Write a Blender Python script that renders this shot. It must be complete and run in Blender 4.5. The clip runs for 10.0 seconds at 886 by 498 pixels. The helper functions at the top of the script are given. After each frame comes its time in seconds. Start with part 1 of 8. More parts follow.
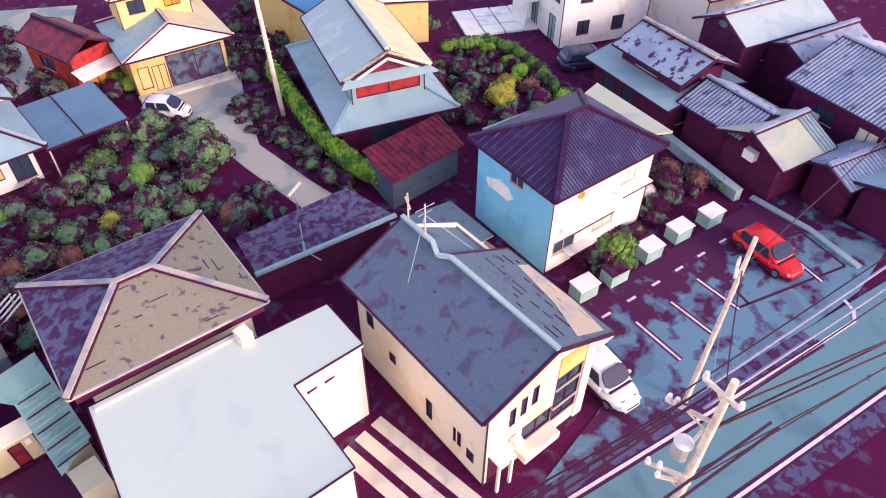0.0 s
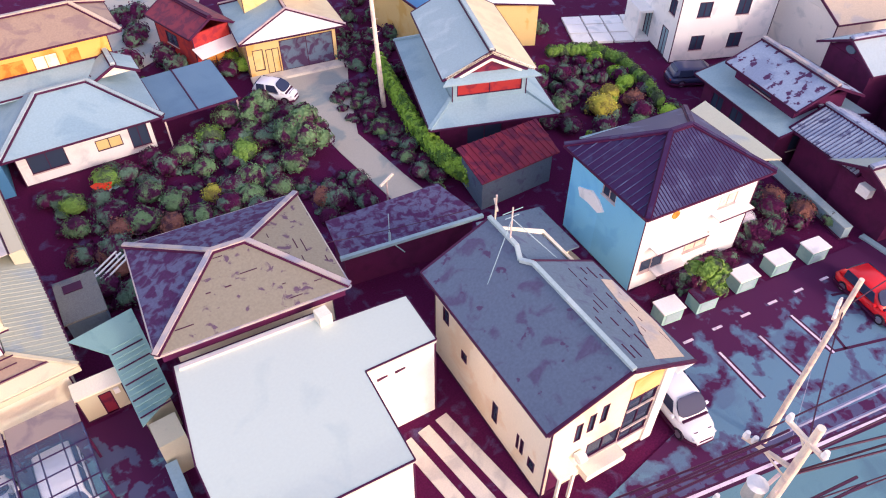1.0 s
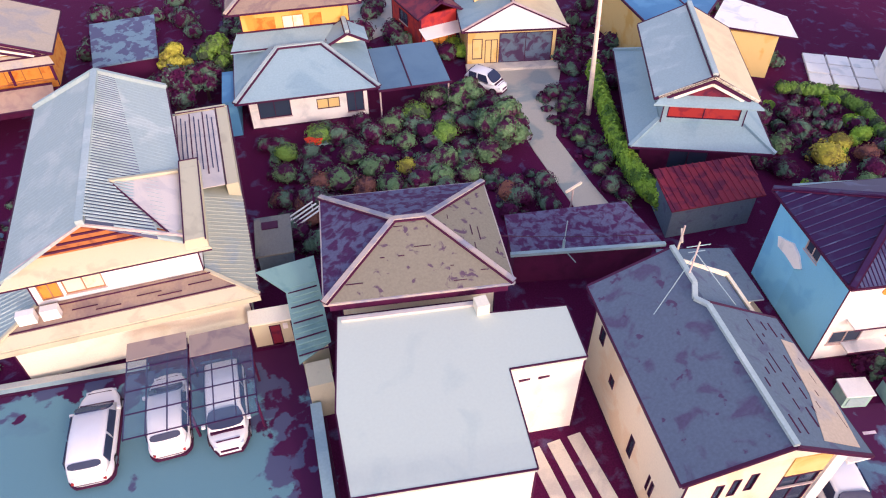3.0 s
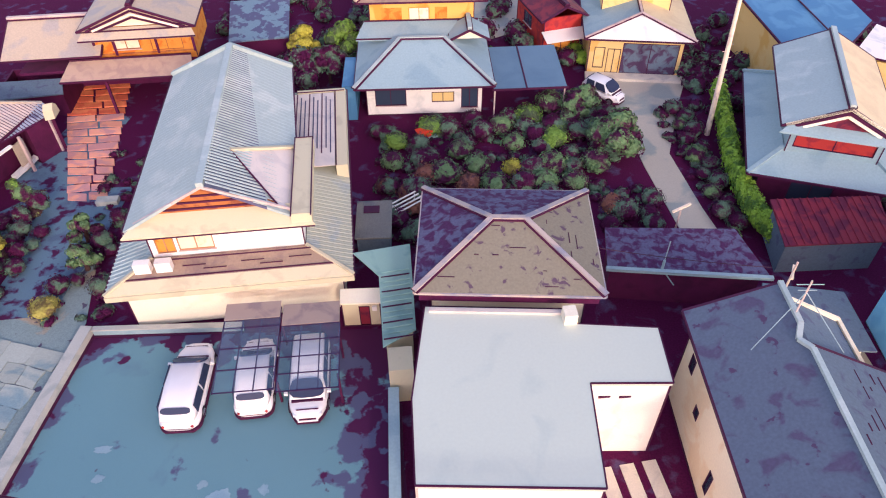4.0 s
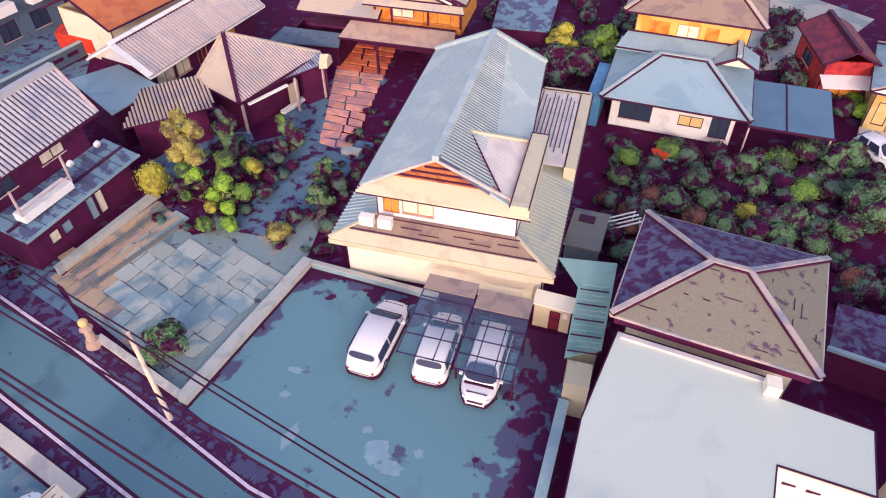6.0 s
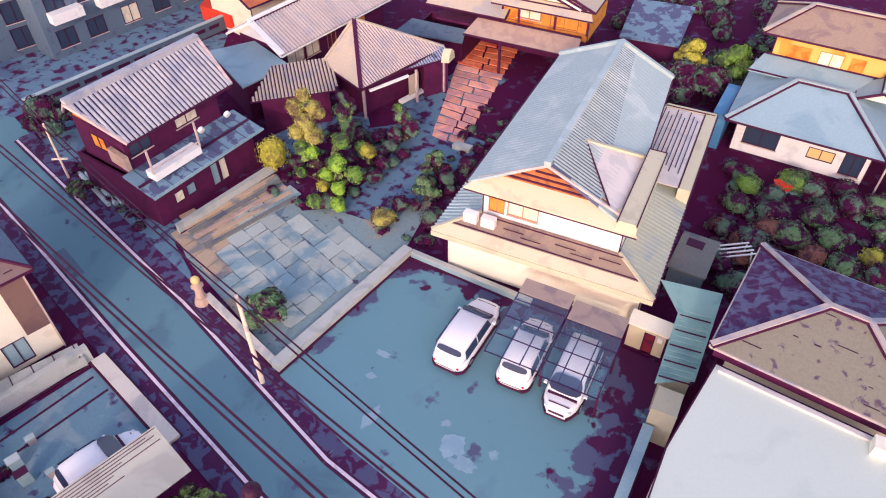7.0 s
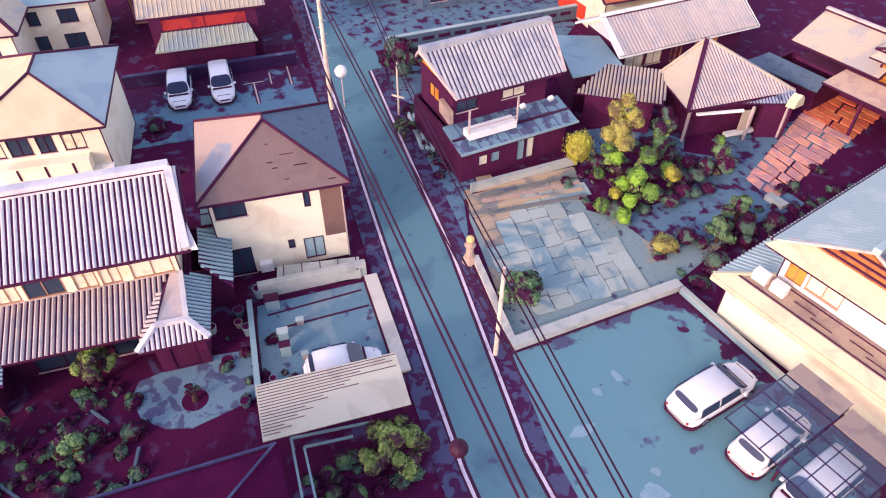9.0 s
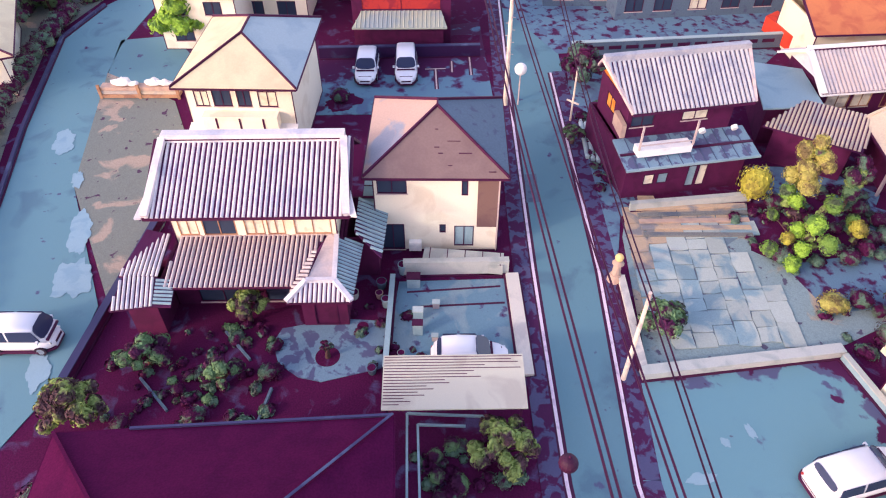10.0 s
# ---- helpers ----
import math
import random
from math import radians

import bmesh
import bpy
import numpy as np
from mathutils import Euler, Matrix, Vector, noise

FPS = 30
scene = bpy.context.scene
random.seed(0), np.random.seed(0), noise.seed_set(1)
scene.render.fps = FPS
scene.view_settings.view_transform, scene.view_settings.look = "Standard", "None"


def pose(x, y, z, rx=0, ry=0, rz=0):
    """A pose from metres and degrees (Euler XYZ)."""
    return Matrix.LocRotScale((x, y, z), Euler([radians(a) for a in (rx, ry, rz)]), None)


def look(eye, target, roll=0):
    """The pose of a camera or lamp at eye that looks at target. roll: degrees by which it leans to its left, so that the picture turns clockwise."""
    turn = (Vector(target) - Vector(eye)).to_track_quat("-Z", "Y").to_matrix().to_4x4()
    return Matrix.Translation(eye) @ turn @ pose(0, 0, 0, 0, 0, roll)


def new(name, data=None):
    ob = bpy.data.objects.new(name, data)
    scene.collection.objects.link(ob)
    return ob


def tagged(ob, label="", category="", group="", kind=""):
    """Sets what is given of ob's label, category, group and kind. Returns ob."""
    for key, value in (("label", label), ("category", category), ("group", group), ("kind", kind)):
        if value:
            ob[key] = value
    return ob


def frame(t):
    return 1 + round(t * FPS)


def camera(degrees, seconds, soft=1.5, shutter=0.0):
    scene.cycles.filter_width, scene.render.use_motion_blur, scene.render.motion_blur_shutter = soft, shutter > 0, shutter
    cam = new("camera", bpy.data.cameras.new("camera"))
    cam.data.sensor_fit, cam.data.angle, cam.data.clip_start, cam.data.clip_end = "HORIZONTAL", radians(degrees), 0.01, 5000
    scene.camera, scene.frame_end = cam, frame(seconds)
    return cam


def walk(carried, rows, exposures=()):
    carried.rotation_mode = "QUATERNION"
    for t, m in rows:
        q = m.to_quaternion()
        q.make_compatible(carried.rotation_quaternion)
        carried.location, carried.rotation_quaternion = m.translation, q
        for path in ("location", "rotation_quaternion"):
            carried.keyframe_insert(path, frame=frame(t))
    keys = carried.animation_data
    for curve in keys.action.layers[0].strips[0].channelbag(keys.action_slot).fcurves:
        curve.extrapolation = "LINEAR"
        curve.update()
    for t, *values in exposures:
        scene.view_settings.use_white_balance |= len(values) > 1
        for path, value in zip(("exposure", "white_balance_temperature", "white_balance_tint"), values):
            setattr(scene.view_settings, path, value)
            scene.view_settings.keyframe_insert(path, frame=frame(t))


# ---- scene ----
cam = camera(65.74, 10.0, soft=1.1)
PATH = [
    (0.0, (0.000, -0.000, 27.000), (15.385, 15.354, 6.322), 0.40),
    (0.5, (-0.014, 0.002, 26.988), (13.951, 16.676, 6.325), 0.28),
    (1.0, (-0.027, 0.009, 26.989), (12.617, 17.715, 6.334), 0.15),
    (1.5, (-0.024, -0.005, 26.994), (11.128, 18.681, 6.343), -0.03),
    (2.0, (-0.029, -0.032, 26.984), (9.544, 19.521, 6.343), -0.12),
    (2.5, (-0.048, -0.023, 26.979), (7.839, 20.264, 6.335), -0.25),
    (4.0, (-0.118, -0.159, 26.951), (1.839, 21.581, 6.370), -0.44),
    (4.5, (-0.202, -0.123, 27.006), (-0.276, 21.687, 6.407), -0.50),
    (5.0, (-0.328, -0.097, 27.133), (-2.995, 21.521, 6.504), -0.70),
    (5.5, (-0.528, -0.097, 27.231), (-5.106, 21.156, 6.558), -0.62),
    (7.0, (-1.177, -0.367, 27.461), (-11.170, 18.884, 6.735), -0.29),
    (7.5, (-1.384, -0.459, 27.474), (-13.051, 17.813, 6.737), -0.07),
    (8.0, (-1.529, -0.605, 27.492), (-15.003, 16.380, 6.756), 0.08),
    (8.5, (-1.723, -0.829, 27.471), (-18.075, 13.420, 6.744), 0.21),
    (9.0, (-1.783, -0.975, 27.481), (-19.831, 11.019, 6.734), 0.20),
    (9.5, (-1.784, -1.100, 27.480), (-21.772, 7.240, 6.721), -0.09),
    (10.0, (-1.749, -1.173, 27.506), (-22.457, 5.214, 6.760), -0.25),
]
walk(cam, [(t, look(eye, target, roll)) for t, eye, target, roll in PATH], [(0.0, 0.14), (2.0, 0.03), (4.0, -0.12), (5.5, -0.14), (7.5, -0.02), (9.0, 0.13), (10.0, 0.25)])

# ---- world and sun ----
SUN_EL, SUN_AZ = 21.0, 166.0  # elevation; compass bearing clockwise from +y
scene.view_settings.exposure = 0.0
world = bpy.data.worlds.new("world")
scene.world = world
world.use_nodes = True
wn, wl = world.node_tree.nodes, world.node_tree.links
sky = wn.new("ShaderNodeTexSky")
sky.sky_type, sky.sun_disc = "NISHITA", False
sky.sun_elevation, sky.sun_rotation = radians(SUN_EL), radians(SUN_AZ)
tint = wn.new("ShaderNodeMix")
tint.data_type, tint.blend_type = "RGBA", "MULTIPLY"
tint.inputs["Factor"].default_value = 1.0
tint.inputs["B"].default_value = (1.0, 0.732, 0.705, 1)
wl.new(sky.outputs[0], tint.inputs["A"])
wl.new(tint.outputs["Result"], wn["Background"].inputs["Color"])
wn["Background"].inputs["Strength"].default_value = 0.54
sun = new("sun", bpy.data.lights.new("sun", "SUN"))
sun.data.energy, sun.data.angle, sun.data.color = 1.05, radians(2.5), (1.0, 0.94, 0.82)
ce, az = math.cos(radians(SUN_EL)), radians(SUN_AZ)
sun.matrix_world = look((0, 0, 60), (-math.sin(az) * ce * 10, -math.cos(az) * ce * 10, 60 - math.sin(radians(SUN_EL)) * 10))

# ---- materials ----
def rgb(r, g, b):
    return tuple((v / 255 / 12.92 if v < 10.3 else ((v / 255 + 0.055) / 1.055) ** 2.4) for v in (r, g, b))


def mat(name, col, rough=0.8, col2=None, scale=1.2, edge=0.08, level=0.55, grain=0.12, grain_scale=30.0, bump=0.25, metal=0.0,
        rand=0.06, island=False, spec=0.3):
    """A surface with fine grain, large sharp-edged stains and patches of a second colour, a slight shift from piece to
    piece, and relief.
    """
    m = bpy.data.materials.new(name)
    m.use_nodes = True
    n, l = m.node_tree.nodes, m.node_tree.links
    b = n["Principled BSDF"]
    b.inputs["Roughness"].default_value, b.inputs["Metallic"].default_value = rough, metal
    b.inputs["Specular IOR Level"].default_value = spec
    tc = n.new("ShaderNodeTexCoord")
    geo = n.new("ShaderNodeNewGeometry")
    big = n.new("ShaderNodeTexNoise")
    big.inputs["Scale"].default_value, big.inputs["Detail"].default_value, big.inputs["Distortion"].default_value = scale, 5.0, 0.6
    fine = n.new("ShaderNodeTexNoise")
    fine.inputs["Scale"].default_value, fine.inputs["Detail"].default_value = grain_scale, 4.0
    l.new(geo.outputs["Position"], big.inputs["Vector"])
    l.new(tc.outputs["Object"], fine.inputs["Vector"])
    ramp = n.new("ShaderNodeMapRange")
    ramp.inputs["From Min"].default_value, ramp.inputs["From Max"].default_value = level - edge, level + edge
    l.new(big.outputs["Fac"], ramp.inputs["Value"])
    mix = n.new("ShaderNodeMix")
    mix.data_type = "RGBA"
    c2 = col2 or tuple(v * 0.8 for v in col)
    mix.inputs["A"].default_value, mix.inputs["B"].default_value = (*col, 1), (*c2, 1)
    l.new(ramp.outputs["Result"], mix.inputs["Factor"])
    # grain and piece-to-piece shift, as a factor on the value
    info = n.new("ShaderNodeObjectInfo")
    mul = n.new("ShaderNodeMapRange")
    mul.inputs["From Min"].default_value, mul.inputs["From Max"].default_value = 0.3, 0.7
    mul.inputs["To Min"].default_value, mul.inputs["To Max"].default_value = 1 - grain, 1 + grain
    l.new(fine.outputs["Fac"], mul.inputs["Value"])
    shift = n.new("ShaderNodeMapRange")
    shift.inputs["To Min"].default_value, shift.inputs["To Max"].default_value = 1 - rand, 1 + rand
    l.new(geo.outputs["Random Per Island"] if island else info.outputs["Random"], shift.inputs["Value"])
    both = n.new("ShaderNodeMath")
    both.operation = "MULTIPLY"
    l.new(mul.outputs["Result"], both.inputs[0])
    l.new(shift.outputs["Result"], both.inputs[1])
    vm = n.new("ShaderNodeVectorMath")
    vm.operation = "SCALE"
    l.new(mix.outputs["Result"], vm.inputs[0])
    l.new(both.outputs[0], vm.inputs["Scale"])
    l.new(vm.outputs[0], b.inputs["Base Color"])
    if bump:
        bp = n.new("ShaderNodeBump")
        bp.inputs["Strength"].default_value, bp.inputs["Distance"].default_value = bump, 0.02
        l.new(fine.outputs["Fac"], bp.inputs["Height"])
        l.new(bp.outputs[0], b.inputs["Normal"])
    return m


def clear(name, col, rough, trans):
    m = bpy.data.materials.new(name)
    m.use_nodes = True
    b = m.node_tree.nodes["Principled BSDF"]
    b.inputs["Base Color"].default_value = (*col, 1)
    b.inputs["Roughness"].default_value = rough
    b.inputs["Transmission Weight"].default_value = trans
    b.inputs["IOR"].default_value = 1.3
    return m


SPECKLED = []
ASPHALT = mat("asphalt", rgb(106, 146, 158), 0.9, rgb(94, 128, 144), 0.35, 0.05, 0.62, 0.06, 25, 0.3)
ASPHALT_LOT = mat("asphalt_lot", rgb(106, 148, 160), 0.9, rgb(100, 136, 152), 0.3, 0.04, 0.62, 0.05, 25, 0.3)
# purple ground tone includes the shade that lies between the houses
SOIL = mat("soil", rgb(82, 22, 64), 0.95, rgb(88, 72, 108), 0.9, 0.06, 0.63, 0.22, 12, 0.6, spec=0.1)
GRAVEL = mat("gravel", rgb(128, 128, 124), 0.95, rgb(96, 104, 116), 0.5, 0.05, 0.55, 0.2, 18, 0.6)
DARK_MOTTLE = mat("dark_mottled_asphalt", rgb(84, 84, 118), 0.85, rgb(76, 28, 74), 1.6, 0.03, 0.5, 0.1, 20, 0.2)
PALE_PATCH = mat("sun_fleck_asphalt", rgb(142, 172, 186), 0.9, rgb(130, 162, 180), 0.8, 0.05, 0.55, 0.05, 20, 0.2)
PATH_CON = mat("path_concrete", rgb(184, 178, 166), 0.9, rgb(150, 158, 156), 0.25, 0.03, 0.52, 0.06, 14, 0.2)
PAINT_LINE = mat("line_paint", rgb(232, 214, 226), 0.8, rgb(190, 170, 190), 2.0, 0.1, 0.62, 0.1)
WHITE_ROOF = mat("white_membrane", rgb(206, 216, 204), 0.8, rgb(198, 210, 200), 0.4, 0.05, 0.62, 0.02, 8, 0.05, rand=0)
WHITE = mat("white_render", rgb(248, 244, 240), 0.8, rgb(226, 226, 224), 0.8, 0.06, 0.6, 0.03, 14, 0.1)
CREAM = mat("cream_render", rgb(250, 238, 210), 0.85, rgb(244, 224, 190), 0.5, 0.04, 0.58, 0.04, 14, 0.1)
CREAM2 = mat("pale_cream_render", rgb(250, 242, 220), 0.85, rgb(240, 230, 206), 0.5, 0.04, 0.58, 0.04, 14, 0.1)
IVORY = mat("ivory_paint", rgb(208, 200, 172), 0.75, rgb(194, 186, 160), 0.9, 0.05, 0.6, 0.04)
SKYBLUE = mat("sky_blue_render", rgb(132, 206, 240), 0.8, rgb(120, 194, 234), 0.4, 0.04, 0.55, 0.03, 14, 0.1)
SLATE = mat("slate", rgb(94, 112, 130), 0.75, rgb(84, 92, 118), 1.6, 0.04, 0.63, 0.1, 9, 0.3)
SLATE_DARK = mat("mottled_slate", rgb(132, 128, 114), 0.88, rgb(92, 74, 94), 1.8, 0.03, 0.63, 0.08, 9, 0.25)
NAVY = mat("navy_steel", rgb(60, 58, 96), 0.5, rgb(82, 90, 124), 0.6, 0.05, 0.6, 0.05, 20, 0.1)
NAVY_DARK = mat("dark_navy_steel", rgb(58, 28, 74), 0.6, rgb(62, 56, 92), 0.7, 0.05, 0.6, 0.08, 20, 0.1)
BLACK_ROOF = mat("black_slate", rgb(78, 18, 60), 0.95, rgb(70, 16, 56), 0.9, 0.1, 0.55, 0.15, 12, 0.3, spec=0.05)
TILE = mat("grey_clay_tile", rgb(168, 186, 188), 0.65, rgb(184, 198, 198), 0.5, 0.05, 0.58, 0.07, 9, 0.2)
TILE_PINK = mat("silver_clay_tile", rgb(218, 212, 216), 0.6, rgb(194, 192, 204), 0.6, 0.05, 0.56, 0.07, 9, 0.2)
# dark mortar and the shade between tile rows in one colour
TROUGH = mat("tile_trough", rgb(76, 24, 72), 0.8, rgb(66, 20, 64), 0.8, 0.06, 0.55, 0.1)
TILE_BLUE = mat("blue_grey_tile", rgb(152, 178, 186), 0.65, rgb(138, 166, 178), 0.4, 0.05, 0.58, 0.06, 9, 0.2)
TILE_TAN = mat("tan_tile", rgb(196, 180, 160), 0.7, rgb(176, 168, 164), 0.5, 0.05, 0.55, 0.08, 9, 0.2)
TILE_SAGE = mat("sage_tile", rgb(178, 182, 166), 0.7, rgb(160, 170, 170), 0.4, 0.05, 0.6, 0.05, 9, 0.2)
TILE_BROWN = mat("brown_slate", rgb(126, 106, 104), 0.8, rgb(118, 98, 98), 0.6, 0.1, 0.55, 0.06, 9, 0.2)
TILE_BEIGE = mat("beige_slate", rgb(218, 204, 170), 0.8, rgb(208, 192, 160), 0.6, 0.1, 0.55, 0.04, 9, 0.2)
RED_STEEL = mat("dark_red_steel", rgb(128, 40, 60), 0.6, rgb(94, 28, 58), 1.4, 0.06, 0.52, 0.1)
RED_TILE = mat("red_paving", rgb(246, 174, 148), 0.9, rgb(214, 156, 154), 0.8, 0.05, 0.5, 0.1, rand=0.15)
ORANGE_ROOF = mat("orange_tile", rgb(206, 124, 82), 0.8, rgb(190, 104, 74), 0.7, 0.08, 0.55, 0.1)
ORANGE = mat("orange_timber", rgb(226, 150, 66), 0.7, rgb(214, 120, 44), 1.6, 0.06, 0.55, 0.1)
AMBER = mat("amber_render", rgb(240, 190, 104), 0.85, rgb(232, 160, 72), 0.7, 0.05, 0.55, 0.06)
# orange copy of red_paving with the warm light on the far slabs in it
LIT_PAVING = mat("lit_paving", rgb(238, 140, 98), 0.9, rgb(226, 112, 84), 0.9, 0.05, 0.52, 0.1, rand=0.15)
YELLOW = mat("yellow_render", rgb(238, 208, 142), 0.85, rgb(232, 190, 112), 0.6, 0.05, 0.56, 0.05)
RED_PAINT = mat("red_paint", rgb(184, 56, 54), 0.6, rgb(150, 42, 56), 1.5, 0.06, 0.55, 0.08)
WOOD = mat("brown_timber", rgb(180, 138, 108), 0.8, rgb(152, 112, 92), 1.4, 0.06, 0.55, 0.12)
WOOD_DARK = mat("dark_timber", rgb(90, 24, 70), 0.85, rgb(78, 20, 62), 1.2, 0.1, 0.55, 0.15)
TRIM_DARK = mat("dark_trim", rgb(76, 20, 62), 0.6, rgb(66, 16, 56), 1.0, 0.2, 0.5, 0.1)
TRIM_PALE = mat("pale_trim", rgb(210, 190, 184), 0.6, rgb(186, 166, 170), 1.2, 0.1, 0.55, 0.06)
TRIM_TAN = mat("tan_trim", rgb(196, 168, 150), 0.7, rgb(178, 150, 140), 1.2, 0.1, 0.55, 0.06)
VALLEY = mat("valley_sheet", rgb(216, 206, 200), 0.6, rgb(202, 194, 192), 0.8, 0.05, 0.56, 0.04)
CONCRETE = mat("concrete", rgb(188, 190, 184), 0.9, rgb(168, 174, 170), 0.8, 0.06, 0.56, 0.06, 16, 0.3)
CONCRETE_W = mat("pale_concrete", rgb(220, 212, 200), 0.9, rgb(196, 190, 184), 0.8, 0.06, 0.56, 0.06, 16, 0.3)
# pale grey and blue put sunlit and shaded stone into one material
PAVER = mat("garden_paver", rgb(180, 188, 180), 0.9, rgb(134, 160, 168), 0.4, 0.04, 0.52, 0.08, 14, 0.3, rand=0.12)
PAVER_TAN = mat("tan_paver", rgb(190, 166, 140), 0.9, rgb(138, 136, 136), 0.6, 0.05, 0.56, 0.08, 14, 0.3, rand=0.1)
TEAL = mat("pale_teal_sheet", rgb(148, 186, 180), 0.7, rgb(128, 168, 168), 0.6, 0.05, 0.55, 0.05)
SOLAR = mat("solar_cell", rgb(90, 122, 146), 0.3, rgb(80, 112, 138), 0.4, 0.1, 0.55, 0.04, 10, 0.02, spec=0.6)
BLUE_SHEET = mat("blue_sheet", rgb(74, 128, 172), 0.6, rgb(90, 144, 184), 0.6, 0.06, 0.55, 0.05)
GLASS_DARK = clear("window_glass", rgb(70, 84, 110), 0.08, 0.35)
GLASS_CAR = clear("car_glass", rgb(58, 66, 96), 0.06, 0.15)
POLYCARB = clear("polycarbonate", rgb(130, 166, 196), 0.3, 0.0)
POLYCARB.node_tree.nodes["Principled BSDF"].inputs["Alpha"].default_value = 0.12
CURTAIN = mat("pale_blind", rgb(238, 228, 204), 0.8, rgb(220, 206, 180), 2.0, 0.06, 0.6, 0.04)
CAR_WHITE = mat("white_car_paint", rgb(246, 246, 250), 0.25, rgb(238, 238, 244), 1, 0.3, 0.5, 0.01, 20, 0, spec=0.5)
CAR_RED = mat("red_car_paint", rgb(232, 40, 48), 0.25, rgb(216, 32, 44), 1, 0.3, 0.5, 0.02, 20, 0, spec=0.5)
CAR_NAVY = mat("navy_car_paint", rgb(52, 54, 92), 0.3, rgb(60, 66, 104), 1, 0.3, 0.5, 0.02, 20, 0, spec=0.5)
RUBBER = mat("tyre_rubber", rgb(48, 36, 52), 0.9)
CHROME = mat("bright_metal", rgb(200, 204, 210), 0.3, metal=0.9, bump=0)
LAMP_LENS = mat("lamp_lens", rgb(224, 232, 240), 0.15, bump=0)
POLE_CON = mat("pole_concrete", rgb(240, 222, 200), 0.85, rgb(214, 192, 184), 1.4, 0.06, 0.55, 0.08)
CABLE = mat("cable", rgb(60, 14, 52), 0.6)
CABLE_PALE = mat("pale_cable", rgb(140, 142, 172), 0.6)
TILE_GREY = mat("pinkish_clay_tile", rgb(176, 176, 184), 0.65, rgb(154, 158, 174), 0.7, 0.05, 0.55, 0.1, 9, 0.2)
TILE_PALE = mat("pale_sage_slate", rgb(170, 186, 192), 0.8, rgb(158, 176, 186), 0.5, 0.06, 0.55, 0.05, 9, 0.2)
# darker slate copy that carries the shade of slopes, also laid on a low shed
SHADE_SLATE = mat("shade_slate", rgb(92, 92, 122), 0.9, rgb(74, 38, 80), 2.2, 0.07, 0.5, 0.15, 9, 0.5)
# paler second colour stands for sunlit patches on blue shaded concrete
FORECOURT = mat("patchy_concrete", rgb(108, 142, 160), 0.9, rgb(132, 156, 166), 0.35, 0.03, 0.51, 0.08, 14, 0.2)
for colour, lv in ((rgb(88, 92, 124), 0.64), (rgb(78, 26, 72), 0.69)):
    SPECKLED.append((FORECOURT, colour, lv))
TILE_WARM = mat("warm_clay_tile", rgb(198, 184, 182), 0.6, rgb(184, 176, 180), 0.6, 0.05, 0.54, 0.08, 9, 0.2)
# salmon carries the sun on a slope, the blue patches a shadow on it
SUNLIT_SLATE = mat("sunlit_slate", rgb(194, 164, 150), 0.8, rgb(150, 152, 164), 0.3, 0.03, 0.6, 0.05, 9, 0.2)
TRIM_GREY = mat("grey_ridge_tile", rgb(180, 168, 164), 0.7, rgb(140, 142, 158), 0.7, 0.06, 0.55, 0.08)
TILE_COOL = mat("cool_grey_tile", rgb(158, 168, 190), 0.6, rgb(138, 150, 176), 0.5, 0.05, 0.56, 0.08, 9, 0.2)
# gap colour with the lighter shade between low ribs in it
TILE_GAP = mat("shallow_tile_gap", rgb(96, 98, 130), 0.8, rgb(112, 122, 150), 0.4, 0.06, 0.55, 0.1)
FRAME_BLUE = mat("blue_grey_metal", rgb(84, 98, 128), 0.5, rgb(72, 82, 112), 1.0, 0.1, 0.55, 0.06)
TERRACE = mat("mottled_concrete", rgb(118, 146, 164), 0.9, rgb(88, 92, 124), 1.0, 0.03, 0.6, 0.1, 16, 0.3)
PANEL_BROWN = mat("brown_panel", rgb(128, 100, 94), 0.8, rgb(116, 88, 88), 0.8, 0.06, 0.55, 0.05)
AWNING = mat("mauve_awning", rgb(168, 150, 142), 0.8, rgb(146, 130, 132), 0.8, 0.05, 0.55, 0.06)
TILE_MAUVE = mat("mauve_brown_tile", rgb(158, 138, 124), 0.75, rgb(140, 120, 116), 0.8, 0.05, 0.55, 0.08, 9, 0.2)
SLATE_DEEP = mat("deep_slate", rgb(94, 106, 126), 0.8, rgb(86, 80, 108), 1.0, 0.05, 0.6, 0.1, 9, 0.3)
# tan patches stand for sunlit soil, sage for shaded, both as colour
VERGE = mat("sun_shade_verge", rgb(122, 128, 122), 0.95, rgb(168, 152, 138), 0.4, 0.03, 0.6, 0.16, 14, 0.5)
GABLE_WOOD = mat("brown_gable_boards", rgb(178, 112, 66), 0.75, rgb(140, 84, 60), 1.6, 0.05, 0.52, 0.12)
MESH = mat("blue_grey_mesh", rgb(102, 118, 138), 0.8, rgb(82, 60, 92), 1.2, 0.05, 0.5, 0.12)
BED_JOINT = mat("stone_joint", rgb(112, 128, 138), 0.95, rgb(86, 84, 108), 0.6, 0.05, 0.55, 0.12)
BARK = mat("bark", rgb(96, 70, 66), 0.95, rgb(70, 48, 58), 2.0, 0.1, 0.55, 0.25)
FLAME = mat("scarlet_plastic", rgb(226, 70, 48), 0.5)


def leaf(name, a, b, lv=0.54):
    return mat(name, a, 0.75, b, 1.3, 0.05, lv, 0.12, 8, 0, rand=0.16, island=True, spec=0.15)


# purple second tones paint the shade among the leaves
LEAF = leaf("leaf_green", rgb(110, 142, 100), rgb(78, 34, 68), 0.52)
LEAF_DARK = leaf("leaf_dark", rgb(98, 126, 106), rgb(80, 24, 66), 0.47)
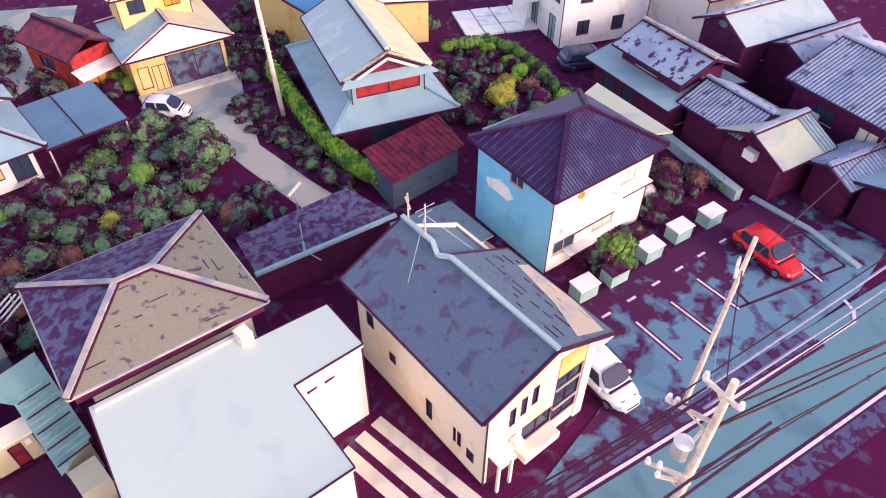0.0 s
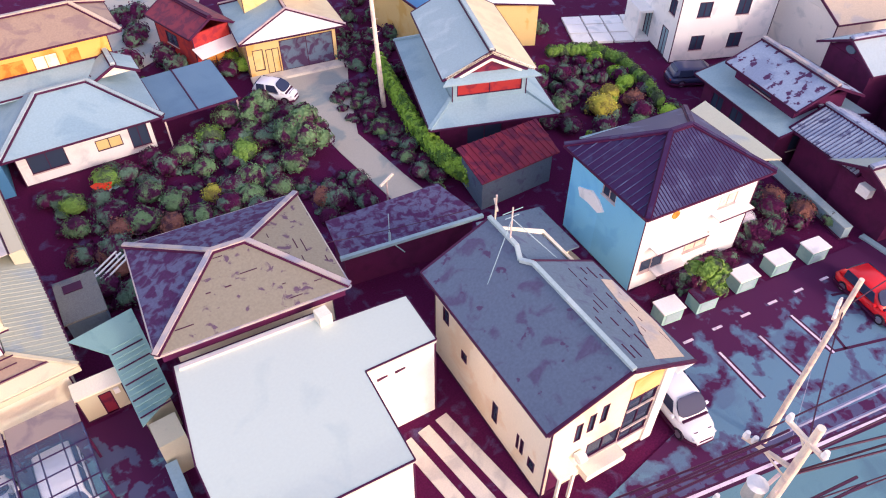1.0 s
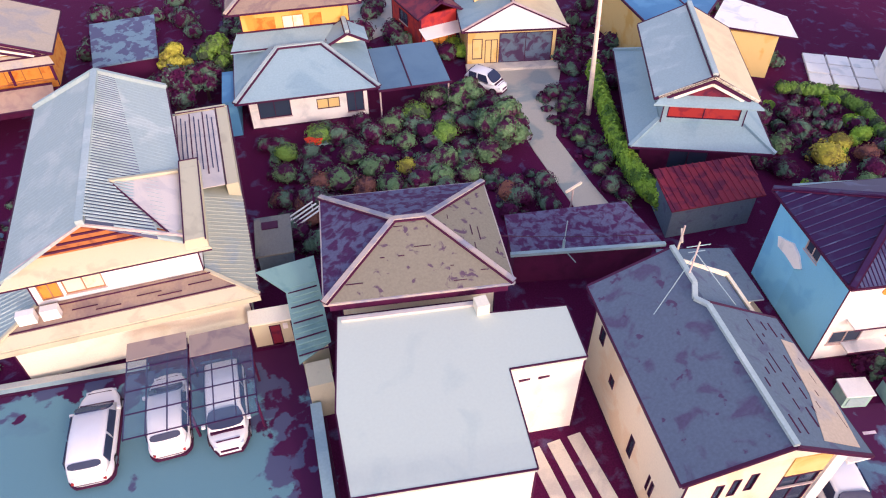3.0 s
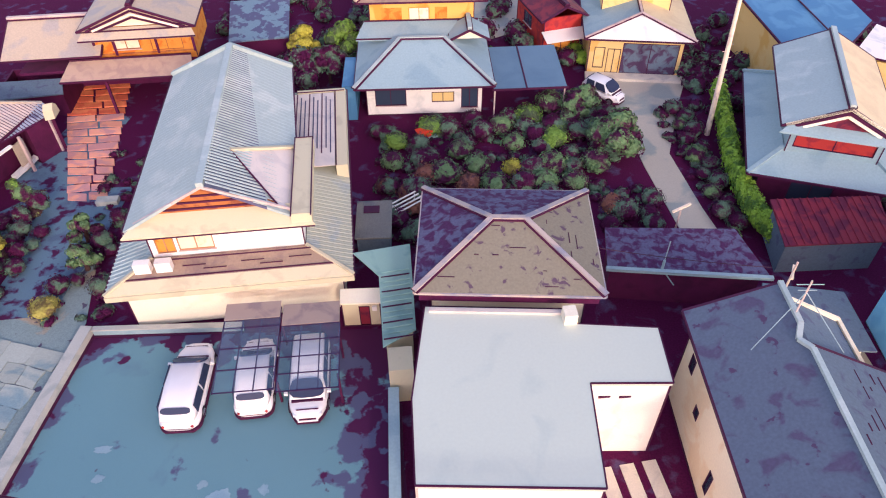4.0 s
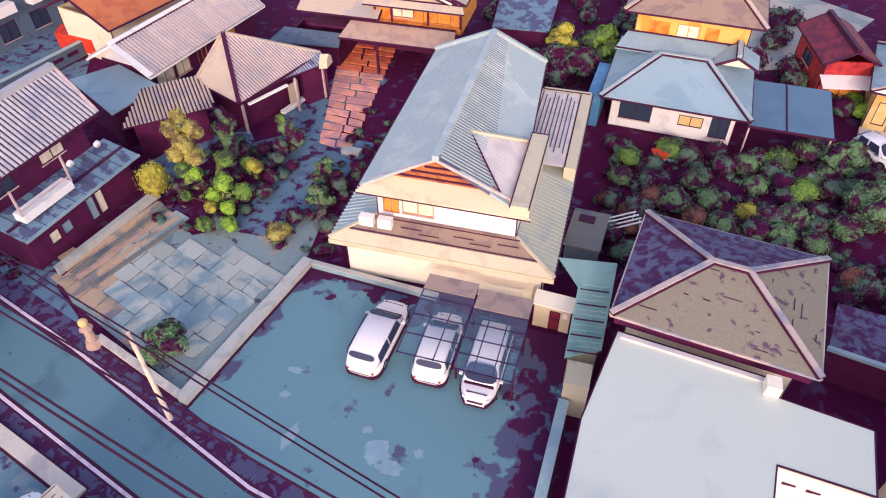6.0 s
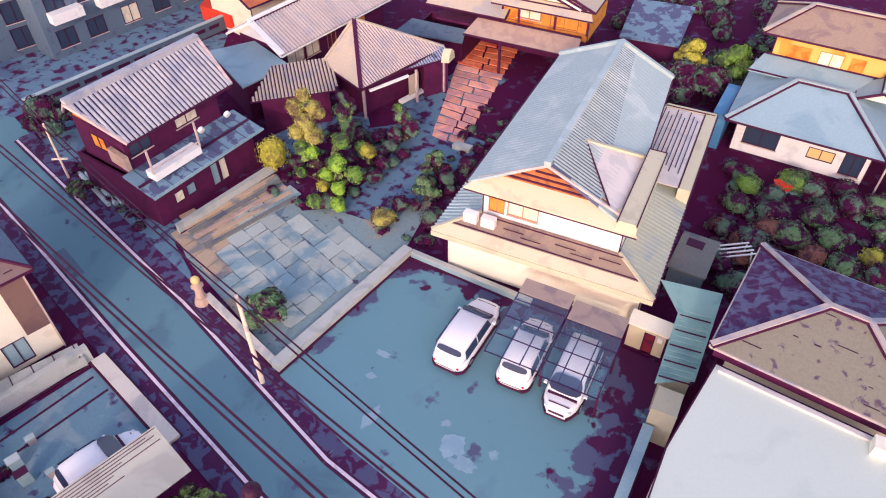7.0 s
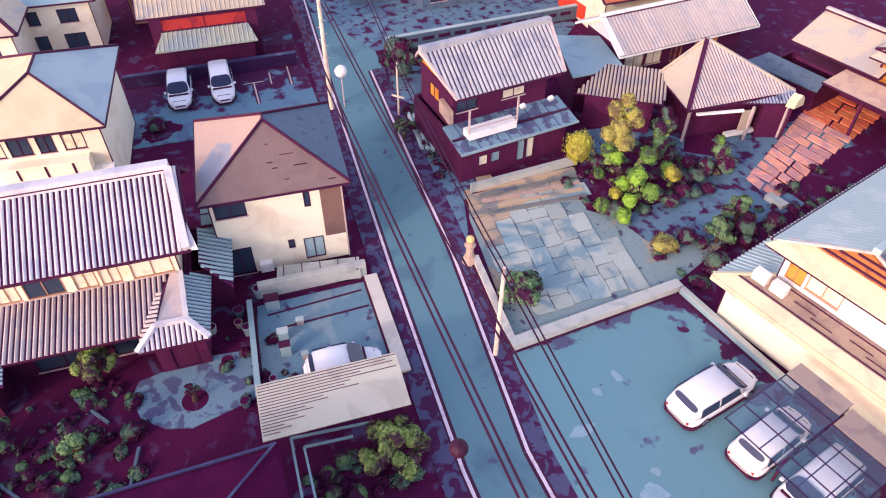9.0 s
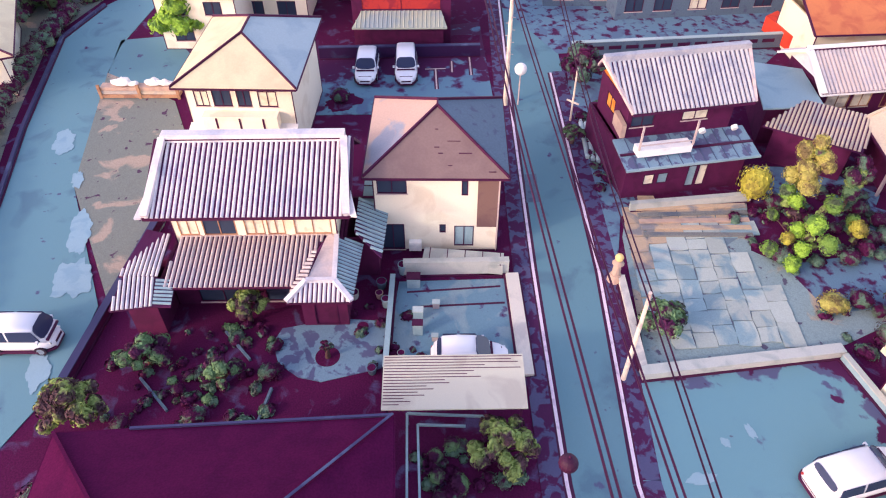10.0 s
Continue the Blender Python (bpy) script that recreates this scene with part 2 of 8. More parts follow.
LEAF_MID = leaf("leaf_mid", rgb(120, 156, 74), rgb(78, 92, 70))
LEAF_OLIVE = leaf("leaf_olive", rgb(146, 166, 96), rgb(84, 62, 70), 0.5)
LEAF_BRIGHT = leaf("leaf_bright", rgb(152, 190, 74), rgb(96, 132, 64))
LEAF_YELLOW = leaf("leaf_yellow", rgb(184, 178, 76), rgb(134, 126, 66))
LEAF_GOLD = leaf("leaf_gold", rgb(174, 168, 92), rgb(118, 104, 72))
LEAF_RUST = leaf("leaf_rust", rgb(142, 96, 84), rgb(96, 66, 74))

def blotched(m, col, scale, level, ramps, edge=0.02):
    """Adds ragged dark blotches to a surface; ramps put shade into its colour: ramps = direction, from, to, gain."""
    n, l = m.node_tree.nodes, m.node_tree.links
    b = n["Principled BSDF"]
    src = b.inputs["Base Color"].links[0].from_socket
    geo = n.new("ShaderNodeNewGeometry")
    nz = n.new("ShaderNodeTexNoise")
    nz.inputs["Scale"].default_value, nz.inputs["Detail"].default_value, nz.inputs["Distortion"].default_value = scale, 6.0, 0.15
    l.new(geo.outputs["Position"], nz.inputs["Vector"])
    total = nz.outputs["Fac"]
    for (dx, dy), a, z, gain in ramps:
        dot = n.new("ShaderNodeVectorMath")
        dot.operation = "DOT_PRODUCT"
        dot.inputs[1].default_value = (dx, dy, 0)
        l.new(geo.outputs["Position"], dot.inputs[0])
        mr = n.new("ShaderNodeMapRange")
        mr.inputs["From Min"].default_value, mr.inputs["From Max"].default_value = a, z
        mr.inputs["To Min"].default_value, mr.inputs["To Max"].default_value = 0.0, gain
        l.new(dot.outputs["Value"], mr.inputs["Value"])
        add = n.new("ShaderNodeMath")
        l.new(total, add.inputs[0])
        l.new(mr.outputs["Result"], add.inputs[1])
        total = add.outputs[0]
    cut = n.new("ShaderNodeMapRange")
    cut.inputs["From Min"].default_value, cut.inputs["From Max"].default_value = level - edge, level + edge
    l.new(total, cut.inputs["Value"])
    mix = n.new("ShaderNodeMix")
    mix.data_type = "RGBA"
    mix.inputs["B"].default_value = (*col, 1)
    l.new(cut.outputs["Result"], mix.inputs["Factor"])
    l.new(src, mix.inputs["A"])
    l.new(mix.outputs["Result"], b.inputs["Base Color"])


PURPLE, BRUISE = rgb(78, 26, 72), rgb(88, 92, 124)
# eastward ramp paints the annex's shade; the others darken west and north edges
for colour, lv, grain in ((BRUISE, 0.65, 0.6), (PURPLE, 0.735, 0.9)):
    blotched(ASPHALT_LOT, colour, grain, lv, [((1, 0), -4.8, -1.6, 0.3), ((-0.985, 0.17), 18.4, 20.0, 0.26), ((0.05, 1), 20.6, 22.8, 0.27)])
    blotched(ASPHALT, colour, 1.1, max(lv + 0.02, 0.69), [])
for surface, colour, lv in SPECKLED:
    blotched(surface, colour, 1.2, lv, [])
EAST_LOT = mat("patched_shaded_asphalt", rgb(100, 134, 156), 0.9, rgb(92, 116, 142), 0.4, 0.04, 0.58, 0.08, 20, 0.3)
# ramps put the shade by the planters and the west side into the colour
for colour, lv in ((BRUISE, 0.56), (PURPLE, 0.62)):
    blotched(EAST_LOT, colour, 0.8, lv, [((0.25, 1), 13.0, 17.5, 0.26), ((1, 0), 19.5, 17.0, 0.12)])

blotched(VERGE, rgb(84, 60, 86), 1.6, 0.66, [])
GARDEN_BED = mat("garden_gravel", rgb(142, 162, 164), 0.95, rgb(178, 162, 142), 0.4, 0.03, 0.58, 0.14, 14, 0.5)
blotched(GARDEN_BED, rgb(90, 84, 106), 1.4, 0.63, [])
MOSS_TILE = mat("mossy_grey_tile", rgb(158, 170, 190), 0.7, rgb(140, 152, 176), 0.5, 0.05, 0.56, 0.08, 9, 0.2)
blotched(MOSS_TILE, rgb(82, 44, 84), 1.7, 0.6, [])
blotched(SLATE_DEEP, rgb(84, 66, 98), 1.7, 0.66, [])
blotched(TERRACE, rgb(92, 96, 128), 1.1, 0.53, [])
blotched(TILE_COOL, rgb(104, 108, 138), 1.3, 0.63, [])
YARD = mat("yard_concrete", rgb(104, 134, 154), 0.9, rgb(92, 114, 140), 0.5, 0.04, 0.56, 0.08, 20, 0.3)
for colour, lv in ((BRUISE, 0.54), (PURPLE, 0.59)):
    blotched(YARD, colour, 1.2, lv, [])

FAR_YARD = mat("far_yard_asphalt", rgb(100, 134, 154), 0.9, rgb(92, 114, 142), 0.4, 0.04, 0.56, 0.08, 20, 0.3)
# ramp towards the fence paints the shade behind the parked cars
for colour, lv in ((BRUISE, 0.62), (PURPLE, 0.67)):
    blotched(FAR_YARD, colour, 0.7, lv, [((-0.96, 0.27), 47.6, 50.8, 0.24), ((0, 1), 6.5, 4.0, 0.1)])

# ---- builders ----
BOXF = [(0, 3, 2, 1), (4, 5, 6, 7), (0, 1, 5, 4), (1, 2, 6, 5), (2, 3, 7, 6), (3, 0, 4, 7)]


def box(bm, x0, x1, y0, y1, z0, z1, m=None):
    v = [Vector(p) for p in ((x0, y0, z0), (x1, y0, z0), (x1, y1, z0), (x0, y1, z0), (x0, y0, z1), (x1, y0, z1), (x1, y1, z1), (x0, y1, z1))]
    v = [bm.verts.new(m @ p if m else p) for p in v]
    for f in BOXF:
        bm.faces.new([v[i] for i in f])
    return bm


def slab(bm, pts, th):
    """A plate under the given outline (any plane), th thick downwards."""
    top = [bm.verts.new(p) for p in pts]
    low = [bm.verts.new((p[0], p[1], p[2] - th)) for p in pts]
    bm.faces.new(top)
    bm.faces.new(low[::-1])
    k = len(pts)
    for i in range(k):
        j = (i + 1) % k
        bm.faces.new((top[i], low[i], low[j], top[j]))
    return bm


def bar(bm, p, q, w, h=None, up=(0, 0, 1), sides=4):
    """A straight bar from p to q: a box section w by h, or a round one of diameter w when sides > 4."""
    p, q = Vector(p), Vector(q)
    d = (q - p).normalized()
    s = d.cross(Vector(up))
    s = s.normalized() if s.length > 1e-4 else Vector((1, 0, 0))
    u = s.cross(d)
    h = h or w
    if sides == 4:
        ring = [(-w / 2, -h / 2), (w / 2, -h / 2), (w / 2, h / 2), (-w / 2, h / 2)]
    else:
        ring = [(math.cos(2 * math.pi * i / sides) * w / 2, math.sin(2 * math.pi * i / sides) * h / 2) for i in range(sides)]
    a = [bm.verts.new(p + s * x + u * y) for x, y in ring]
    b = [bm.verts.new(q + s * x + u * y) for x, y in ring]
    k = len(ring)
    for i in range(k):
        bm.faces.new((a[i], a[(i + 1) % k], b[(i + 1) % k], b[i]))
    bm.faces.new(a[::-1])
    bm.faces.new(b)
    return bm


def taper(bm, p, q, r0, r1, sides=8):
    p, q = Vector(p), Vector(q)
    d = (q - p).normalized()
    s = d.cross(Vector((0, 0, 1)))
    s = s.normalized() if s.length > 1e-3 else Vector((1, 0, 0))
    u = s.cross(d)
    ang = [2 * math.pi * i / sides for i in range(sides)]
    a = [bm.verts.new(p + (s * math.cos(t) + u * math.sin(t)) * r0) for t in ang]
    b = [bm.verts.new(q + (s * math.cos(t) + u * math.sin(t)) * r1) for t in ang]
    for i in range(sides):
        bm.faces.new((a[i], a[(i + 1) % sides], b[(i + 1) % sides], b[i]))
    bm.faces.new(a[::-1])
    bm.faces.new(b)
    return bm


def mesh_of(name, bm, material):
    bmesh.ops.recalc_face_normals(bm, faces=bm.faces)
    me = bpy.data.meshes.new(name)
    bm.to_mesh(me)
    bm.free()
    me.materials.append(material)
    return me


def part(name, bm, material, parent, label=""):
    ob = new(name, mesh_of(name, bm, material))
    ob.parent = parent
    return tagged(ob, label)


def thing(name, m, label, category, group=""):
    ob = new(name)
    ob.empty_display_size = 0.3
    ob.matrix_world = m
    return tagged(ob, label, category, group)


def solo(name, bm, material, label, category="", group="", kind="", m=None):
    ob = new(name, mesh_of(name, bm, material))
    if m:
        ob.matrix_world = m
    return tagged(ob, label, category, group, kind)


def sheet(name, pts, z, th, material, label, parent=None, kind="structure"):
    bm = slab(bmesh.new(), [(x, y, z) for x, y in pts], th)
    if parent:
        return part(name, bm, material, parent, label)
    return solo(name, bm, material, label, "", "", kind)


# sides of a house seen from outside: origin, run, outward
def side_m(s, x0, x1, y0, y1):
    o, u, out = {"S": ((x0, y0), (1, 0), (0, -1)), "E": ((x1, y0), (0, 1), (1, 0)), "N": ((x1, y1), (-1, 0), (0, 1)), "W": ((x0, y1), (0, -1), (-1, 0))}[s]
    return Matrix(((u[0], -out[0], 0, o[0]), (u[1], -out[1], 0, o[1]), (0, 0, 1, 0), (0, 0, 0, 1)))


def window(parent, M, u, z, w, h, kind="win", frame_mat=None):
    """A window or door set into its opening: frame with mullion, pane, sill."""
    fm = frame_mat or TRIM_DARK
    t = 0.05
    bm = bmesh.new()
    for a in ((u - w / 2, u - w / 2 + t, z, z + h), (u + w / 2 - t, u + w / 2, z, z + h), (u - w / 2 + t, u + w / 2 - t, z, z + t), (u - w / 2 + t, u + w / 2 - t, z + h - t, z + h)):
        box(bm, a[0], a[1], -0.02, 0.1, a[2], a[3], M)
    if w > 0.8 and kind != "door":
        box(bm, u - 0.025, u + 0.025, 0.0, 0.08, z + t, z + h - t, M)
    fr = part("door_frame" if kind == "door" else "window", bm, fm, parent)
    # orange panes put sun-struck window cells into plain colour
    pm = {"win": GLASS_DARK, "blind": CURTAIN, "door": WOOD_DARK, "orange": ORANGE, "yellow": YELLOW, "blue": TILE_BLUE, "red": RED_PAINT, "wine": RED_STEEL, "shutter": TILE_BLUE, "mesh": MESH}[kind]
    part("door_leaf" if kind == "door" else "pane", box(bmesh.new(), u - w / 2 + t, u + w / 2 - t, 0.04, 0.06, z + t, z + h - t, M), pm, fr)
    if kind in ("win", "blind") and w > 0.8:
        part("sill", box(bmesh.new(), u - w / 2 - 0.05, u + w / 2 + 0.05, -0.07, 0.0, z - 0.06, z - 0.005, M), TRIM_PALE, fr)
    return fr


def walls(parent, x0, x1, y0, y1, z0, z1, material, ops=(), th=0.16, name="wall", label="", frame_mat=None):
    """Four walls with openings that go through, and what fills them. ops: side, place along it, sill, width, height, kind."""
    bm = bmesh.new()
    for s in "SENW":
        M = side_m(s, x0, x1, y0, y1)
        L = (x1 - x0) if s in "SN" else (y1 - y0)
        a, b = (0, L) if s in "SN" else (th, L - th)
        mine = [o for o in ops if o[0] == s]
        us = sorted({a, b} | {round(v, 3) for o in mine for v in (o[1] - o[3] / 2, o[1] + o[3] / 2)})
        zs = sorted({z0, z1} | {round(v, 3) for o in mine for v in (o[2], o[2] + o[4])})
        for i in range(len(us) - 1):
            cu = (us[i] + us[i + 1]) / 2
            col = [o for o in mine if abs(cu - o[1]) < o[3] / 2]
            if not col:
                box(bm, us[i], us[i + 1], 0, th, z0, z1, M)
                continue
            for j in range(len(zs) - 1):
                cz = (zs[j] + zs[j + 1]) / 2
                if not any(o[2] < cz < o[2] + o[4] for o in col):
                    box(bm, us[i], us[i + 1], 0, th, zs[j], zs[j + 1], M)
        for o in mine:
            window(parent, M, o[1], o[2], o[3], o[4], o[5], frame_mat)
    # dark bars added at corners and foot to outline pale walls
    if material not in (WOOD_DARK, SLATE):
        for x, y in ((x0, y0), (x1, y0), (x1, y1), (x0, y1)):
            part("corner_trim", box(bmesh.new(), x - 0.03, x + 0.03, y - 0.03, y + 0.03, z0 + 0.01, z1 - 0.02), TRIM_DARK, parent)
        if z0 < 0.1:
            part("plinth", box(bmesh.new(), x0 - 0.04, x1 + 0.04, y0 - 0.04, y1 + 0.04, 0.0, 0.1), TRIM_DARK, parent, "dark outline strip at the foot of the walls")
    return part(name, bm, material, parent, label)


def rib_rows(parent, facet, step, r, material, name="roof_rib", flat=False, hgt=1.0):
    """Rows of tile or seam down a roof facet: facet = eave start, eave end, then the upper points."""
    P = [Vector(p) for p in facet]
    e = (P[1] - P[0]).normalized()
    nrm = e.cross(P[2] - P[0]).normalized()
    if nrm.z < 0:
        nrm = -nrm
    v = nrm.cross(e)
    if v.z < 0:
        v = -v
    uv = [((p - P[0]).dot(e), (p - P[0]).dot(v)) for p in P]
    lo, hi = min(a for a, _ in uv), max(a for a, _ in uv)
    k = max(1, int((hi - lo) / step))
    off = ((hi - lo) - (k - 1) * step) / 2
    for i in range(k):
        u = lo + off + i * step
        cut = []
        for a in range(len(uv)):
            (u0, v0), (u1, v1) = uv[a], uv[(a + 1) % len(uv)]
            if (u0 - u) * (u1 - u) < 0:
                cut.append(v0 + (v1 - v0) * (u - u0) / (u1 - u0))
        if len(cut) < 2 or max(cut) - min(cut) < 0.25:
            continue
        a, b = P[0] + e * u + v * min(cut), P[0] + e * u + v * max(cut)
        bm = bmesh.new()
        prof = [(-r, 0.002), (-r * 0.7, r * 1.4), (r * 0.7, r * 1.4), (r, 0.002)] if flat else [(-r, 0.002), (-r * 0.7, r * 0.8), (0, r * 1.1), (r * 0.7, r * 0.8), (r, 0.002)]
        prof = [(x, y * hgt) for x, y in prof]
        va = [bm.verts.new(a + e * x + nrm * y) for x, y in prof]
        vb = [bm.verts.new(b + e * x + nrm * y) for x, y in prof]
        for j in range(len(prof) - 1):
            bm.faces.new((va[j], va[j + 1], vb[j + 1], vb[j]))
        bm.faces.new(va)
        bm.faces.new(vb)
        part(name, bm, material, parent)


def plates(parent, pts, th, material, name="roof", label=""):
    bm = bmesh.new()
    for f in pts:
        slab(bm, f, th)
    return part(name, bm, material, parent, label)


def lines(parent, segs, w, h, material, name, label="", lift=0.0):
    out = []
    for p, q in segs:
        out.append(part(name, bar(bmesh.new(), (p[0], p[1], p[2] + lift), (q[0], q[1], q[2] + lift), w, h), material, parent, label))
    return out


def hip_roof(parent, x0, x1, y0, y1, ze, r0, r1, material, th=0.14, cap=TRIM_TAN, gut=TRIM_DARK, ribs=(), rib_mat=None, label="", capw=0.26, mats=None, bed=True):
    """Hipped roof with ridge r0-r1 (x, y, z each), caps on ridge and hips, gutters, and rows of tile on the facets named in ribs."""
    a, b, c, d = (x0, y0, ze), (x1, y0, ze), (x1, y1, ze), (x0, y1, ze)
    along_y = abs(r1[1] - r0[1]) >= abs(r1[0] - r0[0])
    if along_y:
        F = {"S": [a, b, r0], "E": [b, c, r1, r0], "N": [c, d, r1], "W": [d, a, r0, r1]}
        hips = [(a, r0), (b, r0), (c, r1), (d, r1)]
    else:
        F = {"S": [a, b, r1, r0], "E": [b, c, r1], "N": [c, d, r0, r1], "W": [d, a, r0]}
        hips = [(a, r0), (b, r1), (c, r1), (d, r0)]
    if (Vector(r1) - Vector(r0)).length < 0.05:
        F = {k: v[:3] for k, v in F.items()}
    else:
        hips.append((r0, r1))
    ob = None
    for k in F:
        ob = plates(parent, [F[k]], th, (mats or {}).get(k, material), "roof", label)
    if cap:
        if bed:
            # wider dark strip draws a shadow line on both sides of each cap
            lines(parent, hips, capw + 0.14, 0.08, TRIM_DARK, "ridge_bed", "", 0.02)
        lines(parent, hips, capw, 0.14, cap, "ridge_cap", "", 0.07)
    if gut:
        lines(parent, [(a, b), (b, c), (c, d), (d, a)], 0.12, 0.12, gut, "gutter", "", -0.08)
    for s, step, r in ribs:
        rib_rows(parent, F[s], step, r, rib_mat or material)
    return F


def gable_roof(parent, x0, x1, y0, y1, ze, zr, material, axis="y", rx=None, th=0.14, cap=TRIM_PALE, gut=TRIM_DARK, ribs=(), rib_mat=None, label="", mats=None):
    """Two slopes; the ridge runs along axis, at rx across it."""
    if axis == "y":
        r = (x0 + x1) / 2 if rx is None else rx
        F = {"E": [(x1, y0, ze), (x1, y1, ze), (r, y1, zr), (r, y0, zr)], "W": [(x0, y1, ze), (x0, y0, ze), (r, y0, zr), (r, y1, zr)]}
        ridge = ((r, y0, zr), (r, y1, zr))
    else:
        r = (y0 + y1) / 2 if rx is None else rx
        F = {"S": [(x0, y0, ze), (x1, y0, ze), (x1, r, zr), (x0, r, zr)], "N": [(x1, y1, ze), (x0, y1, ze), (x0, r, zr), (x1, r, zr)]}
        ridge = ((x0, r, zr), (x1, r, zr))
    for k in F:
        plates(parent, [F[k]], th, (mats or {}).get(k, material), "roof", label)
    if cap:
        # dark strip added under the cap as its shadow line
        lines(parent, [ridge], 0.46, 0.1, TRIM_DARK, "ridge_bed", "", 0.02)
        lines(parent, [ridge], 0.3, 0.22, cap, "ridge_cap", "", 0.1)
    if gut:
        for f in F.values():
            lines(parent, [(f[0], f[1])], 0.12, 0.12, gut, "gutter", "", -0.08)
            lines(parent, [(f[1], f[2]), (f[3], f[0])], 0.1, 0.16, gut, "verge_board", "", -0.06)
    for s, step, rr in ribs:
        rib_rows(parent, F[s], step, rr, rib_mat or material)
    return F


def slate_joints(parent, facet, courses, seed, share=0.4, w=0.05):
    """Short dark gaps along the courses of a slate slope, first edge at the eave."""
    rng = random.Random(seed)
    a, b = Vector(facet[0]), Vector(facet[1])
    c, d = Vector(facet[2]), Vector(facet[-1])
    up = (b - a).cross(d - a).normalized()
    bm = bmesh.new()
    for i in range(1, courses):
        k = i / courses
        p, q = a.lerp(d, k), b.lerp(c, k)
        run, span = 0.3, (q - p).length
        while run < span - 0.5:
            long = rng.uniform(0.15, 0.9)
            if rng.random() < share and run + long < span - 0.25:
                m, n = p.lerp(q, run / span) + up * 0.012, p.lerp(q, (run + long) / span) + up * 0.012
                bar(bm, m, n, w * rng.uniform(0.6, 1.3), 0.02)
            run += long + rng.uniform(0.1, 0.6)
    o = part("slate_joint", bm, TRIM_DARK, parent)
    return tagged(o, kind="stuff")


def gable_end(parent, pts, th, out, material, name="gable"):
    """A triangle of wall: pts in one upright plane, th thick towards out."""
    bm = bmesh.new()
    o = Vector(out) * th
    a = [bm.verts.new(Vector(p)) for p in pts]
    b = [bm.verts.new(Vector(p) + o) for p in pts]
    bm.faces.new(a)
    bm.faces.new(b[::-1])
    for i in range(len(a)):
        j = (i + 1) % len(a)
        bm.faces.new((a[i], b[i], b[j], a[j]))
    return part(name, bm, material, parent)


def corner_m(cx, cy, ang):
    return pose(cx, cy, 0, 0, 0, ang)


# ---- plants ----
def foliage(name, seed, blobs, n, size, material, core=True):
    """A crown of small leaves scattered over uneven clumps: blobs = centre and radii each."""
    rng = np.random.default_rng(seed)
    verts, faces = [], []
    vol = [b[3] * b[4] + b[3] * b[5] for b in blobs]
    for b, w in zip(blobs, vol):
        k = int(n * w / sum(vol))
        d = rng.normal(size=(k, 3))
        d /= np.linalg.norm(d, axis=1)[:, None]
        d[:, 2] = np.where(d[:, 2] < -0.5, -d[:, 2], d[:, 2])
        lump = 1 + 0.13 * np.sin(5 * d[:, 0] + seed) * np.cos(4 * d[:, 1] + 2 * seed) + rng.uniform(-0.16, 0.08, k)
        c = np.array(b[:3]) + d * np.array(b[3:6]) * lump[:, None]
        t = np.cross(d, rng.normal(size=(k, 3)))
        t /= np.linalg.norm(t, axis=1)[:, None] + 1e-6
        s = np.cross(d + rng.normal(size=(k, 3)) * 0.5, t)
        s /= np.linalg.norm(s, axis=1)[:, None] + 1e-6
        sz = size * rng.uniform(0.6, 1.3, k)[:, None]
        base = len(verts)
        quad = np.stack([c - t * sz, c + s * sz * 0.5, c + t * sz, c - s * sz * 0.5], 1).reshape(-1, 3)
        verts.extend(map(tuple, quad))
        faces.extend((base + 4 * i, base + 4 * i + 1, base + 4 * i + 2, base + 4 * i + 3) for i in range(k))
        if core:
            bm = bmesh.new()
            bmesh.ops.create_icosphere(bm, subdivisions=2, radius=1.0)
            base = len(verts)
            for v in bm.verts:
                p = v.co
                q = 0.84 * (1 + 0.14 * noise.noise(p * 2.5 + Vector((seed, b[0], b[1]))))
                verts.append((b[0] + p.x * b[3] * q, b[1] + p.y * b[4] * q, b[2] + p.z * b[5] * q))
            bm.verts.ensure_lookup_table()
            faces.extend(tuple(base + v.index for v in f.verts) for f in bm.faces)
            bm.free()
    me = bpy.data.meshes.new(name)
    me.from_pydata(verts, [], faces)
    me.materials.append(material)
    return me


BUSH = {}


def bush(x, y, r, material, label, z=0.0, squash=0.85, group="", name="bush"):
    """A clipped shrub: short stem, limbs, and a leafy crown."""
    v = (int(abs(x * 7 + y * 13)) % 3, material.name)
    if v not in BUSH:
        s = v[0] + 1
        cr = foliage("crown", s * 3 + len(BUSH), [(0, 0, 0.85, 1, 1, 0.85), (0.45 * math.cos(s * 2), 0.45 * math.sin(s * 2), 0.7, 0.68, 0.68, 0.6)], 620, 0.1, material)
        bm = taper(bmesh.new(), (0, 0, -0.05), (0, 0, 0.6), 0.1, 0.07, 6)
        for i in range(3):
            taper(bm, (0, 0, 0.3), (0.4 * math.cos(i * 2.1), 0.4 * math.sin(i * 2.1), 0.9), 0.05, 0.02, 5)
        BUSH[v] = (cr, mesh_of("trunk", bm, BARK))
    cr, tr = BUSH[v]
    ob = thing(name, pose(x, y, z, 0, 0, (x * 37 + y * 91) % 360), label, "shrub", group)
    ob.scale = (r, r, r * squash)
    for nm, me in (("crown", cr), ("trunk", tr)):
        o = new(nm, me)
        o.parent = ob
    return ob


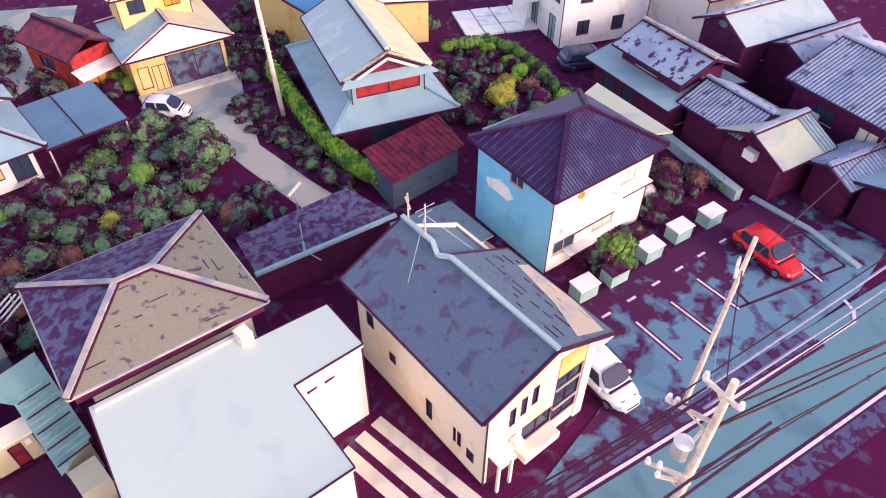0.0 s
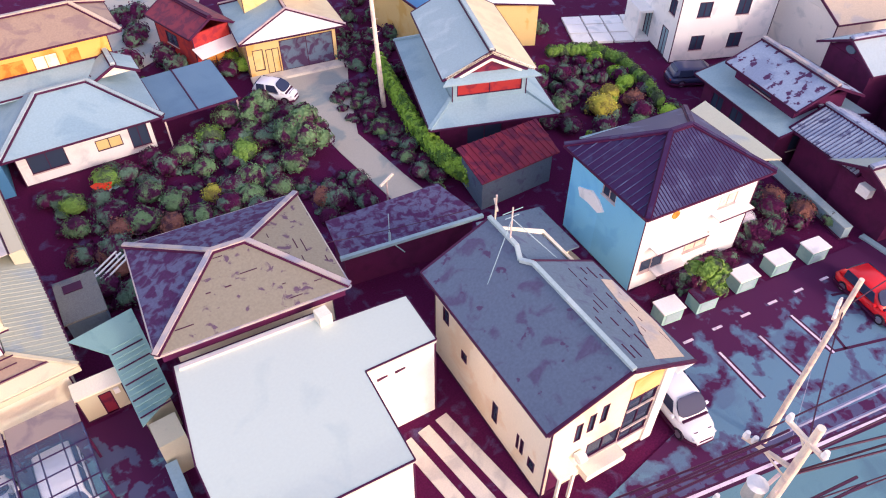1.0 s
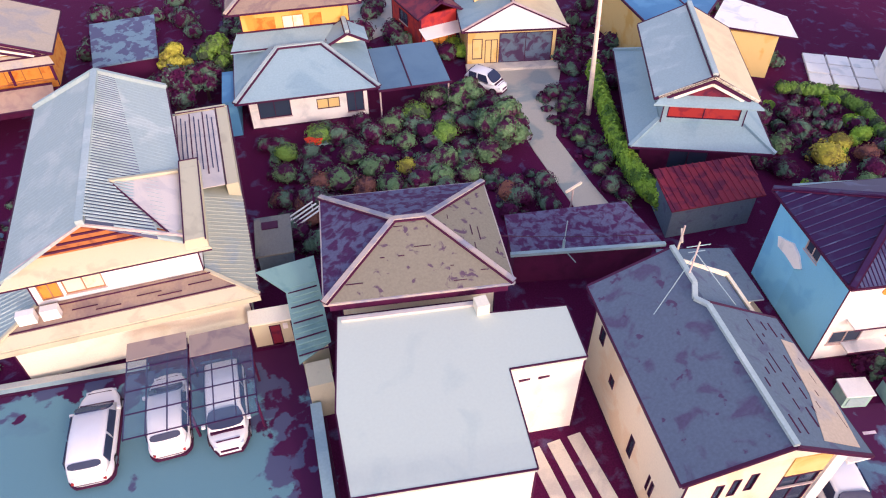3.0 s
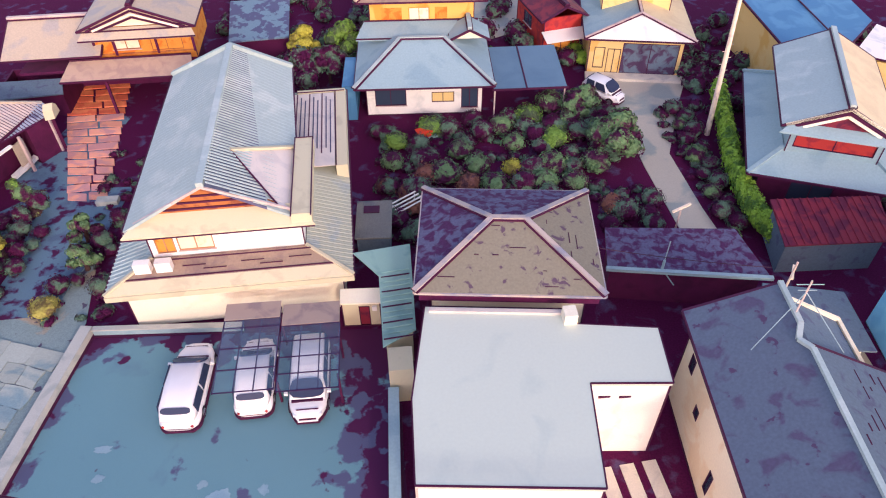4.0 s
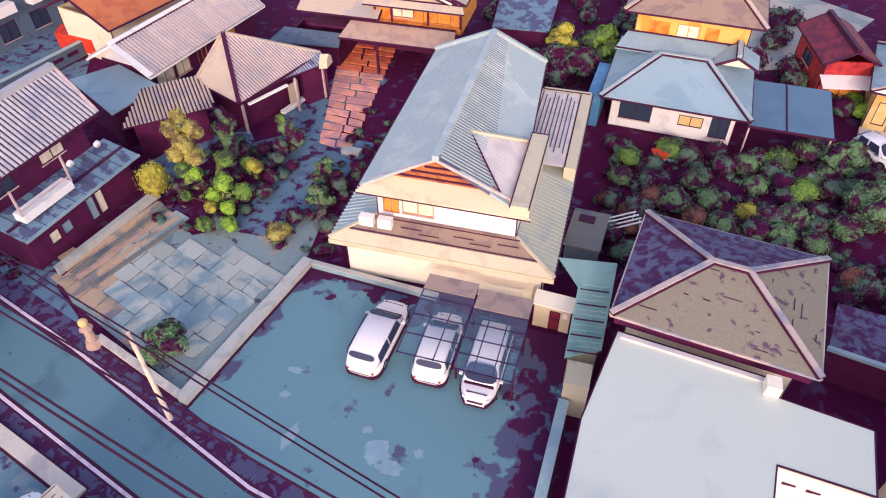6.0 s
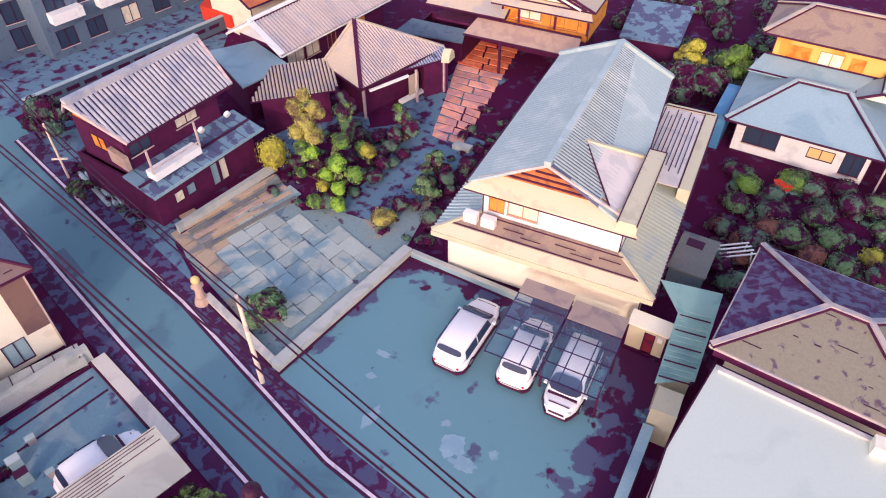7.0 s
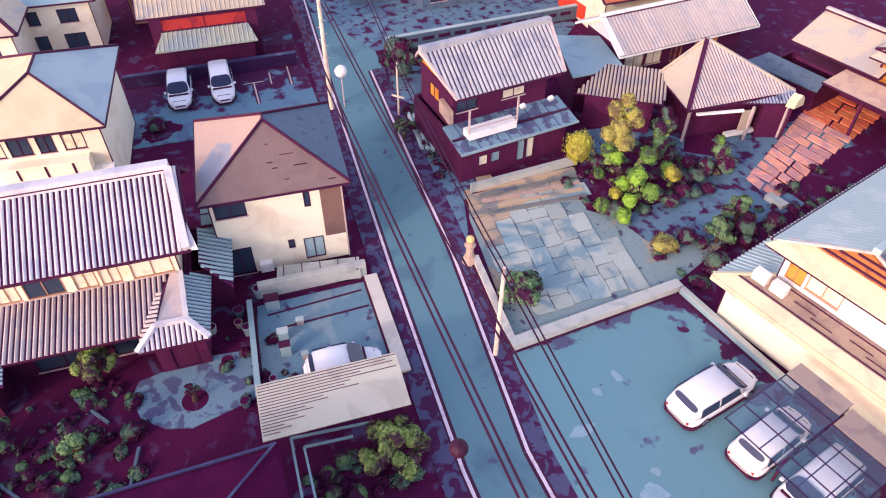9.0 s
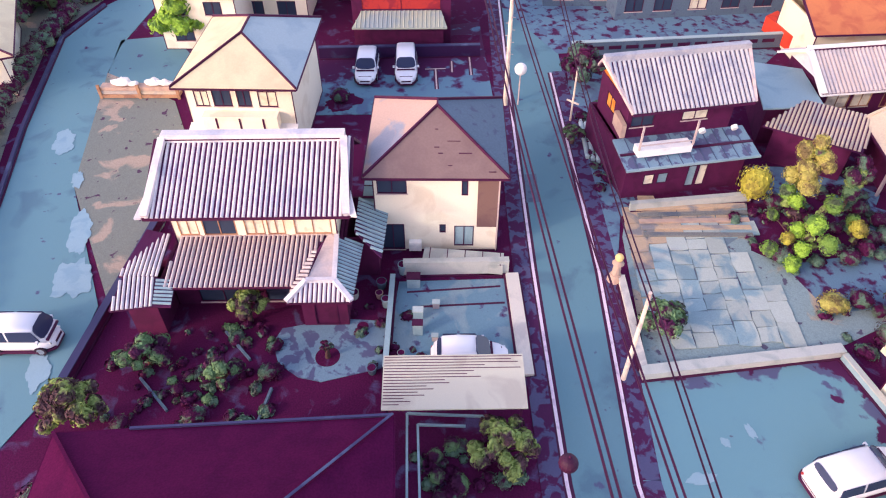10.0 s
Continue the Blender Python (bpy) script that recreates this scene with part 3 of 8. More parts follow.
def tree(x, y, h, r, material, label, seed, clumps=9, n=2600, size=0.16, z=0.0, tight=1.0):
    rng = random.Random(seed)
    ob = thing("tree", pose(x, y, z), label, "tree")
    bm = taper(bmesh.new(), (0, 0, -0.1), (0.1, 0.05, h * 0.55), 0.16, 0.09, 8)
    blobs = []
    for i in range(clumps):
        a, q = i * 2.4 + rng.random(), math.sqrt((i + 0.4) / clumps)
        cz = h * (0.92 - 0.45 * q) + rng.uniform(-0.25, 0.25)
        cx, cy = r * 0.75 * q * math.cos(a), r * 0.75 * q * math.sin(a)
        s = r * rng.uniform(0.32, 0.5) * tight
        blobs.append((cx, cy, cz, s, s * rng.uniform(0.8, 1.1), s * 0.72))
        taper(bm, (0.08, 0.03, h * rng.uniform(0.3, 0.52)), (cx, cy, cz), 0.06, 0.02, 5)
    part("trunk", bm, BARK, ob)
    o = new("crown", foliage("crown", seed, blobs, n, size, material))
    o.parent = ob
    return ob


# ---- vehicles ----
def loft(bm, rings):
    vs = [[bm.verts.new(p) for p in r] for r in rings]
    k = len(rings[0])
    for a, b in zip(vs, vs[1:]):
        for i in range(k):
            bm.faces.new((a[i], a[(i + 1) % k], b[(i + 1) % k], b[i]))
    bm.faces.new(vs[0][::-1])
    bm.faces.new(vs[-1])
    return bm


def car(m, L, W, Hc, paint, label, style="wagon", group=""):
    """A car, front towards -y: body, cabin, glass, wheels, lamps, bumpers."""
    ob = thing("car", m, label, "car", group)
    w = W / 2
    belt = Hc * 0.56

    van = style == "van"
    hood = {"wagon": -L * 0.26, "hatch": -L * 0.27, "van": -L * 0.33, "kei": -L * 0.45, "sedan": -L * 0.2}[style]
    tail = {"wagon": L / 2 - 0.12, "hatch": L / 2 - 0.15, "van": L / 2 - 0.1, "kei": L / 2 - 0.06, "sedan": L * 0.36}[style]
    f_top, r_top = hood + (0.75 if style != "kei" else 0.5), tail - {"sedan": 0.7, "kei": 0.25}.get(style, 0.45)

    def rnd(y, hw, zb, zt, k=18, p=3.2):
        """A rounded cross-section."""
        out = []
        for i in range(k):
            a = 2 * math.pi * i / k
            c, s = math.cos(a), math.sin(a)
            out.append((hw * math.copysign(abs(c) ** (2 / p), c), y, (zb + zt) / 2 + (zt - zb) / 2 * math.copysign(abs(s) ** (2 / p), s)))
        return out
    nose = belt * (0.9 if not van else 1.0)
    body = []

    def girth(q):
        """Share of the full width at a share of the length: a round nose, a squarer tail."""
        return 1 - 0.48 * (1 - min(1, q / 0.24)) ** 2.2 - 0.36 * (1 - min(1, (1 - q) / 0.11)) ** 2.6
    for q in (0.0, 0.008, 0.025, 0.06, 0.12, 0.2, 0.3, 0.5, 0.7, 0.82, 0.9, 0.95, 0.98, 0.993, 1.0):
        e = min(q, 1 - q)
        plan = girth(q)
        top = nose + (belt - nose) * min(1, q / 0.3) if q < 0.5 else belt
        top *= 0.74 + 0.26 * min(1, e / 0.09) ** 0.6
        body.append(rnd(-L / 2 + L * q, w * plan, 0.2 + 0.12 * (1 - min(1, e / 0.06)), top))
    part("body", loft(bmesh.new(), body), paint, ob)

    def cab(y, hw, zt):
        h = zt - belt + 0.03
        return [(sx * hw * kx, y, belt - 0.03 + h * kz) for sx, kx, kz in ((-1, 1, 0), (1, 1, 0), (1, 0.97, 0.4), (1, 0.88, 0.82), (1, 0.78, 0.95), (1, 0.5, 1.0), (-1, 0.5, 1.0), (-1, 0.78, 0.95), (-1, 0.88, 0.82), (-1, 0.97, 0.4))]
    mid_y = (f_top + r_top) / 2
    cabin = [cab(hood, w * 0.9, belt + 0.05), cab(hood + 0.35, w * 0.92, belt + 0.47 * (Hc - belt)), cab(f_top, w * 0.94, Hc - 0.05), cab(mid_y, w * 0.95, Hc), cab(r_top, w * 0.92, Hc - 0.05),
             cab((r_top + tail) / 2, w * 0.88, belt + 0.54 * (Hc - belt)), cab(tail, w * 0.8, belt + 0.04)]
    part("cabin", loft(bmesh.new(), cabin), paint, ob)
    for o in ob.children:
        o.data.shade_smooth()

    def quad(pts, off):
        bm = bmesh.new()
        o = Vector(off)
        slab_a = [bm.verts.new(Vector(p) + o) for p in pts]
        slab_b = [bm.verts.new(Vector(p) - o) for p in pts]
        bm.faces.new(slab_a)
        bm.faces.new(slab_b[::-1])
        for i in range(len(pts)):
            j = (i + 1) % len(pts)
            bm.faces.new((slab_a[i], slab_b[i], slab_b[j], slab_a[j]))
        return bm
    zt = Hc - 0.1
    def pane(y0, z0, y1, z1, wa, wb):
        """Outline of a slanted window with cut corners, lower edge first."""
        out = []
        for x, k in ((-0.75, 0.0), (-0.3, -0.06), (0.3, -0.06), (0.75, 0.0), (0.97, 0.2), (1.0, 0.6), (0.9, 0.9), (0.65, 1.0), (-0.65, 1.0), (-0.9, 0.9), (-1.0, 0.6), (-0.97, 0.2)):
            out.append((x * (wa + (wb - wa) * k), y0 + (y1 - y0) * k, z0 + (z1 - z0) * k))
        return out
    part("windscreen", quad(pane(hood + 0.08, belt + 0.14, f_top - 0.02, zt + 0.07, w * 0.9, w * 0.76), (0, -0.02, 0.04)), GLASS_CAR, ob, "tinted windscreen")
    part("rear_window", quad(pane(tail - 0.2, belt + 0.3, r_top + 0.08, zt - 0.02, w * 0.72, w * 0.7), (0, 0.03, 0.03)), GLASS_CAR, ob)
    part("bonnet_line", quad([(-w * 0.5, -L / 2 + 0.3, nose * 0.93), (w * 0.5, -L / 2 + 0.3, nose * 0.93), (w * 0.56, -L / 2 + 0.34, nose * 0.95), (-w * 0.56, -L / 2 + 0.34, nose * 0.95)], (0, 0, 0.03)), TRIM_DARK, ob, "dark joint of the bonnet")
    part("tailgate_line", box(bmesh.new(), -w * 0.66, w * 0.66, L / 2 - 0.06, L / 2 + 0.012, belt * 0.5, belt * 0.54), TRIM_DARK, ob, "dark joint of the tailgate")
    for sx in (-1, 1):
        mid = (f_top + r_top) / 2
        for ya, yb in ((f_top - 0.05, mid - 0.05), (mid + 0.05, r_top)):
            part("side_window", quad([(sx * w * 0.945, ya - 0.2 * (ya < mid - 0.2), belt + 0.05), (sx * w * 0.945, yb, belt + 0.05), (sx * w * 0.86, yb, zt), (sx * w * 0.86, ya + 0.05, zt)], (sx * 0.02, 0, 0.006)), GLASS_CAR, ob)
        part("headlight", box(bmesh.new(), sx * w * 0.56 - 0.13, sx * w * 0.56 + 0.13, -L / 2 + 0.12, -L / 2 + 0.4, nose * 0.66, nose * 0.82), LAMP_LENS, ob, "clear headlight")
        part("tail_light", box(bmesh.new(), sx * w * 0.68 - 0.06, sx * w * 0.68 + 0.06, L / 2 - 0.16, L / 2 - 0.015, belt * 0.6, belt * 0.74), RED_PAINT, ob, "red tail light")
        part("door_mirror", box(bmesh.new(), sx * (w + 0.07) - 0.08, sx * (w + 0.07) + 0.08, hood + 0.3, hood + 0.42, belt, belt + 0.14), paint, ob)
        for y in (-L * 0.31, L * 0.3):
            wh = part("wheel", bar(bmesh.new(), (sx * (w - 0.2), y, 0.3), (sx * (w + 0.005), y, 0.3), 0.6, 0.6, sides=14), RUBBER, ob, "black tyre")
            part("rim", bar(bmesh.new(), (sx * (w + 0.001), y, 0.3), (sx * (w + 0.02), y, 0.3), 0.38, 0.38, sides=10), CHROME, wh)
    # dark band added round the sill as outline and shadow gap
    ends = [0.0, 0.015, 0.04, 0.08, 0.12, 0.18, 0.24, 0.6, 0.89, 0.93, 0.96, 0.985, 1.0]
    plan = [(w * girth(q) + 0.025, (q - 0.5) * L * 1.012) for q in ends]
    outline = plan + [(-x, y) for x, y in plan[::-1]]
    part("sill_trim", loft(bmesh.new(), [[(x, y, z) for x, y in outline] for z in (0.17, 0.3)]), TRIM_DARK, ob, "dark band outlining the foot of the car")
    part("front_bumper", box(bmesh.new(), -w * 0.5, w * 0.5, -L / 2 - 0.015, -L / 2 + 0.1, 0.28, 0.42), paint, ob)
    part("cowl", box(bmesh.new(), -w * 0.78, w * 0.78, hood - 0.1, hood + 0.04, belt - 0.02, belt + 0.06), TRIM_DARK, ob, "dark wiper cowl")
    part("grille", box(bmesh.new(), -w * 0.42, w * 0.42, -L / 2 - 0.01, -L / 2 + 0.1, nose * 0.52, nose * 0.7), TRIM_DARK, ob, "dark grille")
    return ob


def fence(name, pts, h, w, material, label, category="wall", cap=None, z=0.0):
    """A low wall along a line, with a coping."""
    ob = thing(name, pose(pts[0][0], pts[0][1], 0), label, category)
    o = Vector((pts[0][0], pts[0][1], 0))
    for p, q in zip(pts, pts[1:]):
        a, b = Vector((p[0], p[1], z)) - o, Vector((q[0], q[1], z)) - o
        mid = Vector((0, 0, h / 2))
        part("wall_panel", bar(bmesh.new(), a + mid, b + mid, w, h), material, ob)
        # dark strip added along the foot as an outline
        part("footing", bar(bmesh.new(), a + Vector((0, 0, 0.05)), b + Vector((0, 0, 0.05)), w + 0.24, 0.1), TRIM_DARK, ob, "dark strip outlining the foot of the wall")
        if cap:
            part("coping", bar(bmesh.new(), a + Vector((0, 0, h + 0.035)), b + Vector((0, 0, h + 0.035)), w + 0.08, 0.07), cap, ob)
    return ob


def blot(name, x, y, rx, ry, seed, material, label, z=0.05, ang=0.0):
    """A flat ragged patch lying on the ground."""
    n = 72
    pts = []
    for i in range(n):
        t = 2 * math.pi * i / n
        k = 1 + 0.45 * noise.noise(Vector((math.cos(t) * 1.6 + seed, math.sin(t) * 1.6, seed * 0.7))) + 0.22 * noise.noise(Vector((math.cos(t) * 4 + seed, math.sin(t) * 4, 3.1))) + 0.07 * noise.noise(Vector((math.cos(t) * 11, math.sin(t) * 11 + seed, 7.1)))
        px, py = rx * k * math.cos(t), ry * k * math.sin(t)
        ca, sa = math.cos(radians(ang)), math.sin(radians(ang))
        pts.append((x + px * ca - py * sa, y + px * sa + py * ca, z))
    return solo(name, slab(bmesh.new(), pts, 0.004), material, label, "", "", "structure")


def cover(name, label, spots, seed, n, size, material):
    """Low plants that nobody could count: spots = place and radii."""
    o = new(name, foliage(name, seed, spots, n, size, material))
    return tagged(o, label, "plants", "", "stuff")


def scatter(x0, x1, y0, y1, k, seed, lo=0.25, hi=0.6, tall=0.5):
    r = random.Random(seed)
    out = []
    for _ in range(k):
        q = r.uniform(lo, hi)
        out.append((r.uniform(x0, x1), r.uniform(y0, y1), q * tall * 0.6, q, q * r.uniform(0.7, 1.2), q * tall))
    return out


def cloud_pine(x, y, clumps, label, seed):
    """A pruned pine: leaning trunk, a limb to each clump; clumps = place, radius, leaf."""
    ob = thing("tree", pose(x, y, 0), label, "tree")
    top = max(c[2] for c in clumps)
    bm = taper(bmesh.new(), (0, 0, -0.1), (0.05, 0.05, top * 0.8), 0.14, 0.06, 8)
    for cx, cy, cz, r, m in clumps:
        taper(bm, (0, 0, max(0.1, cz * 0.6 - 0.1)), (cx - x, cy - y, cz), 0.05, 0.02, 5)
    part("trunk", bm, BARK, ob)
    for i, (cx, cy, cz, r, m) in enumerate(clumps):
        o = new("leaf_cloud", foliage("leaf_cloud", seed + i, [(cx - x, cy - y, cz, r, r * 0.9, r * 0.85), (cx - x + r * 0.4, cy - y - r * 0.3, cz - r * 0.2, r * 0.7, r * 0.7, r * 0.55)], int(420 * r / 0.6), 0.08, m))
        o.parent = ob
    rng, twigs = random.Random(seed), []
    for cx, cy, cz, r, m in clumps:
        for _ in range(3):
            k, q = rng.uniform(0.35, 0.85), r * rng.uniform(0.35, 0.55)
            twigs.append(((cx - x) * k + rng.uniform(-0.3, 0.3), (cy - y) * k + rng.uniform(-0.3, 0.3), cz - rng.uniform(0.2, 0.7), q, q, q * 0.7))
    twigs = [t for t in twigs if t[2] > 0.3]
    o = new("inner_leaves", foliage("inner_leaves", seed + 90, twigs, 90 * len(twigs), 0.08, LEAF_OLIVE))
    o.parent = ob
    return ob


def cable(p, q, sag, r, material, label="black overhead cable between poles"):
    bm = bmesh.new()
    p, q = Vector(p), Vector(q)
    N = 14
    side = (q - p).cross(Vector((0, 0, 1))).normalized()
    rings = []
    for i in range(N + 1):
        m = p.lerp(q, i / N) - Vector((0, 0, sag * 4 * (i / N) * (1 - i / N)))
        rings.append([m + side * r * math.cos(k * 1.2566) + Vector((0, 0, r * math.sin(k * 1.2566))) for k in range(5)])
    return solo("overhead_cable", loft(bm, rings), material, label, "cable", "overhead cables")

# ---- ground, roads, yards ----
solo("ground", slab(bmesh.new(), [(-900, -900, 0), (900, -900, 0), (900, 900, 0), (-900, 900, 0)], 0.5), SOIL, "soil and gravel with the shade between the houses in its colour", "", "", "structure")
ROAD_N = [(75, -9.4), (28.8, 1.92), (22.9, 3.33), (13.4, 5.7), (-12.8, 10.9), (-24.9, 15.1), (-45.9, 21.4), (-90, 36)]
ROAD_S = [(75, -14.0), (28.2, -1.5), (18.2, 0.9), (-13.7, 8.0), (-26.0, 11.6), (-42.2, 16.6), (-90, 32)]


def strip(bm, pts, w, z, th):
    for p, q in zip(pts, pts[1:]):
        bar(bm, (p[0], p[1], z - th / 2), (q[0], q[1], z - th / 2), w, th)
    return bm


def shifted(pts, d):
    return [(x, y + d) for x, y in pts]


sheet("road", shifted(ROAD_N, 1.0) + shifted(ROAD_S, -1.0)[::-1], 0.03, 0.08, ASPHALT, "blue-grey asphalt lane between the houses")
# dark strips added under the edge lines to outline them
for pts in (ROAD_N[1:-1], ROAD_S):
    solo("road_joint", strip(bmesh.new(), pts, 0.48, 0.034, 0.02), TRIM_DARK, "dark outline strip added under the edge line", "", "", "structure")
for pts in (shifted(ROAD_N[1:-1], 0.68), shifted(ROAD_S, -0.68)):
    solo("road_gutter", strip(bmesh.new(), pts, 0.95, 0.036, 0.02), DARK_MOTTLE, "dark mottled gutter strip beside the edge line", "", "", "structure")
for nm, pts in (("road_line", ROAD_N[1:-1]), ("road_line", ROAD_S)):
    solo(nm, strip(bmesh.new(), pts, 0.16, 0.038, 0.02), PAINT_LINE, "worn white edge line painted on the lane", "", "", "structure")
solo("road_line", strip(bmesh.new(), [(28.8, 1.92), (31.4, 1.32), (32.1, 1.65), (32.5, 2.3)], 0.18, 0.062, 0.02), PAINT_LINE, "white line curving into the parking entrance", "", "", "structure")
sheet("pavement", [(-17.4, 13.6), (-15.8, 23.5), (-1.2, 22.7), (-0.6, 19), (-0.3, 9.2), (-12.6, 11.9)], 0.045, 0.06, ASPHALT_LOT, "blue-grey asphalt parking yard with shade painted along its edges")
sheet("pavement", [(12.5, 6.9), (18.5, 7.5), (19.5, 12.5), (34.5, 10.0), (38.9, 9.2), (38.6, 2.2), (33.8, 2.0), (29.9, 2.7), (13.9, 6.6)], 0.045, 0.06, EAST_LOT, "patched asphalt parking yard with painted shade and white bay lines")
sheet("pavement", [(17.0, 47), (23.2, 46), (21.2, 42.2), (18.4, 36), (18.5, 30.3), (18.7, 27.7), (16.5, 28.0), (16.3, 34.7), (16.5, 43.8)], 0.045, 0.06, PATH_CON, "pale concrete lane widening before a yellow house")
sheet("pavement", [(-29.6, 19.4), (-27.4, 26.5), (-23.7, 24.2), (-20.2, 26.6), (-20.8, 36), (-18, 36), (-16.4, 24.6), (-18.3, 14.4), (-27, 17.7)], 0.03, 0.04, GARDEN_BED, "pale gravel bed of a paved garden")
sheet("pavement", [(-22, -19.5), (-30, -19), (-42.1, -18), (-50, -17.6), (-63.8, -16.1), (-69.7, -12.6), (-73, -9), (-70, -7.6), (-61, -11.2), (-56.5, -12.1), (-41.9, -13.6), (-30.5, -11.6), (-26, -13), (-22, -16)], 0.045, 0.06, ASPHALT, "wide blue-grey asphalt side road")
sheet("pavement", [(-62, -11.2), (-54.0, -12.4), (-52.2, -6.8), (-57.5, -5.6), (-61.5, -7)], 0.045, 0.06, ASPHALT, "blue-grey asphalt forecourt beside a side road")
sheet("pavement", [(-56.5, -12.1), (-50.5, -7.1), (-45.7, -6.5), (-36.2, -8.1), (-30.5, -11.1), (-41.9, -13.6)], 0.05, 0.06, VERGE, "verge in tan for sunlit and sage for shaded soil")
sheet("pavement", [(-30, -19.6), (-42.1, -18.7), (-50, -18.4), (-64.5, -17), (-71, -13), (-90, -14), (-90, -45), (-30, -45)], 0.03, 0.06, VERGE, "dry sage bank beyond a side road")
sheet("pavement", [(-57, 4), (-45.5, 2.5), (-42.5, 12.5), (-43.5, 15.7), (-56, 19)], 0.045, 0.06, FAR_YARD, "patched asphalt parking yard with two white cars and painted shade")
sheet("pavement", [(-27.4, 4.2), (-25.8, 10.1), (-19.6, 8.2), (-21.3, 1.8)], 0.045, 0.06, FORECOURT, "patchy concrete forecourt")

# parking bay lines
for p, q in (((23.3, 9.2), (22.8, 6.3)), ((25.8, 8.7), (25.4, 5.9)), ((34.4, 7.8), (33.0, 3.7)), ((28.3, 8.6), (27.9, 5.9))):
    solo("road_joint", strip(bmesh.new(), [p, q], 0.36, 0.049, 0.01), TRIM_DARK, "dark outline strip added under a bay line", "", "", "structure")
    solo("road_line", strip(bmesh.new(), [p, q], 0.13, 0.053, 0.01), PAINT_LINE, "white painted bay line", "", "", "structure")
for pts in ([(27.9, 6.0), (35.1, 3.3), (36.1, 6.3), (31.3, 8.2)], [(29.4, 7.6), (28.6, 5.7)]):
    solo("road_joint", strip(bmesh.new(), pts, 0.16, 0.05, 0.01), TRIM_DARK, "dark worn outline of a parking bay", "", "", "structure")
solo("kerb", strip(bmesh.new(), [(37.0, 9.9), (36.6, 6.0), (35.5, 2.7)], 0.4, 0.16, 0.14), TILE_BLUE, "blue-grey kerb at the edge of a parking yard", "", "", "structure")
for i in range(6):
    solo("road_line", strip(bmesh.new(), [(22.3 + i * 1.9, 10.6 - i * 0.28), (22.9 + i * 1.9, 10.5 - i * 0.28)], 0.15, 0.053, 0.01), PAINT_LINE, "short white dash on the asphalt", "", "", "structure")
for a in (7.75, 8.75, 9.75):
    solo("pavement", box(bmesh.new(), a, a + 0.62, 7.2, 13.6, 0.0, 0.05), CONCRETE_W, "beige concrete wheel strip", "", "", "structure", pose(0.9, -0.1, 0, 0, 0, 4))

# ---- hipped house ----
ob = thing("house", corner_m(4.93, 22.87, -7.4), "two-storey house with a mottled grey slate hip roof", "house")
walls(ob, -3.4, 3.4, -2.9, 2.9, 0, 5.55, CREAM, [("E", 2, 3.4, 1.2, 1.0, "win"), ("W", 3, 3.4, 1.2, 1.0, "win"), ("N", 3, 3.3, 1.6, 1.2, "win")])
# north and west slopes take the darker copy as painted shade
F = hip_roof(ob, -4.08, 4.08, -3.55, 3.55, 5.6, (-0.75, 0.0, 6.75), (0.75, 0.0, 6.75), SLATE_DARK, cap=TRIM_GREY, capw=0.24, gut=TRIM_GREY, mats={"N": SHADE_SLATE, "W": SHADE_SLATE})
slate_joints(ob, F["S"], 10, 5, 0.16, 0.04)
slate_joints(ob, F["E"], 10, 6, 0.14, 0.04)
# dark boards added in place of the shaded wall under the eave
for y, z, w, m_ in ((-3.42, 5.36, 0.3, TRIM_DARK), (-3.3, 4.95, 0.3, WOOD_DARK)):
    part("soffit_board", box(bmesh.new(), -3.9, 3.9, y, y + 0.1, z - w / 2, z + w / 2), m_, ob, "dark board standing for the shade under the eave")

# ---- flat white annex ----
ob = thing("house", pose(0, 0, 0), "low white building with a flat white membrane roof", "house")
OUT = [(-0.1, 11.4), (6.4, 10.65), (6.92, 14.95), (10.12, 14.65), (10.42, 17.4), (7.05, 17.95), (7.15, 18.75), (0.85, 19.55), (0.0, 14.9)]
bm = bmesh.new()
slab(bm, [(x, y, 5.0) for x, y in OUT], 0.22)
part("roof", bm, WHITE_ROOF, ob, "smooth pale grey-white flat roof")
cx, cy = 4.6, 15.2
bm = bmesh.new()
ins = [(cx + (x - cx) * 0.985, cy + (y - cy) * 0.985) for x, y in OUT]
slab(bm, [(x, y, 4.775) for x, y in ins], 4.775)
part("wall", bm, WHITE, ob, "smooth white rendered wall")
for u in (0.28, 0.62):
    x, y = 6.92 + (10.12 - 6.92) * u * 0.75, 14.95 - 0.3 * u * 0.75
    part("vent", box(bmesh.new(), x - 0.24, x + 0.24, y - 0.03, y + 0.15, 4.02, 4.14), TRIM_DARK, ob, "dark slot vent")
# thin dark bars added along rim and corners as outlines
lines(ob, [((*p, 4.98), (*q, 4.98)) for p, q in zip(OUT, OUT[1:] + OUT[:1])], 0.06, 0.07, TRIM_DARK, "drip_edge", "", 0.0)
lines(ob, [((*p, 0.05), (*p, 4.76)) for p in (ins[1], ins[2], ins[3], ins[4])], 0.07, 0.07, TRIM_DARK, "corner_trim")
part("parapet", box(bmesh.new(), 6.55, 7.1, 17.9, 18.5, 5.0, 5.55), CREAM2, ob, "small cream parapet block")
lines(ob, [((1.0, 19.25, 5.0), (6.6, 18.55, 5.0))], 0.2, 0.16, VALLEY, "flashing", "pale metal flashing at the roof edge", 0.06)
lines(ob, [((-0.05, 11.5, 0.2), (-0.05, 11.5, 4.8)), ((0.1, 15.0, 0.2), (0.1, 15.0, 4.8))], 0.1, 0.1, TRIM_PALE, "downpipe")

# ---- cream gabled house ----
ob = thing("house", corner_m(14.45, 12.7, -5.5), "cream two-storey house with a dark slate gable roof", "house")
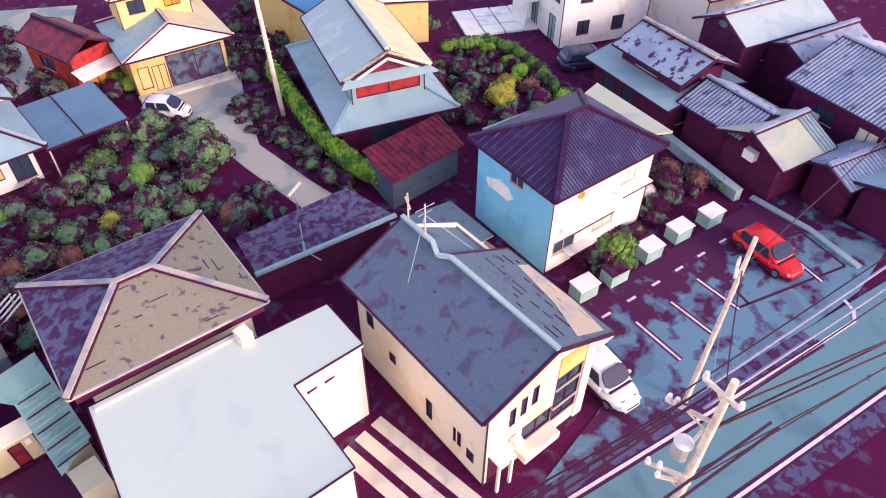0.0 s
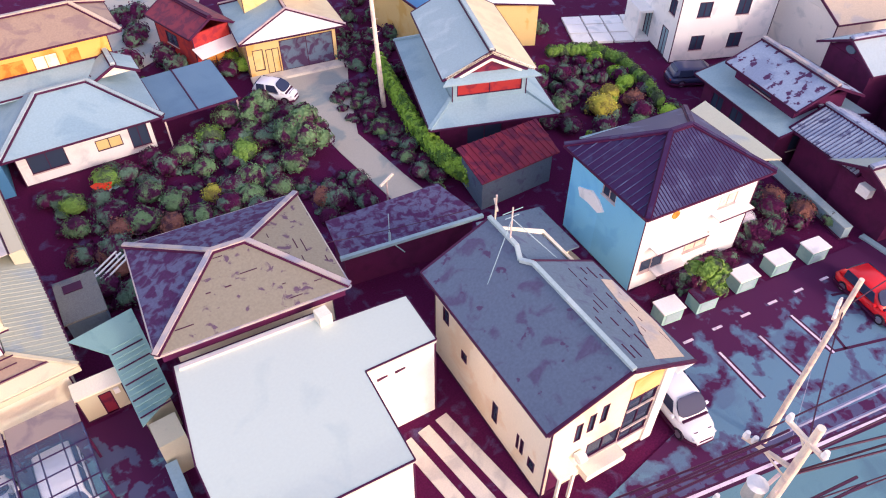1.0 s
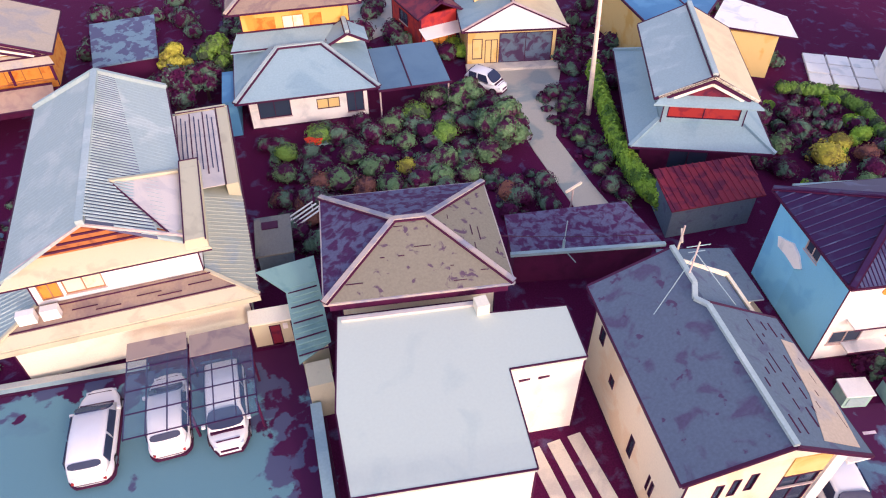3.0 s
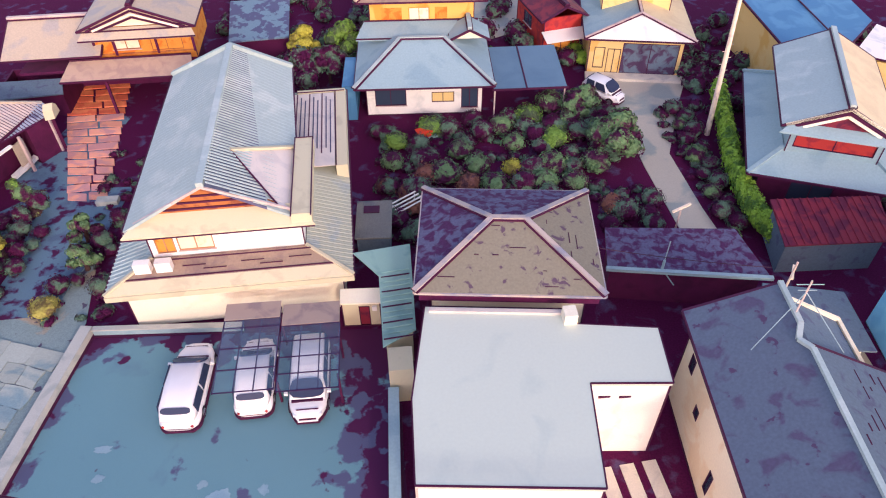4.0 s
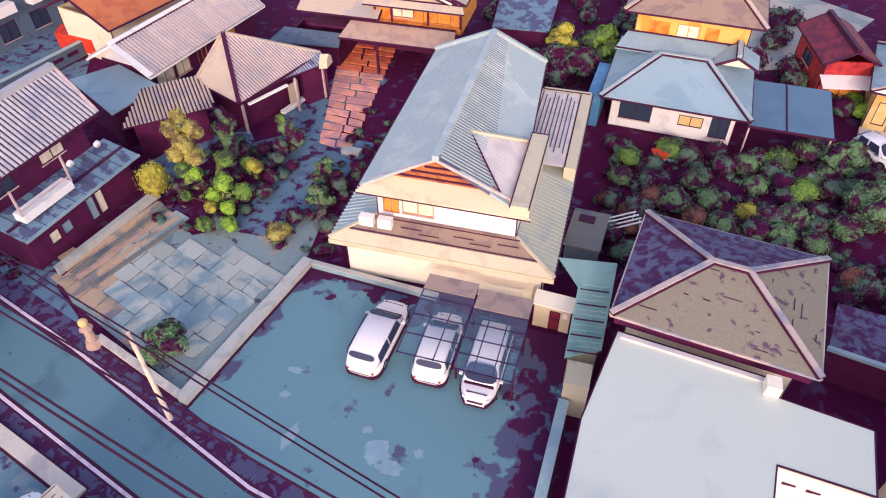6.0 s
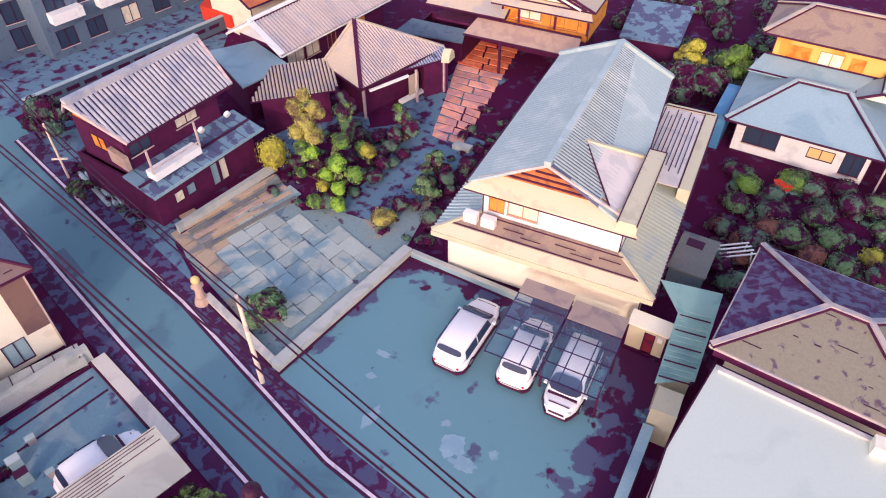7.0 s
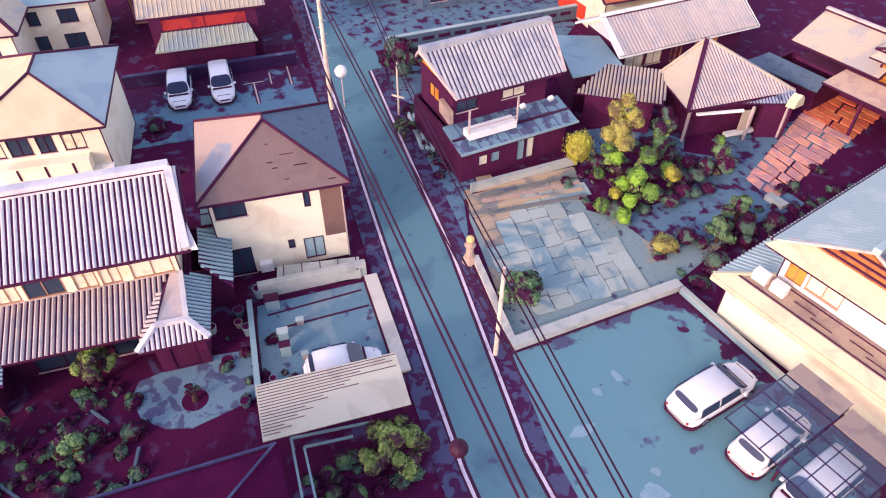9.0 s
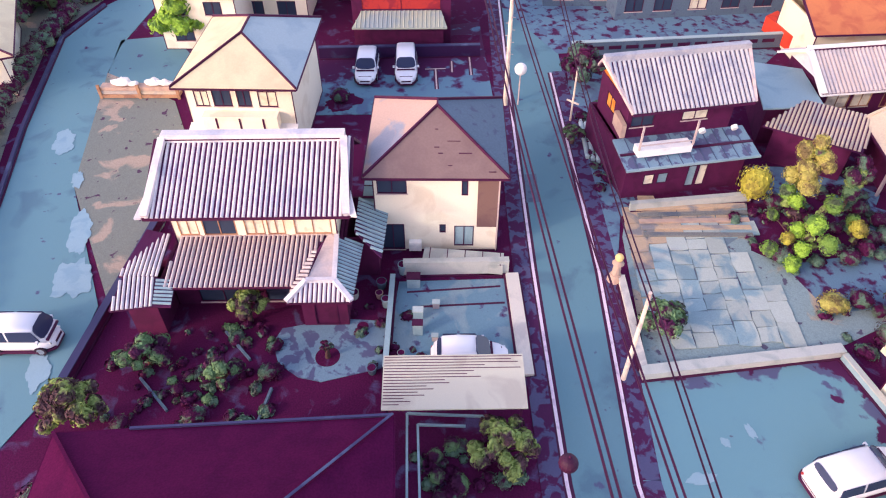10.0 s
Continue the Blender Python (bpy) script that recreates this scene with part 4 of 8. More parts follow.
walls(ob, -2.95, 2.9, -4.35, 4.4, 0, 5.5, CREAM, [
    ("W", 7.9, 1.0, 0.45, 0.7, "win"), ("W", 7.2, 1.2, 0.22, 1.0, "win"), ("W", 6.9, 1.2, 0.16, 1.0, "win"), ("W", 5.2, 0.9, 0.4, 1.3, "win"), ("W", 2.6, 2.2, 0.45, 0.6, "win"), ("W", 1.0, 3.2, 0.5, 0.9, "win"),
    ("S", 1.35, 3.3, 0.32, 1.15, "win"), ("S", 1.95, 3.5, 0.32, 1.15, "win"), ("S", 2.55, 3.7, 0.32, 1.15, "win"),
    ("S", 4.55, 1.2, 1.5, 3.0, "win"), ("S", 2.9, 1.3, 1.7, 1.1, "win"), ("S", 0.6, 0.1, 0.8, 2.0, "door"), ("E", 3, 3.2, 1.2, 1.1, "win")])
gable_end(ob, [(-2.95, -4.35, 5.5), (2.9, -4.35, 5.5), (0, -4.35, 7.0)], 0.16, (0, 1, 0), CREAM2)
gable_end(ob, [(-2.95, 4.4, 5.5), (2.9, 4.4, 5.5), (0, 4.4, 7.0)], 0.16, (0, -1, 0), CREAM)
plates(ob, [[(-3.45, 4.75, 5.55), (-3.45, -4.6, 5.55), (0, -4.75, 7.2), (0, 4.75, 7.2)]], 0.14, SLATE_DEEP, "roof", "mottled dark blue-grey slate slope")
plates(ob, [[(3.55, -4.75, 5.5), (3.55, 1.6, 5.5), (0, 1.6, 7.2), (0, -4.75, 7.2)]], 0.14, SLATE, "roof", "streaked dark slate slope")
plates(ob, [[(x, y, 7.22 - 0.479 * x) for x, y in ((3.5, 0.2), (2.9, 0.3), (2.35, -2.4), (1.5, -4.4), (3.1, -4.5), (3.5, -2.6))][::-1]], 0.02, TILE_TAN, "repair_sheet", "tan sheet on the slope")
slate_joints(ob, [(3.5, -4.5, 5.52), (3.5, 1.4, 5.52), (0.2, 1.4, 7.1), (0.2, -4.5, 7.1)], 9, 8, 0.5)
plates(ob, [[(2.9, 1.7, 5.3), (2.9, 4.6, 5.3), (0.1, 4.6, 6.9), (0.1, 1.7, 6.9)]], 0.14, SLATE, "roof", "lower dark slope")
lines(ob, [((0, -4.75, 7.2), (0, 1.4, 7.2)), ((0, 1.4, 7.2), (-0.3, 1.9, 7.1)), ((-0.3, 1.9, 7.1), (0, 2.6, 7.2)), ((0, 2.6, 7.2), (0, 4.75, 7.2))], 0.2, 0.14, TILE, "ridge_cap", "", 0.06)
lines(ob, [((-3.45, 4.75, 5.5), (-3.45, -4.6, 5.5)), ((-3.45, -4.6, 5.5), (0, -4.75, 7.15)), ((0, -4.75, 7.15), (3.55, -4.75, 5.45)), ((3.55, -4.75, 5.45), (3.55, 1.6, 5.45)), ((-3.45, 4.75, 5.5), (0, 4.75, 7.15)), ((0.05, 1.65, 7.15), (3.55, 1.6, 5.45))], 0.12, 0.14, TRIM_DARK, "gutter", "", -0.02)
part("panel", box(bmesh.new(), 0.85, 2.35, -4.4, -4.352, 4.3, 5.5), YELLOW, ob, "amber panel above the stair window")
for z in (3.35, 2.0):
    part("window_rail", box(bmesh.new(), 0.86, 2.34, -4.42, -4.36, z, z + 0.1), TRIM_PALE, ob)
part("lintel", box(bmesh.new(), 0.85, 2.35, -4.41, -4.36, 4.2, 4.29), TRIM_DARK, ob)
part("pilaster", box(bmesh.new(), 2.42, 2.94, -4.45, -4.36, 0.1, 5.45), WHITE, ob, "white pilaster beside the stair window")
part("antenna_mast", bar(bmesh.new(), (0.0, 3.1, 7.2), (0.0, 3.1, 9.0), 0.05), TRIM_PALE, ob)
lines(ob, [((-0.5, 3.1, 8.8), (0.5, 3.1, 8.8)), ((-0.35, 3.1, 8.5), (0.35, 3.1, 8.5)), ((0, 3.1, 8.4), (-1.8, 2.0, 6.4)), ((0, 3.1, 8.4), (1.6, 1.8, 6.45))], 0.026, 0.026, TILE_BLUE, "antenna_rod")
part("canopy", slab(bmesh.new(), [(2.95, -4.6, 4.9), (4.0, -4.5, 4.75), (4.0, -3.2, 4.75), (2.95, -3.2, 4.9)], 0.1), WHITE, ob, "small white eave panel")
bm = bmesh.new()
box(bm, -2.75, -1.85, -5.0, -4.36, 2.15, 2.27)
part("porch_roof", bm, CREAM2, ob)
for x in (-2.7, -2.0):
    part("porch_post", box(bmesh.new(), x, x + 0.12, -4.95, -4.83, 0, 2.14), CREAM2, ob)
part("balcony", box(bmesh.new(), -1.2, 0.85, -5.0, -4.36, 0.7, 1.15), CREAM2, ob)
part("flue_hood", bar(bmesh.new(), (-1.6, -4.6, 2.3), (-1.25, -4.6, 2.3), 0.5, 0.5, sides=10), WHITE, ob, "round white tank")

# ---- blue house ----
ob = thing("house", corner_m(26.75, 17.15, -8.2), "two-storey house with sky-blue and white walls and navy roof", "house")
WS = [("S", 1.2, 1.2, 1.6, 0.9, "win"), ("S", 4.2, 1.4, 1.6, 1.0, "blind"), ("S", 5.6, 3.9, 1.2, 0.8, "blind"), ("W", 3.2, 4.4, 1.1, 0.7, "win"), ("E", 3, 3.5, 1.2, 1.0, "win")]
bmw = walls(ob, -3.75, 3.75, -3.0, 3.0, 0, 5.6, WHITE, WS, frame_mat=TRIM_PALE)
for y0, y1, z0, z1 in ((-3.0, -0.75, 0.05, 5.6), (0.35, 3.0, 0.05, 5.6), (-0.75, 0.35, 0.05, 4.4), (-0.75, 0.35, 5.1, 5.6)):
    part("cladding", box(bmesh.new(), -3.79, -3.752, y0, y1, z0, z1), SKYBLUE, ob, "sky-blue rendered wall face")
# W slope takes the darker navy, its shade put into the colour
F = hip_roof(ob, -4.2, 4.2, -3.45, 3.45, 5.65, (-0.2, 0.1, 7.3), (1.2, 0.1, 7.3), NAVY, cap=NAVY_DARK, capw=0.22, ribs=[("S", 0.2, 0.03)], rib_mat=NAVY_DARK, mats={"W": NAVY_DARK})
rib_rows(ob, F["W"], 0.45, 0.03, NAVY, "roof_seam", True)
part("sign_panel", loft(bmesh.new(), [[(x, y * 1.25 + 1.0, z * 1.3 + 3.6) for y, z in ((-0.9, -0.1), (-0.6, -0.35), (0.1, -0.3), (0.7, -0.35), (0.9, 0.0), (0.4, 0.2), (0.0, 0.4), (-0.5, 0.25))] for x in (-3.9, -3.795)]), WHITE, ob, "white cloud-shaped panel")
for x0, x1, z in ((-3.0, 0.4, 2.9), (0.9, 3.3, 3.6), (-2.6, -0.6, 1.15)):
    part("awning", box(bmesh.new(), x0, x1, -3.65, -3.02, z, z + 0.1), WHITE, ob, "thin white canopy")
    part("awning_edge", box(bmesh.new(), x0 - 0.02, x1 + 0.02, -3.68, -3.655, z - 0.03, z + 0.06), TRIM_DARK, ob)
part("vent_cover", bar(bmesh.new(), (-1.8, -3.05, 4.7), (-1.8, -2.99, 4.7), 0.5, 0.5, sides=12), ORANGE, ob, "round tan emblem")
plates(ob, [[(-1.5, 3.4, 5.2), (4.2, 3.4, 5.2), (5.6, 4.6, 4.5), (-1.9, 5.0, 4.5)]], 0.12, TILE_BLUE, "roof", "lower blue-grey rear roof")
plates(ob, [[(4.15, -1.6, 5.2), (6.6, -2.0, 4.7), (7.2, 4.6, 4.6), (4.15, 3.3, 5.2)]], 0.12, TILE_SAGE, "roof", "pale green-grey side roof")
walls(ob, -1.4, 4.9, 3.05, 4.5, 0, 4.4, WHITE, [])
walls(ob, 3.8, 6.2, -1.3, 2.9, 0, 4.6, WHITE, [])

# ---- dark low sheds behind ----
ob = thing("shed", pose(0, 0, 0), "low dark sheet-roofed shed with a pale edge beam", "shed")
part("roof", slab(bmesh.new(), [(10.3, 23.4, 2.6), (18.15, 21.9, 2.6), (17.7, 25.4, 2.75), (10.9, 26.2, 2.75)], 0.1), SHADE_SLATE, ob, "dark mottled sheet roof")
part("wall", slab(bmesh.new(), [(10.6, 23.7, 2.48), (17.9, 22.3, 2.48), (17.4, 25.1, 2.48), (11.1, 25.9, 2.48)], 2.48), WOOD_DARK, ob)
part("edge_beam", bar(bmesh.new(), (10.2, 23.3, 2.62), (18.2, 21.8, 2.62), 0.22, 0.18), TILE_BLUE, ob, "pale blue-grey edge beam")
part("vent_pipe", bar(bmesh.new(), (12.95, 22.95, 2.6), (12.95, 22.95, 3.25), 0.14, 0.14, sides=10), TILE_BLUE, ob, "blue-grey vent pipe")
part("pipe_rod", bar(bmesh.new(), (12.95, 22.95, 3.25), (12.98, 22.98, 4.5), 0.05, 0.05, sides=6), TILE_BLUE, ob)
part("pipe_stay", bar(bmesh.new(), (12.95, 22.95, 2.66), (13.5, 22.4, 2.0), 0.06, 0.06, sides=6), TILE_BLUE, ob)
ob = thing("shed", pose(0, 0, 0), "shed with a rusty dark-red sheet roof", "shed")
RS = [(20.1, 24.3, 2.3), (26.0, 24.1, 2.3), (26.6, 27.1, 2.9), (20.5, 27.4, 2.9)]
part("roof", slab(bmesh.new(), RS, 0.08), RED_STEEL, ob, "rusty dark-red sheet roof")
rib_rows(ob, RS, 0.42, 0.04, RED_STEEL, "roof_seam", True)
part("wall", slab(bmesh.new(), [(20.4, 24.6, 2.1), (25.7, 24.4, 2.1), (26.1, 26.8, 2.6), (20.7, 27.1, 2.6)], 2.1), SLATE, ob)
ob = thing("shed", pose(0, 0, 0), "low grey shed roof between two houses", "shed")
part("roof", slab(bmesh.new(), [(16.0, 17.6, 2.8), (20.8, 17.0, 2.6), (21.2, 20.6, 2.6), (17.4, 21.4, 2.8)], 0.1), SLATE, ob)
part("wall", slab(bmesh.new(), [(16.3, 18.0, 2.5), (20.5, 17.4, 2.5), (20.9, 20.2, 2.5), (17.6, 21.0, 2.5)], 2.5), CREAM, ob)

# ---- large traditional house ----
ob = thing("house", corner_m(-8.6, 32.4, 1.6), "large traditional house with two tiers of grey tile roof", "house")
walls(ob, -5.2, 5.4, -8.2, 8.2, 0, 3.1, CREAM2, [("W", 3, 0.6, 2.4, 1.8, "win"), ("W", 9, 0.6, 2.4, 1.8, "win"), ("E", 4, 0.8, 1.8, 1.4, "win")])
# lower pent roofs round the house
LE, UE = (-5.9, 6.0, -8.75, 9.0), (-3.7, 3.75, -7.15, 7.6)
a, b, c, d = (LE[0], LE[2], 2.95), (LE[1], LE[2], 2.95), (LE[1], LE[3], 2.95), (LE[0], LE[3], 2.95)
e, f, g, h = (UE[0], UE[2], 3.75), (UE[1], UE[2], 3.75), (UE[1], UE[3], 3.75), (UE[0], UE[3], 3.75)
la, lb = tuple(Vector(a).lerp(Vector(e), 0.36)), tuple(Vector(b).lerp(Vector(f), 0.36))
plates(ob, [[la, lb, f, e]], 0.14, TILE_MAUVE, "roof", "mauve-brown lower pent roof")
plates(ob, [[a, b, lb, la]], 0.14, IVORY, "eave_strip", "pale cream sheet-metal eave strip")
plates(ob, [[c, d, h, g]], 0.14, TILE, "roof")
plates(ob, [[d, a, e, h]], 0.14, TILE, "roof")
plates(ob, [[b, (LE[1], -1.0, 2.95), (UE[1], -1.0, 3.75), f]], 0.14, TILE_SAGE, "roof", "sage-grey lower roof")
plates(ob, [[(LE[1], -1.0, 2.95), c, g, (UE[1], -1.0, 3.75)]], 0.14, TILE_SAGE, "roof", "sage-grey lower roof")
rib_rows(ob, [d, a, e, h], 0.3, 0.05, TILE)
rib_rows(ob, [b, (LE[1], -1.0, 2.95), (UE[1], -1.0, 3.75), f], 0.3, 0.03, TILE_SAGE)
lines(ob, [(a, b)], 0.16, 0.3, IVORY, "fascia", "pale cream eave board", -0.2)
lines(ob, [(b, c), (c, d), (d, a)], 0.12, 0.14, TRIM_DARK, "gutter", "", -0.06)
lines(ob, [(a, e), (b, f)], 0.16, 0.12, IVORY, "ridge_cap", "", 0.05)
walls(ob, UE[0] + 0.05, UE[1] - 0.05, UE[2] + 0.05, -1.0, 3.6, 5.6, WHITE, [("S", 0.75, 3.95, 0.9, 1.1, "orange"), ("S", 2.2, 4.05, 1.7, 1.0, "blind"), ("W", 4, 4.4, 2.0, 0.9, "win")], frame_mat=WOOD)
walls(ob, UE[0] + 0.05, 2.4, -0.995, UE[3] - 0.05, 3.6, 5.5, WHITE, [("W", 4, 4.4, 2.0, 0.9, "win")], frame_mat=WOOD)
# upper gabled roof
ux0, ux1, uy0, uy1, rz, rx = -4.55, 4.3, -7.2, 8.3, 7.7, -0.5
W_F = [(ux0, uy1 - 0.6, 5.55), (ux0, uy0, 5.55), (rx, uy0 + 0.3, rz), (rx, uy1 - 1.6, rz)]
E_F = [(3.7, uy0, 5.55), (2.8, uy1 - 0.6, 5.55), (rx, uy1 - 1.6, rz), (rx, uy0 + 0.3, rz)]
N_F = [(2.8, uy1 - 0.6, 5.55), (ux0, uy1 - 0.6, 5.55), (rx, uy1 - 1.6, rz)]
plates(ob, [W_F], 0.16, TILE, "roof", "pale blue-grey tile slope")
E_m0, E_m1 = tuple(Vector(E_F[3]).lerp(Vector(E_F[0]), 0.66)), tuple(Vector(E_F[2]).lerp(Vector(E_F[1]), 0.26))
plates(ob, [[E_m0, E_m1, E_F[2], E_F[3]]], 0.16, TILE_GAP, "roof", "ribbed upper band of the tile slope")
plates(ob, [[E_F[0], E_F[1], E_m1, E_m0]], 0.16, TILE, "roof", "pale blue-grey tile slope")
plates(ob, [N_F], 0.16, TILE, "roof")
rib_rows(ob, W_F, 0.3, 0.007, TILE)
rib_rows(ob, [E_m0, E_m1, E_F[2], E_F[3]], 0.24, 0.075, TILE, hgt=0.35)
rib_rows(ob, [E_F[0], E_F[1], E_m1, E_m0], 0.34, 0.012, TILE)
lines(ob, [((rx, uy0 + 0.2, rz), (rx, uy1 - 1.6, rz)), (N_F[0], N_F[2]), (N_F[1], N_F[2])], 0.34, 0.26, TILE, "ridge_cap", "", 0.08)
lines(ob, [(W_F[0], W_F[1]), (E_F[0], E_F[1]), (N_F[0], N_F[1])], 0.12, 0.14, TRIM_DARK, "gutter", "", -0.06)
gable_end(ob, [(-3.3, uy0 + 0.6, 6.0), (2.9, uy0 + 0.6, 6.0), (rx, uy0 + 0.6, rz - 0.2)], 0.15, (0, 1, 0), GABLE_WOOD, "gable")
plates(ob, [[(ux0 - 0.05, uy0 - 0.35, 5.42), (ux1 + 0.1, uy0 - 0.35, 5.42), (3.3, uy0 + 0.62, 6.0), (-3.7, uy0 + 0.62, 6.0)]], 0.12, IVORY, "pent_roof", "cream front pent below the gable")
lines(ob, [((ux0 - 0.05, uy0 - 0.37, 5.3), (ux1 + 0.1, uy0 - 0.37, 5.3))], 0.04, 0.06, TRIM_DARK, "drip_edge")
lines(ob, [((-4.0, uy0 + 0.24, 5.85), (rx, uy0 + 0.24, rz)), ((3.7, uy0 + 0.24, 5.85), (rx, uy0 + 0.24, rz))], 0.1, 0.12, TRIM_PALE, "barge_board", "", -0.06)
for k in range(3):
    part("gable_slat", bar(bmesh.new(), (-2.6 + k * 0.72, uy0 + 0.56, 6.2 + k * 0.36), (2.2 - k * 0.82, uy0 + 0.56, 6.2 + k * 0.36), 0.06, 0.1), TRIM_DARK, ob)
# cross slope and firewall on the side
plates(ob, [[(0.5, -3.65, 7.26), (3.3, -1.65, 5.72), (3.3, -6.7, 5.85), (2.75, -6.8, 6.13)]], 0.1, VALLEY, "valley_sheet", "pale metal sheet over the roof valley")
lines(ob, [((0.45, -3.65, 7.3), (3.3, -1.6, 5.78))], 0.22, 0.14, IVORY, "valley_flashing", "", 0.04)
lines(ob, [((0.5, -3.5, 7.27), (3.3, -1.42, 5.76)), ((0.5, -3.72, 7.28), (2.75, -6.85, 6.16))], 0.07, 0.06, TRIM_DARK, "valley_gutter", "", 0.03)
part("fire_wall", box(bmesh.new(), 3.32, 4.3, -7.45, -1.05, 5.3, 6.02), IVORY, ob, "narrow ivory fire wall")
part("fire_wall", box(bmesh.new(), 5.3, 5.95, -0.9, 7.2, 2.9, 3.9), IVORY, ob, "narrow ivory wall")
part("fire_wall", box(bmesh.new(), 2.9, 5.95, 7.21, 7.5, 2.9, 3.95), IVORY, ob, "narrow ivory wall")
# dark bars added along the wall tops to outline them
lines(ob, [((3.34, -7.6, 6.02), (3.34, -1.05, 6.02)), ((4.28, -7.6, 6.02), (4.28, -1.05, 6.02)), ((3.32, -1.07, 6.02), (4.3, -1.07, 6.02)), ((5.32, -0.9, 3.9), (5.32, 7.2, 3.9)), ((2.9, 7.22, 3.95), (5.9, 7.22, 3.95))], 0.06, 0.05, TRIM_DARK, "coping_joint", "", 0.01)
part("slat_bed", box(bmesh.new(), 2.42, 5.25, -0.85, 7.1, 3.86, 3.9), VALLEY, ob)
for i in range(9):
    part("slat", box(bmesh.new(), 2.9 + i * 0.26, 2.96 + i * 0.26, 0.4 + 0.5 * (i % 2), 7.0 - 0.4 * (i % 3), 3.902, 3.95), NAVY if i % 3 else TRIM_DARK, ob)
for x in (-3.4, -2.4):
    part("air_conditioner", box(bmesh.new(), x - 1.0, x - 0.25, -8.0, -7.6, 3.5, 4.1), WHITE, ob, "white air-conditioner box")
lines(ob, [((-3.5, -7.5, 3.86), (4.0, -7.5, 3.86)), ((-4.9, -8.12, 3.3), (5.1, -8.12, 3.3))], 0.05, 0.05, TRIM_DARK, "rail")
lines(ob, [((x0, -7.75 - 0.2 * (i % 2), 3.58 - 0.09 * (i % 2)), (x0 + 1.1, -7.75 - 0.2 * (i % 2), 3.58 - 0.09 * (i % 2))) for i, x0 in enumerate((-2.2, -1.2, 0.6, 1.5, 2.9))], 0.05, 0.03, TRIM_DARK, "tile_joint", "", 0.03)

# ---- parking yard: walls, cars, carports ----
fence("garden_wall", [(-16.0, 23.9), (-17.75, 13.75)], 0.5, 0.5, CONCRETE, "low pale concrete wall beside the parking yard", "wall", CONCRETE)
fence("garden_wall", [(-15.7, 23.75), (-8.2, 23.3)], 0.45, 0.22, TILE_BLUE, "low concrete wall below a large house", "wall", CONCRETE)
car(pose(-10.22, 19.8, 0.05, 0, 0, 177.5), 4.75, 1.84, 1.5, CAR_WHITE, "white wagon parked on the asphalt yard", "wagon", "cars in the yard")
car(pose(-7.15, 20.0, 0.05, 0, 0, 181), 4.3, 1.76, 1.5, CAR_WHITE, "white hatchback parked under a carport", "hatch", "cars in the yard")
car(pose(-4.65, 19.7, 0.05, 0, 0, 0), 4.7, 1.8, 1.48, CAR_WHITE, "white hatchback with its nose out of a carport", "van", "cars in the yard")


def carport(x0, x1, y0, y1, z, label, rear=0.7, back=0.3):
    ob = thing("carport", pose((x0 + x1) / 2, (y0 + y1) / 2, 0.05), label, "carport")
    w, d = (x1 - x0) / 2, (y1 - y0) / 2
    pc = part("roof", box(bmesh.new(), -w, w, -d, d, z, z + 0.02), POLYCARB, ob, "clear blue polycarbonate sheet")
    pc.visible_shadow = False
    part("rear_panel", box(bmesh.new(), -w, w, d * rear, d + back, z + 0.065, z + 0.1), AWNING, ob, "opaque mauve rear sheet")
    for i in range(5):
        y = -d + i * d / 2
        part("rib", box(bmesh.new(), -w, w, y - 0.028, y + 0.028, z + 0.021, z + 0.05), NAVY_DARK, ob)
    for x in (-w, -w * 0.33, w * 0.33, w):
        part("purlin", box(bmesh.new(), x - 0.028, x + 0.028, -d, d, z - 0.05, z - 0.002), NAVY_DARK, ob)
    for y in (-d * 0.6, d * 0.8):
        part("post", box(bmesh.new(), w - 0.1, w, y - 0.05, y + 0.05, 0, z - 0.06), TRIM_DARK, ob)
    return ob


carport(-8.5, -5.9, 17.8, 22.6, 2.3, "carport with a clear blue polycarbonate roof")
carport(-5.8, -3.1, 17.7, 21.4, 2.2, "carport with a clear blue polycarbonate roof", 1.0, 1.3)
ob = thing("gate_hut", corner_m(-2.15, 23.1, -3), "small ivory gatehouse with a dark red door", "hut")
walls(ob, -0.95, 0.95, -0.1, 0.6, 0, 1.75, IVORY, [("S", 1.1, 0.05, 0.55, 1.45, "wine")])
part("roof", slab(bmesh.new(), [(-1.02, -0.2, 1.85), (1.02, -0.2, 1.85), (1.02, 0.66, 2.0), (-1.02, 0.66, 2.0)], 0.1), CREAM2, ob)
part("lamp", box(bmesh.new(), 0.55, 0.78, -0.22, -0.11, 1.25, 1.55), WHITE, ob, "small white wall lamp")
ob = thing("lean_to", pose(0, 0, 0), "lean-to with a pale teal corrugated roof", "shed")
TR = [(-1.1, 19.5, 2.5), (0.45, 20.4, 2.5), (0.5, 25.6, 3.1), (-2.4, 25.2, 3.1), (-1.15, 23.6, 2.95)]
part("roof", slab(bmesh.new(), TR, 0.06), TEAL, ob, "pale teal corrugated sheet")
for i in range(14):
    y = 19.9 + i * 0.3
    part("batten", bar(bmesh.new(), (-1.05, y, 2.5 + (y - 19.5) * 0.1 + 0.03), (0.35, y + 0.15, 2.5 + (y - 19.5) * 0.1 + 0.03), 0.05, 0.05), TRIM_DARK if i % 3 == 0 else TEAL, ob)
part("wall", slab(bmesh.new(), [(-0.95, 19.8, 2.38), (0.3, 20.6, 2.38), (0.35, 25.3, 2.38), (-1.0, 25.1, 2.38)], 2.38), IVORY, ob)
solo("store_box", box(bmesh.new(), -0.9, 0.2, 18.25, 19.55, 0, 2.38), IVORY, "tall ivory storage cabinet against a wall", "cabinet")

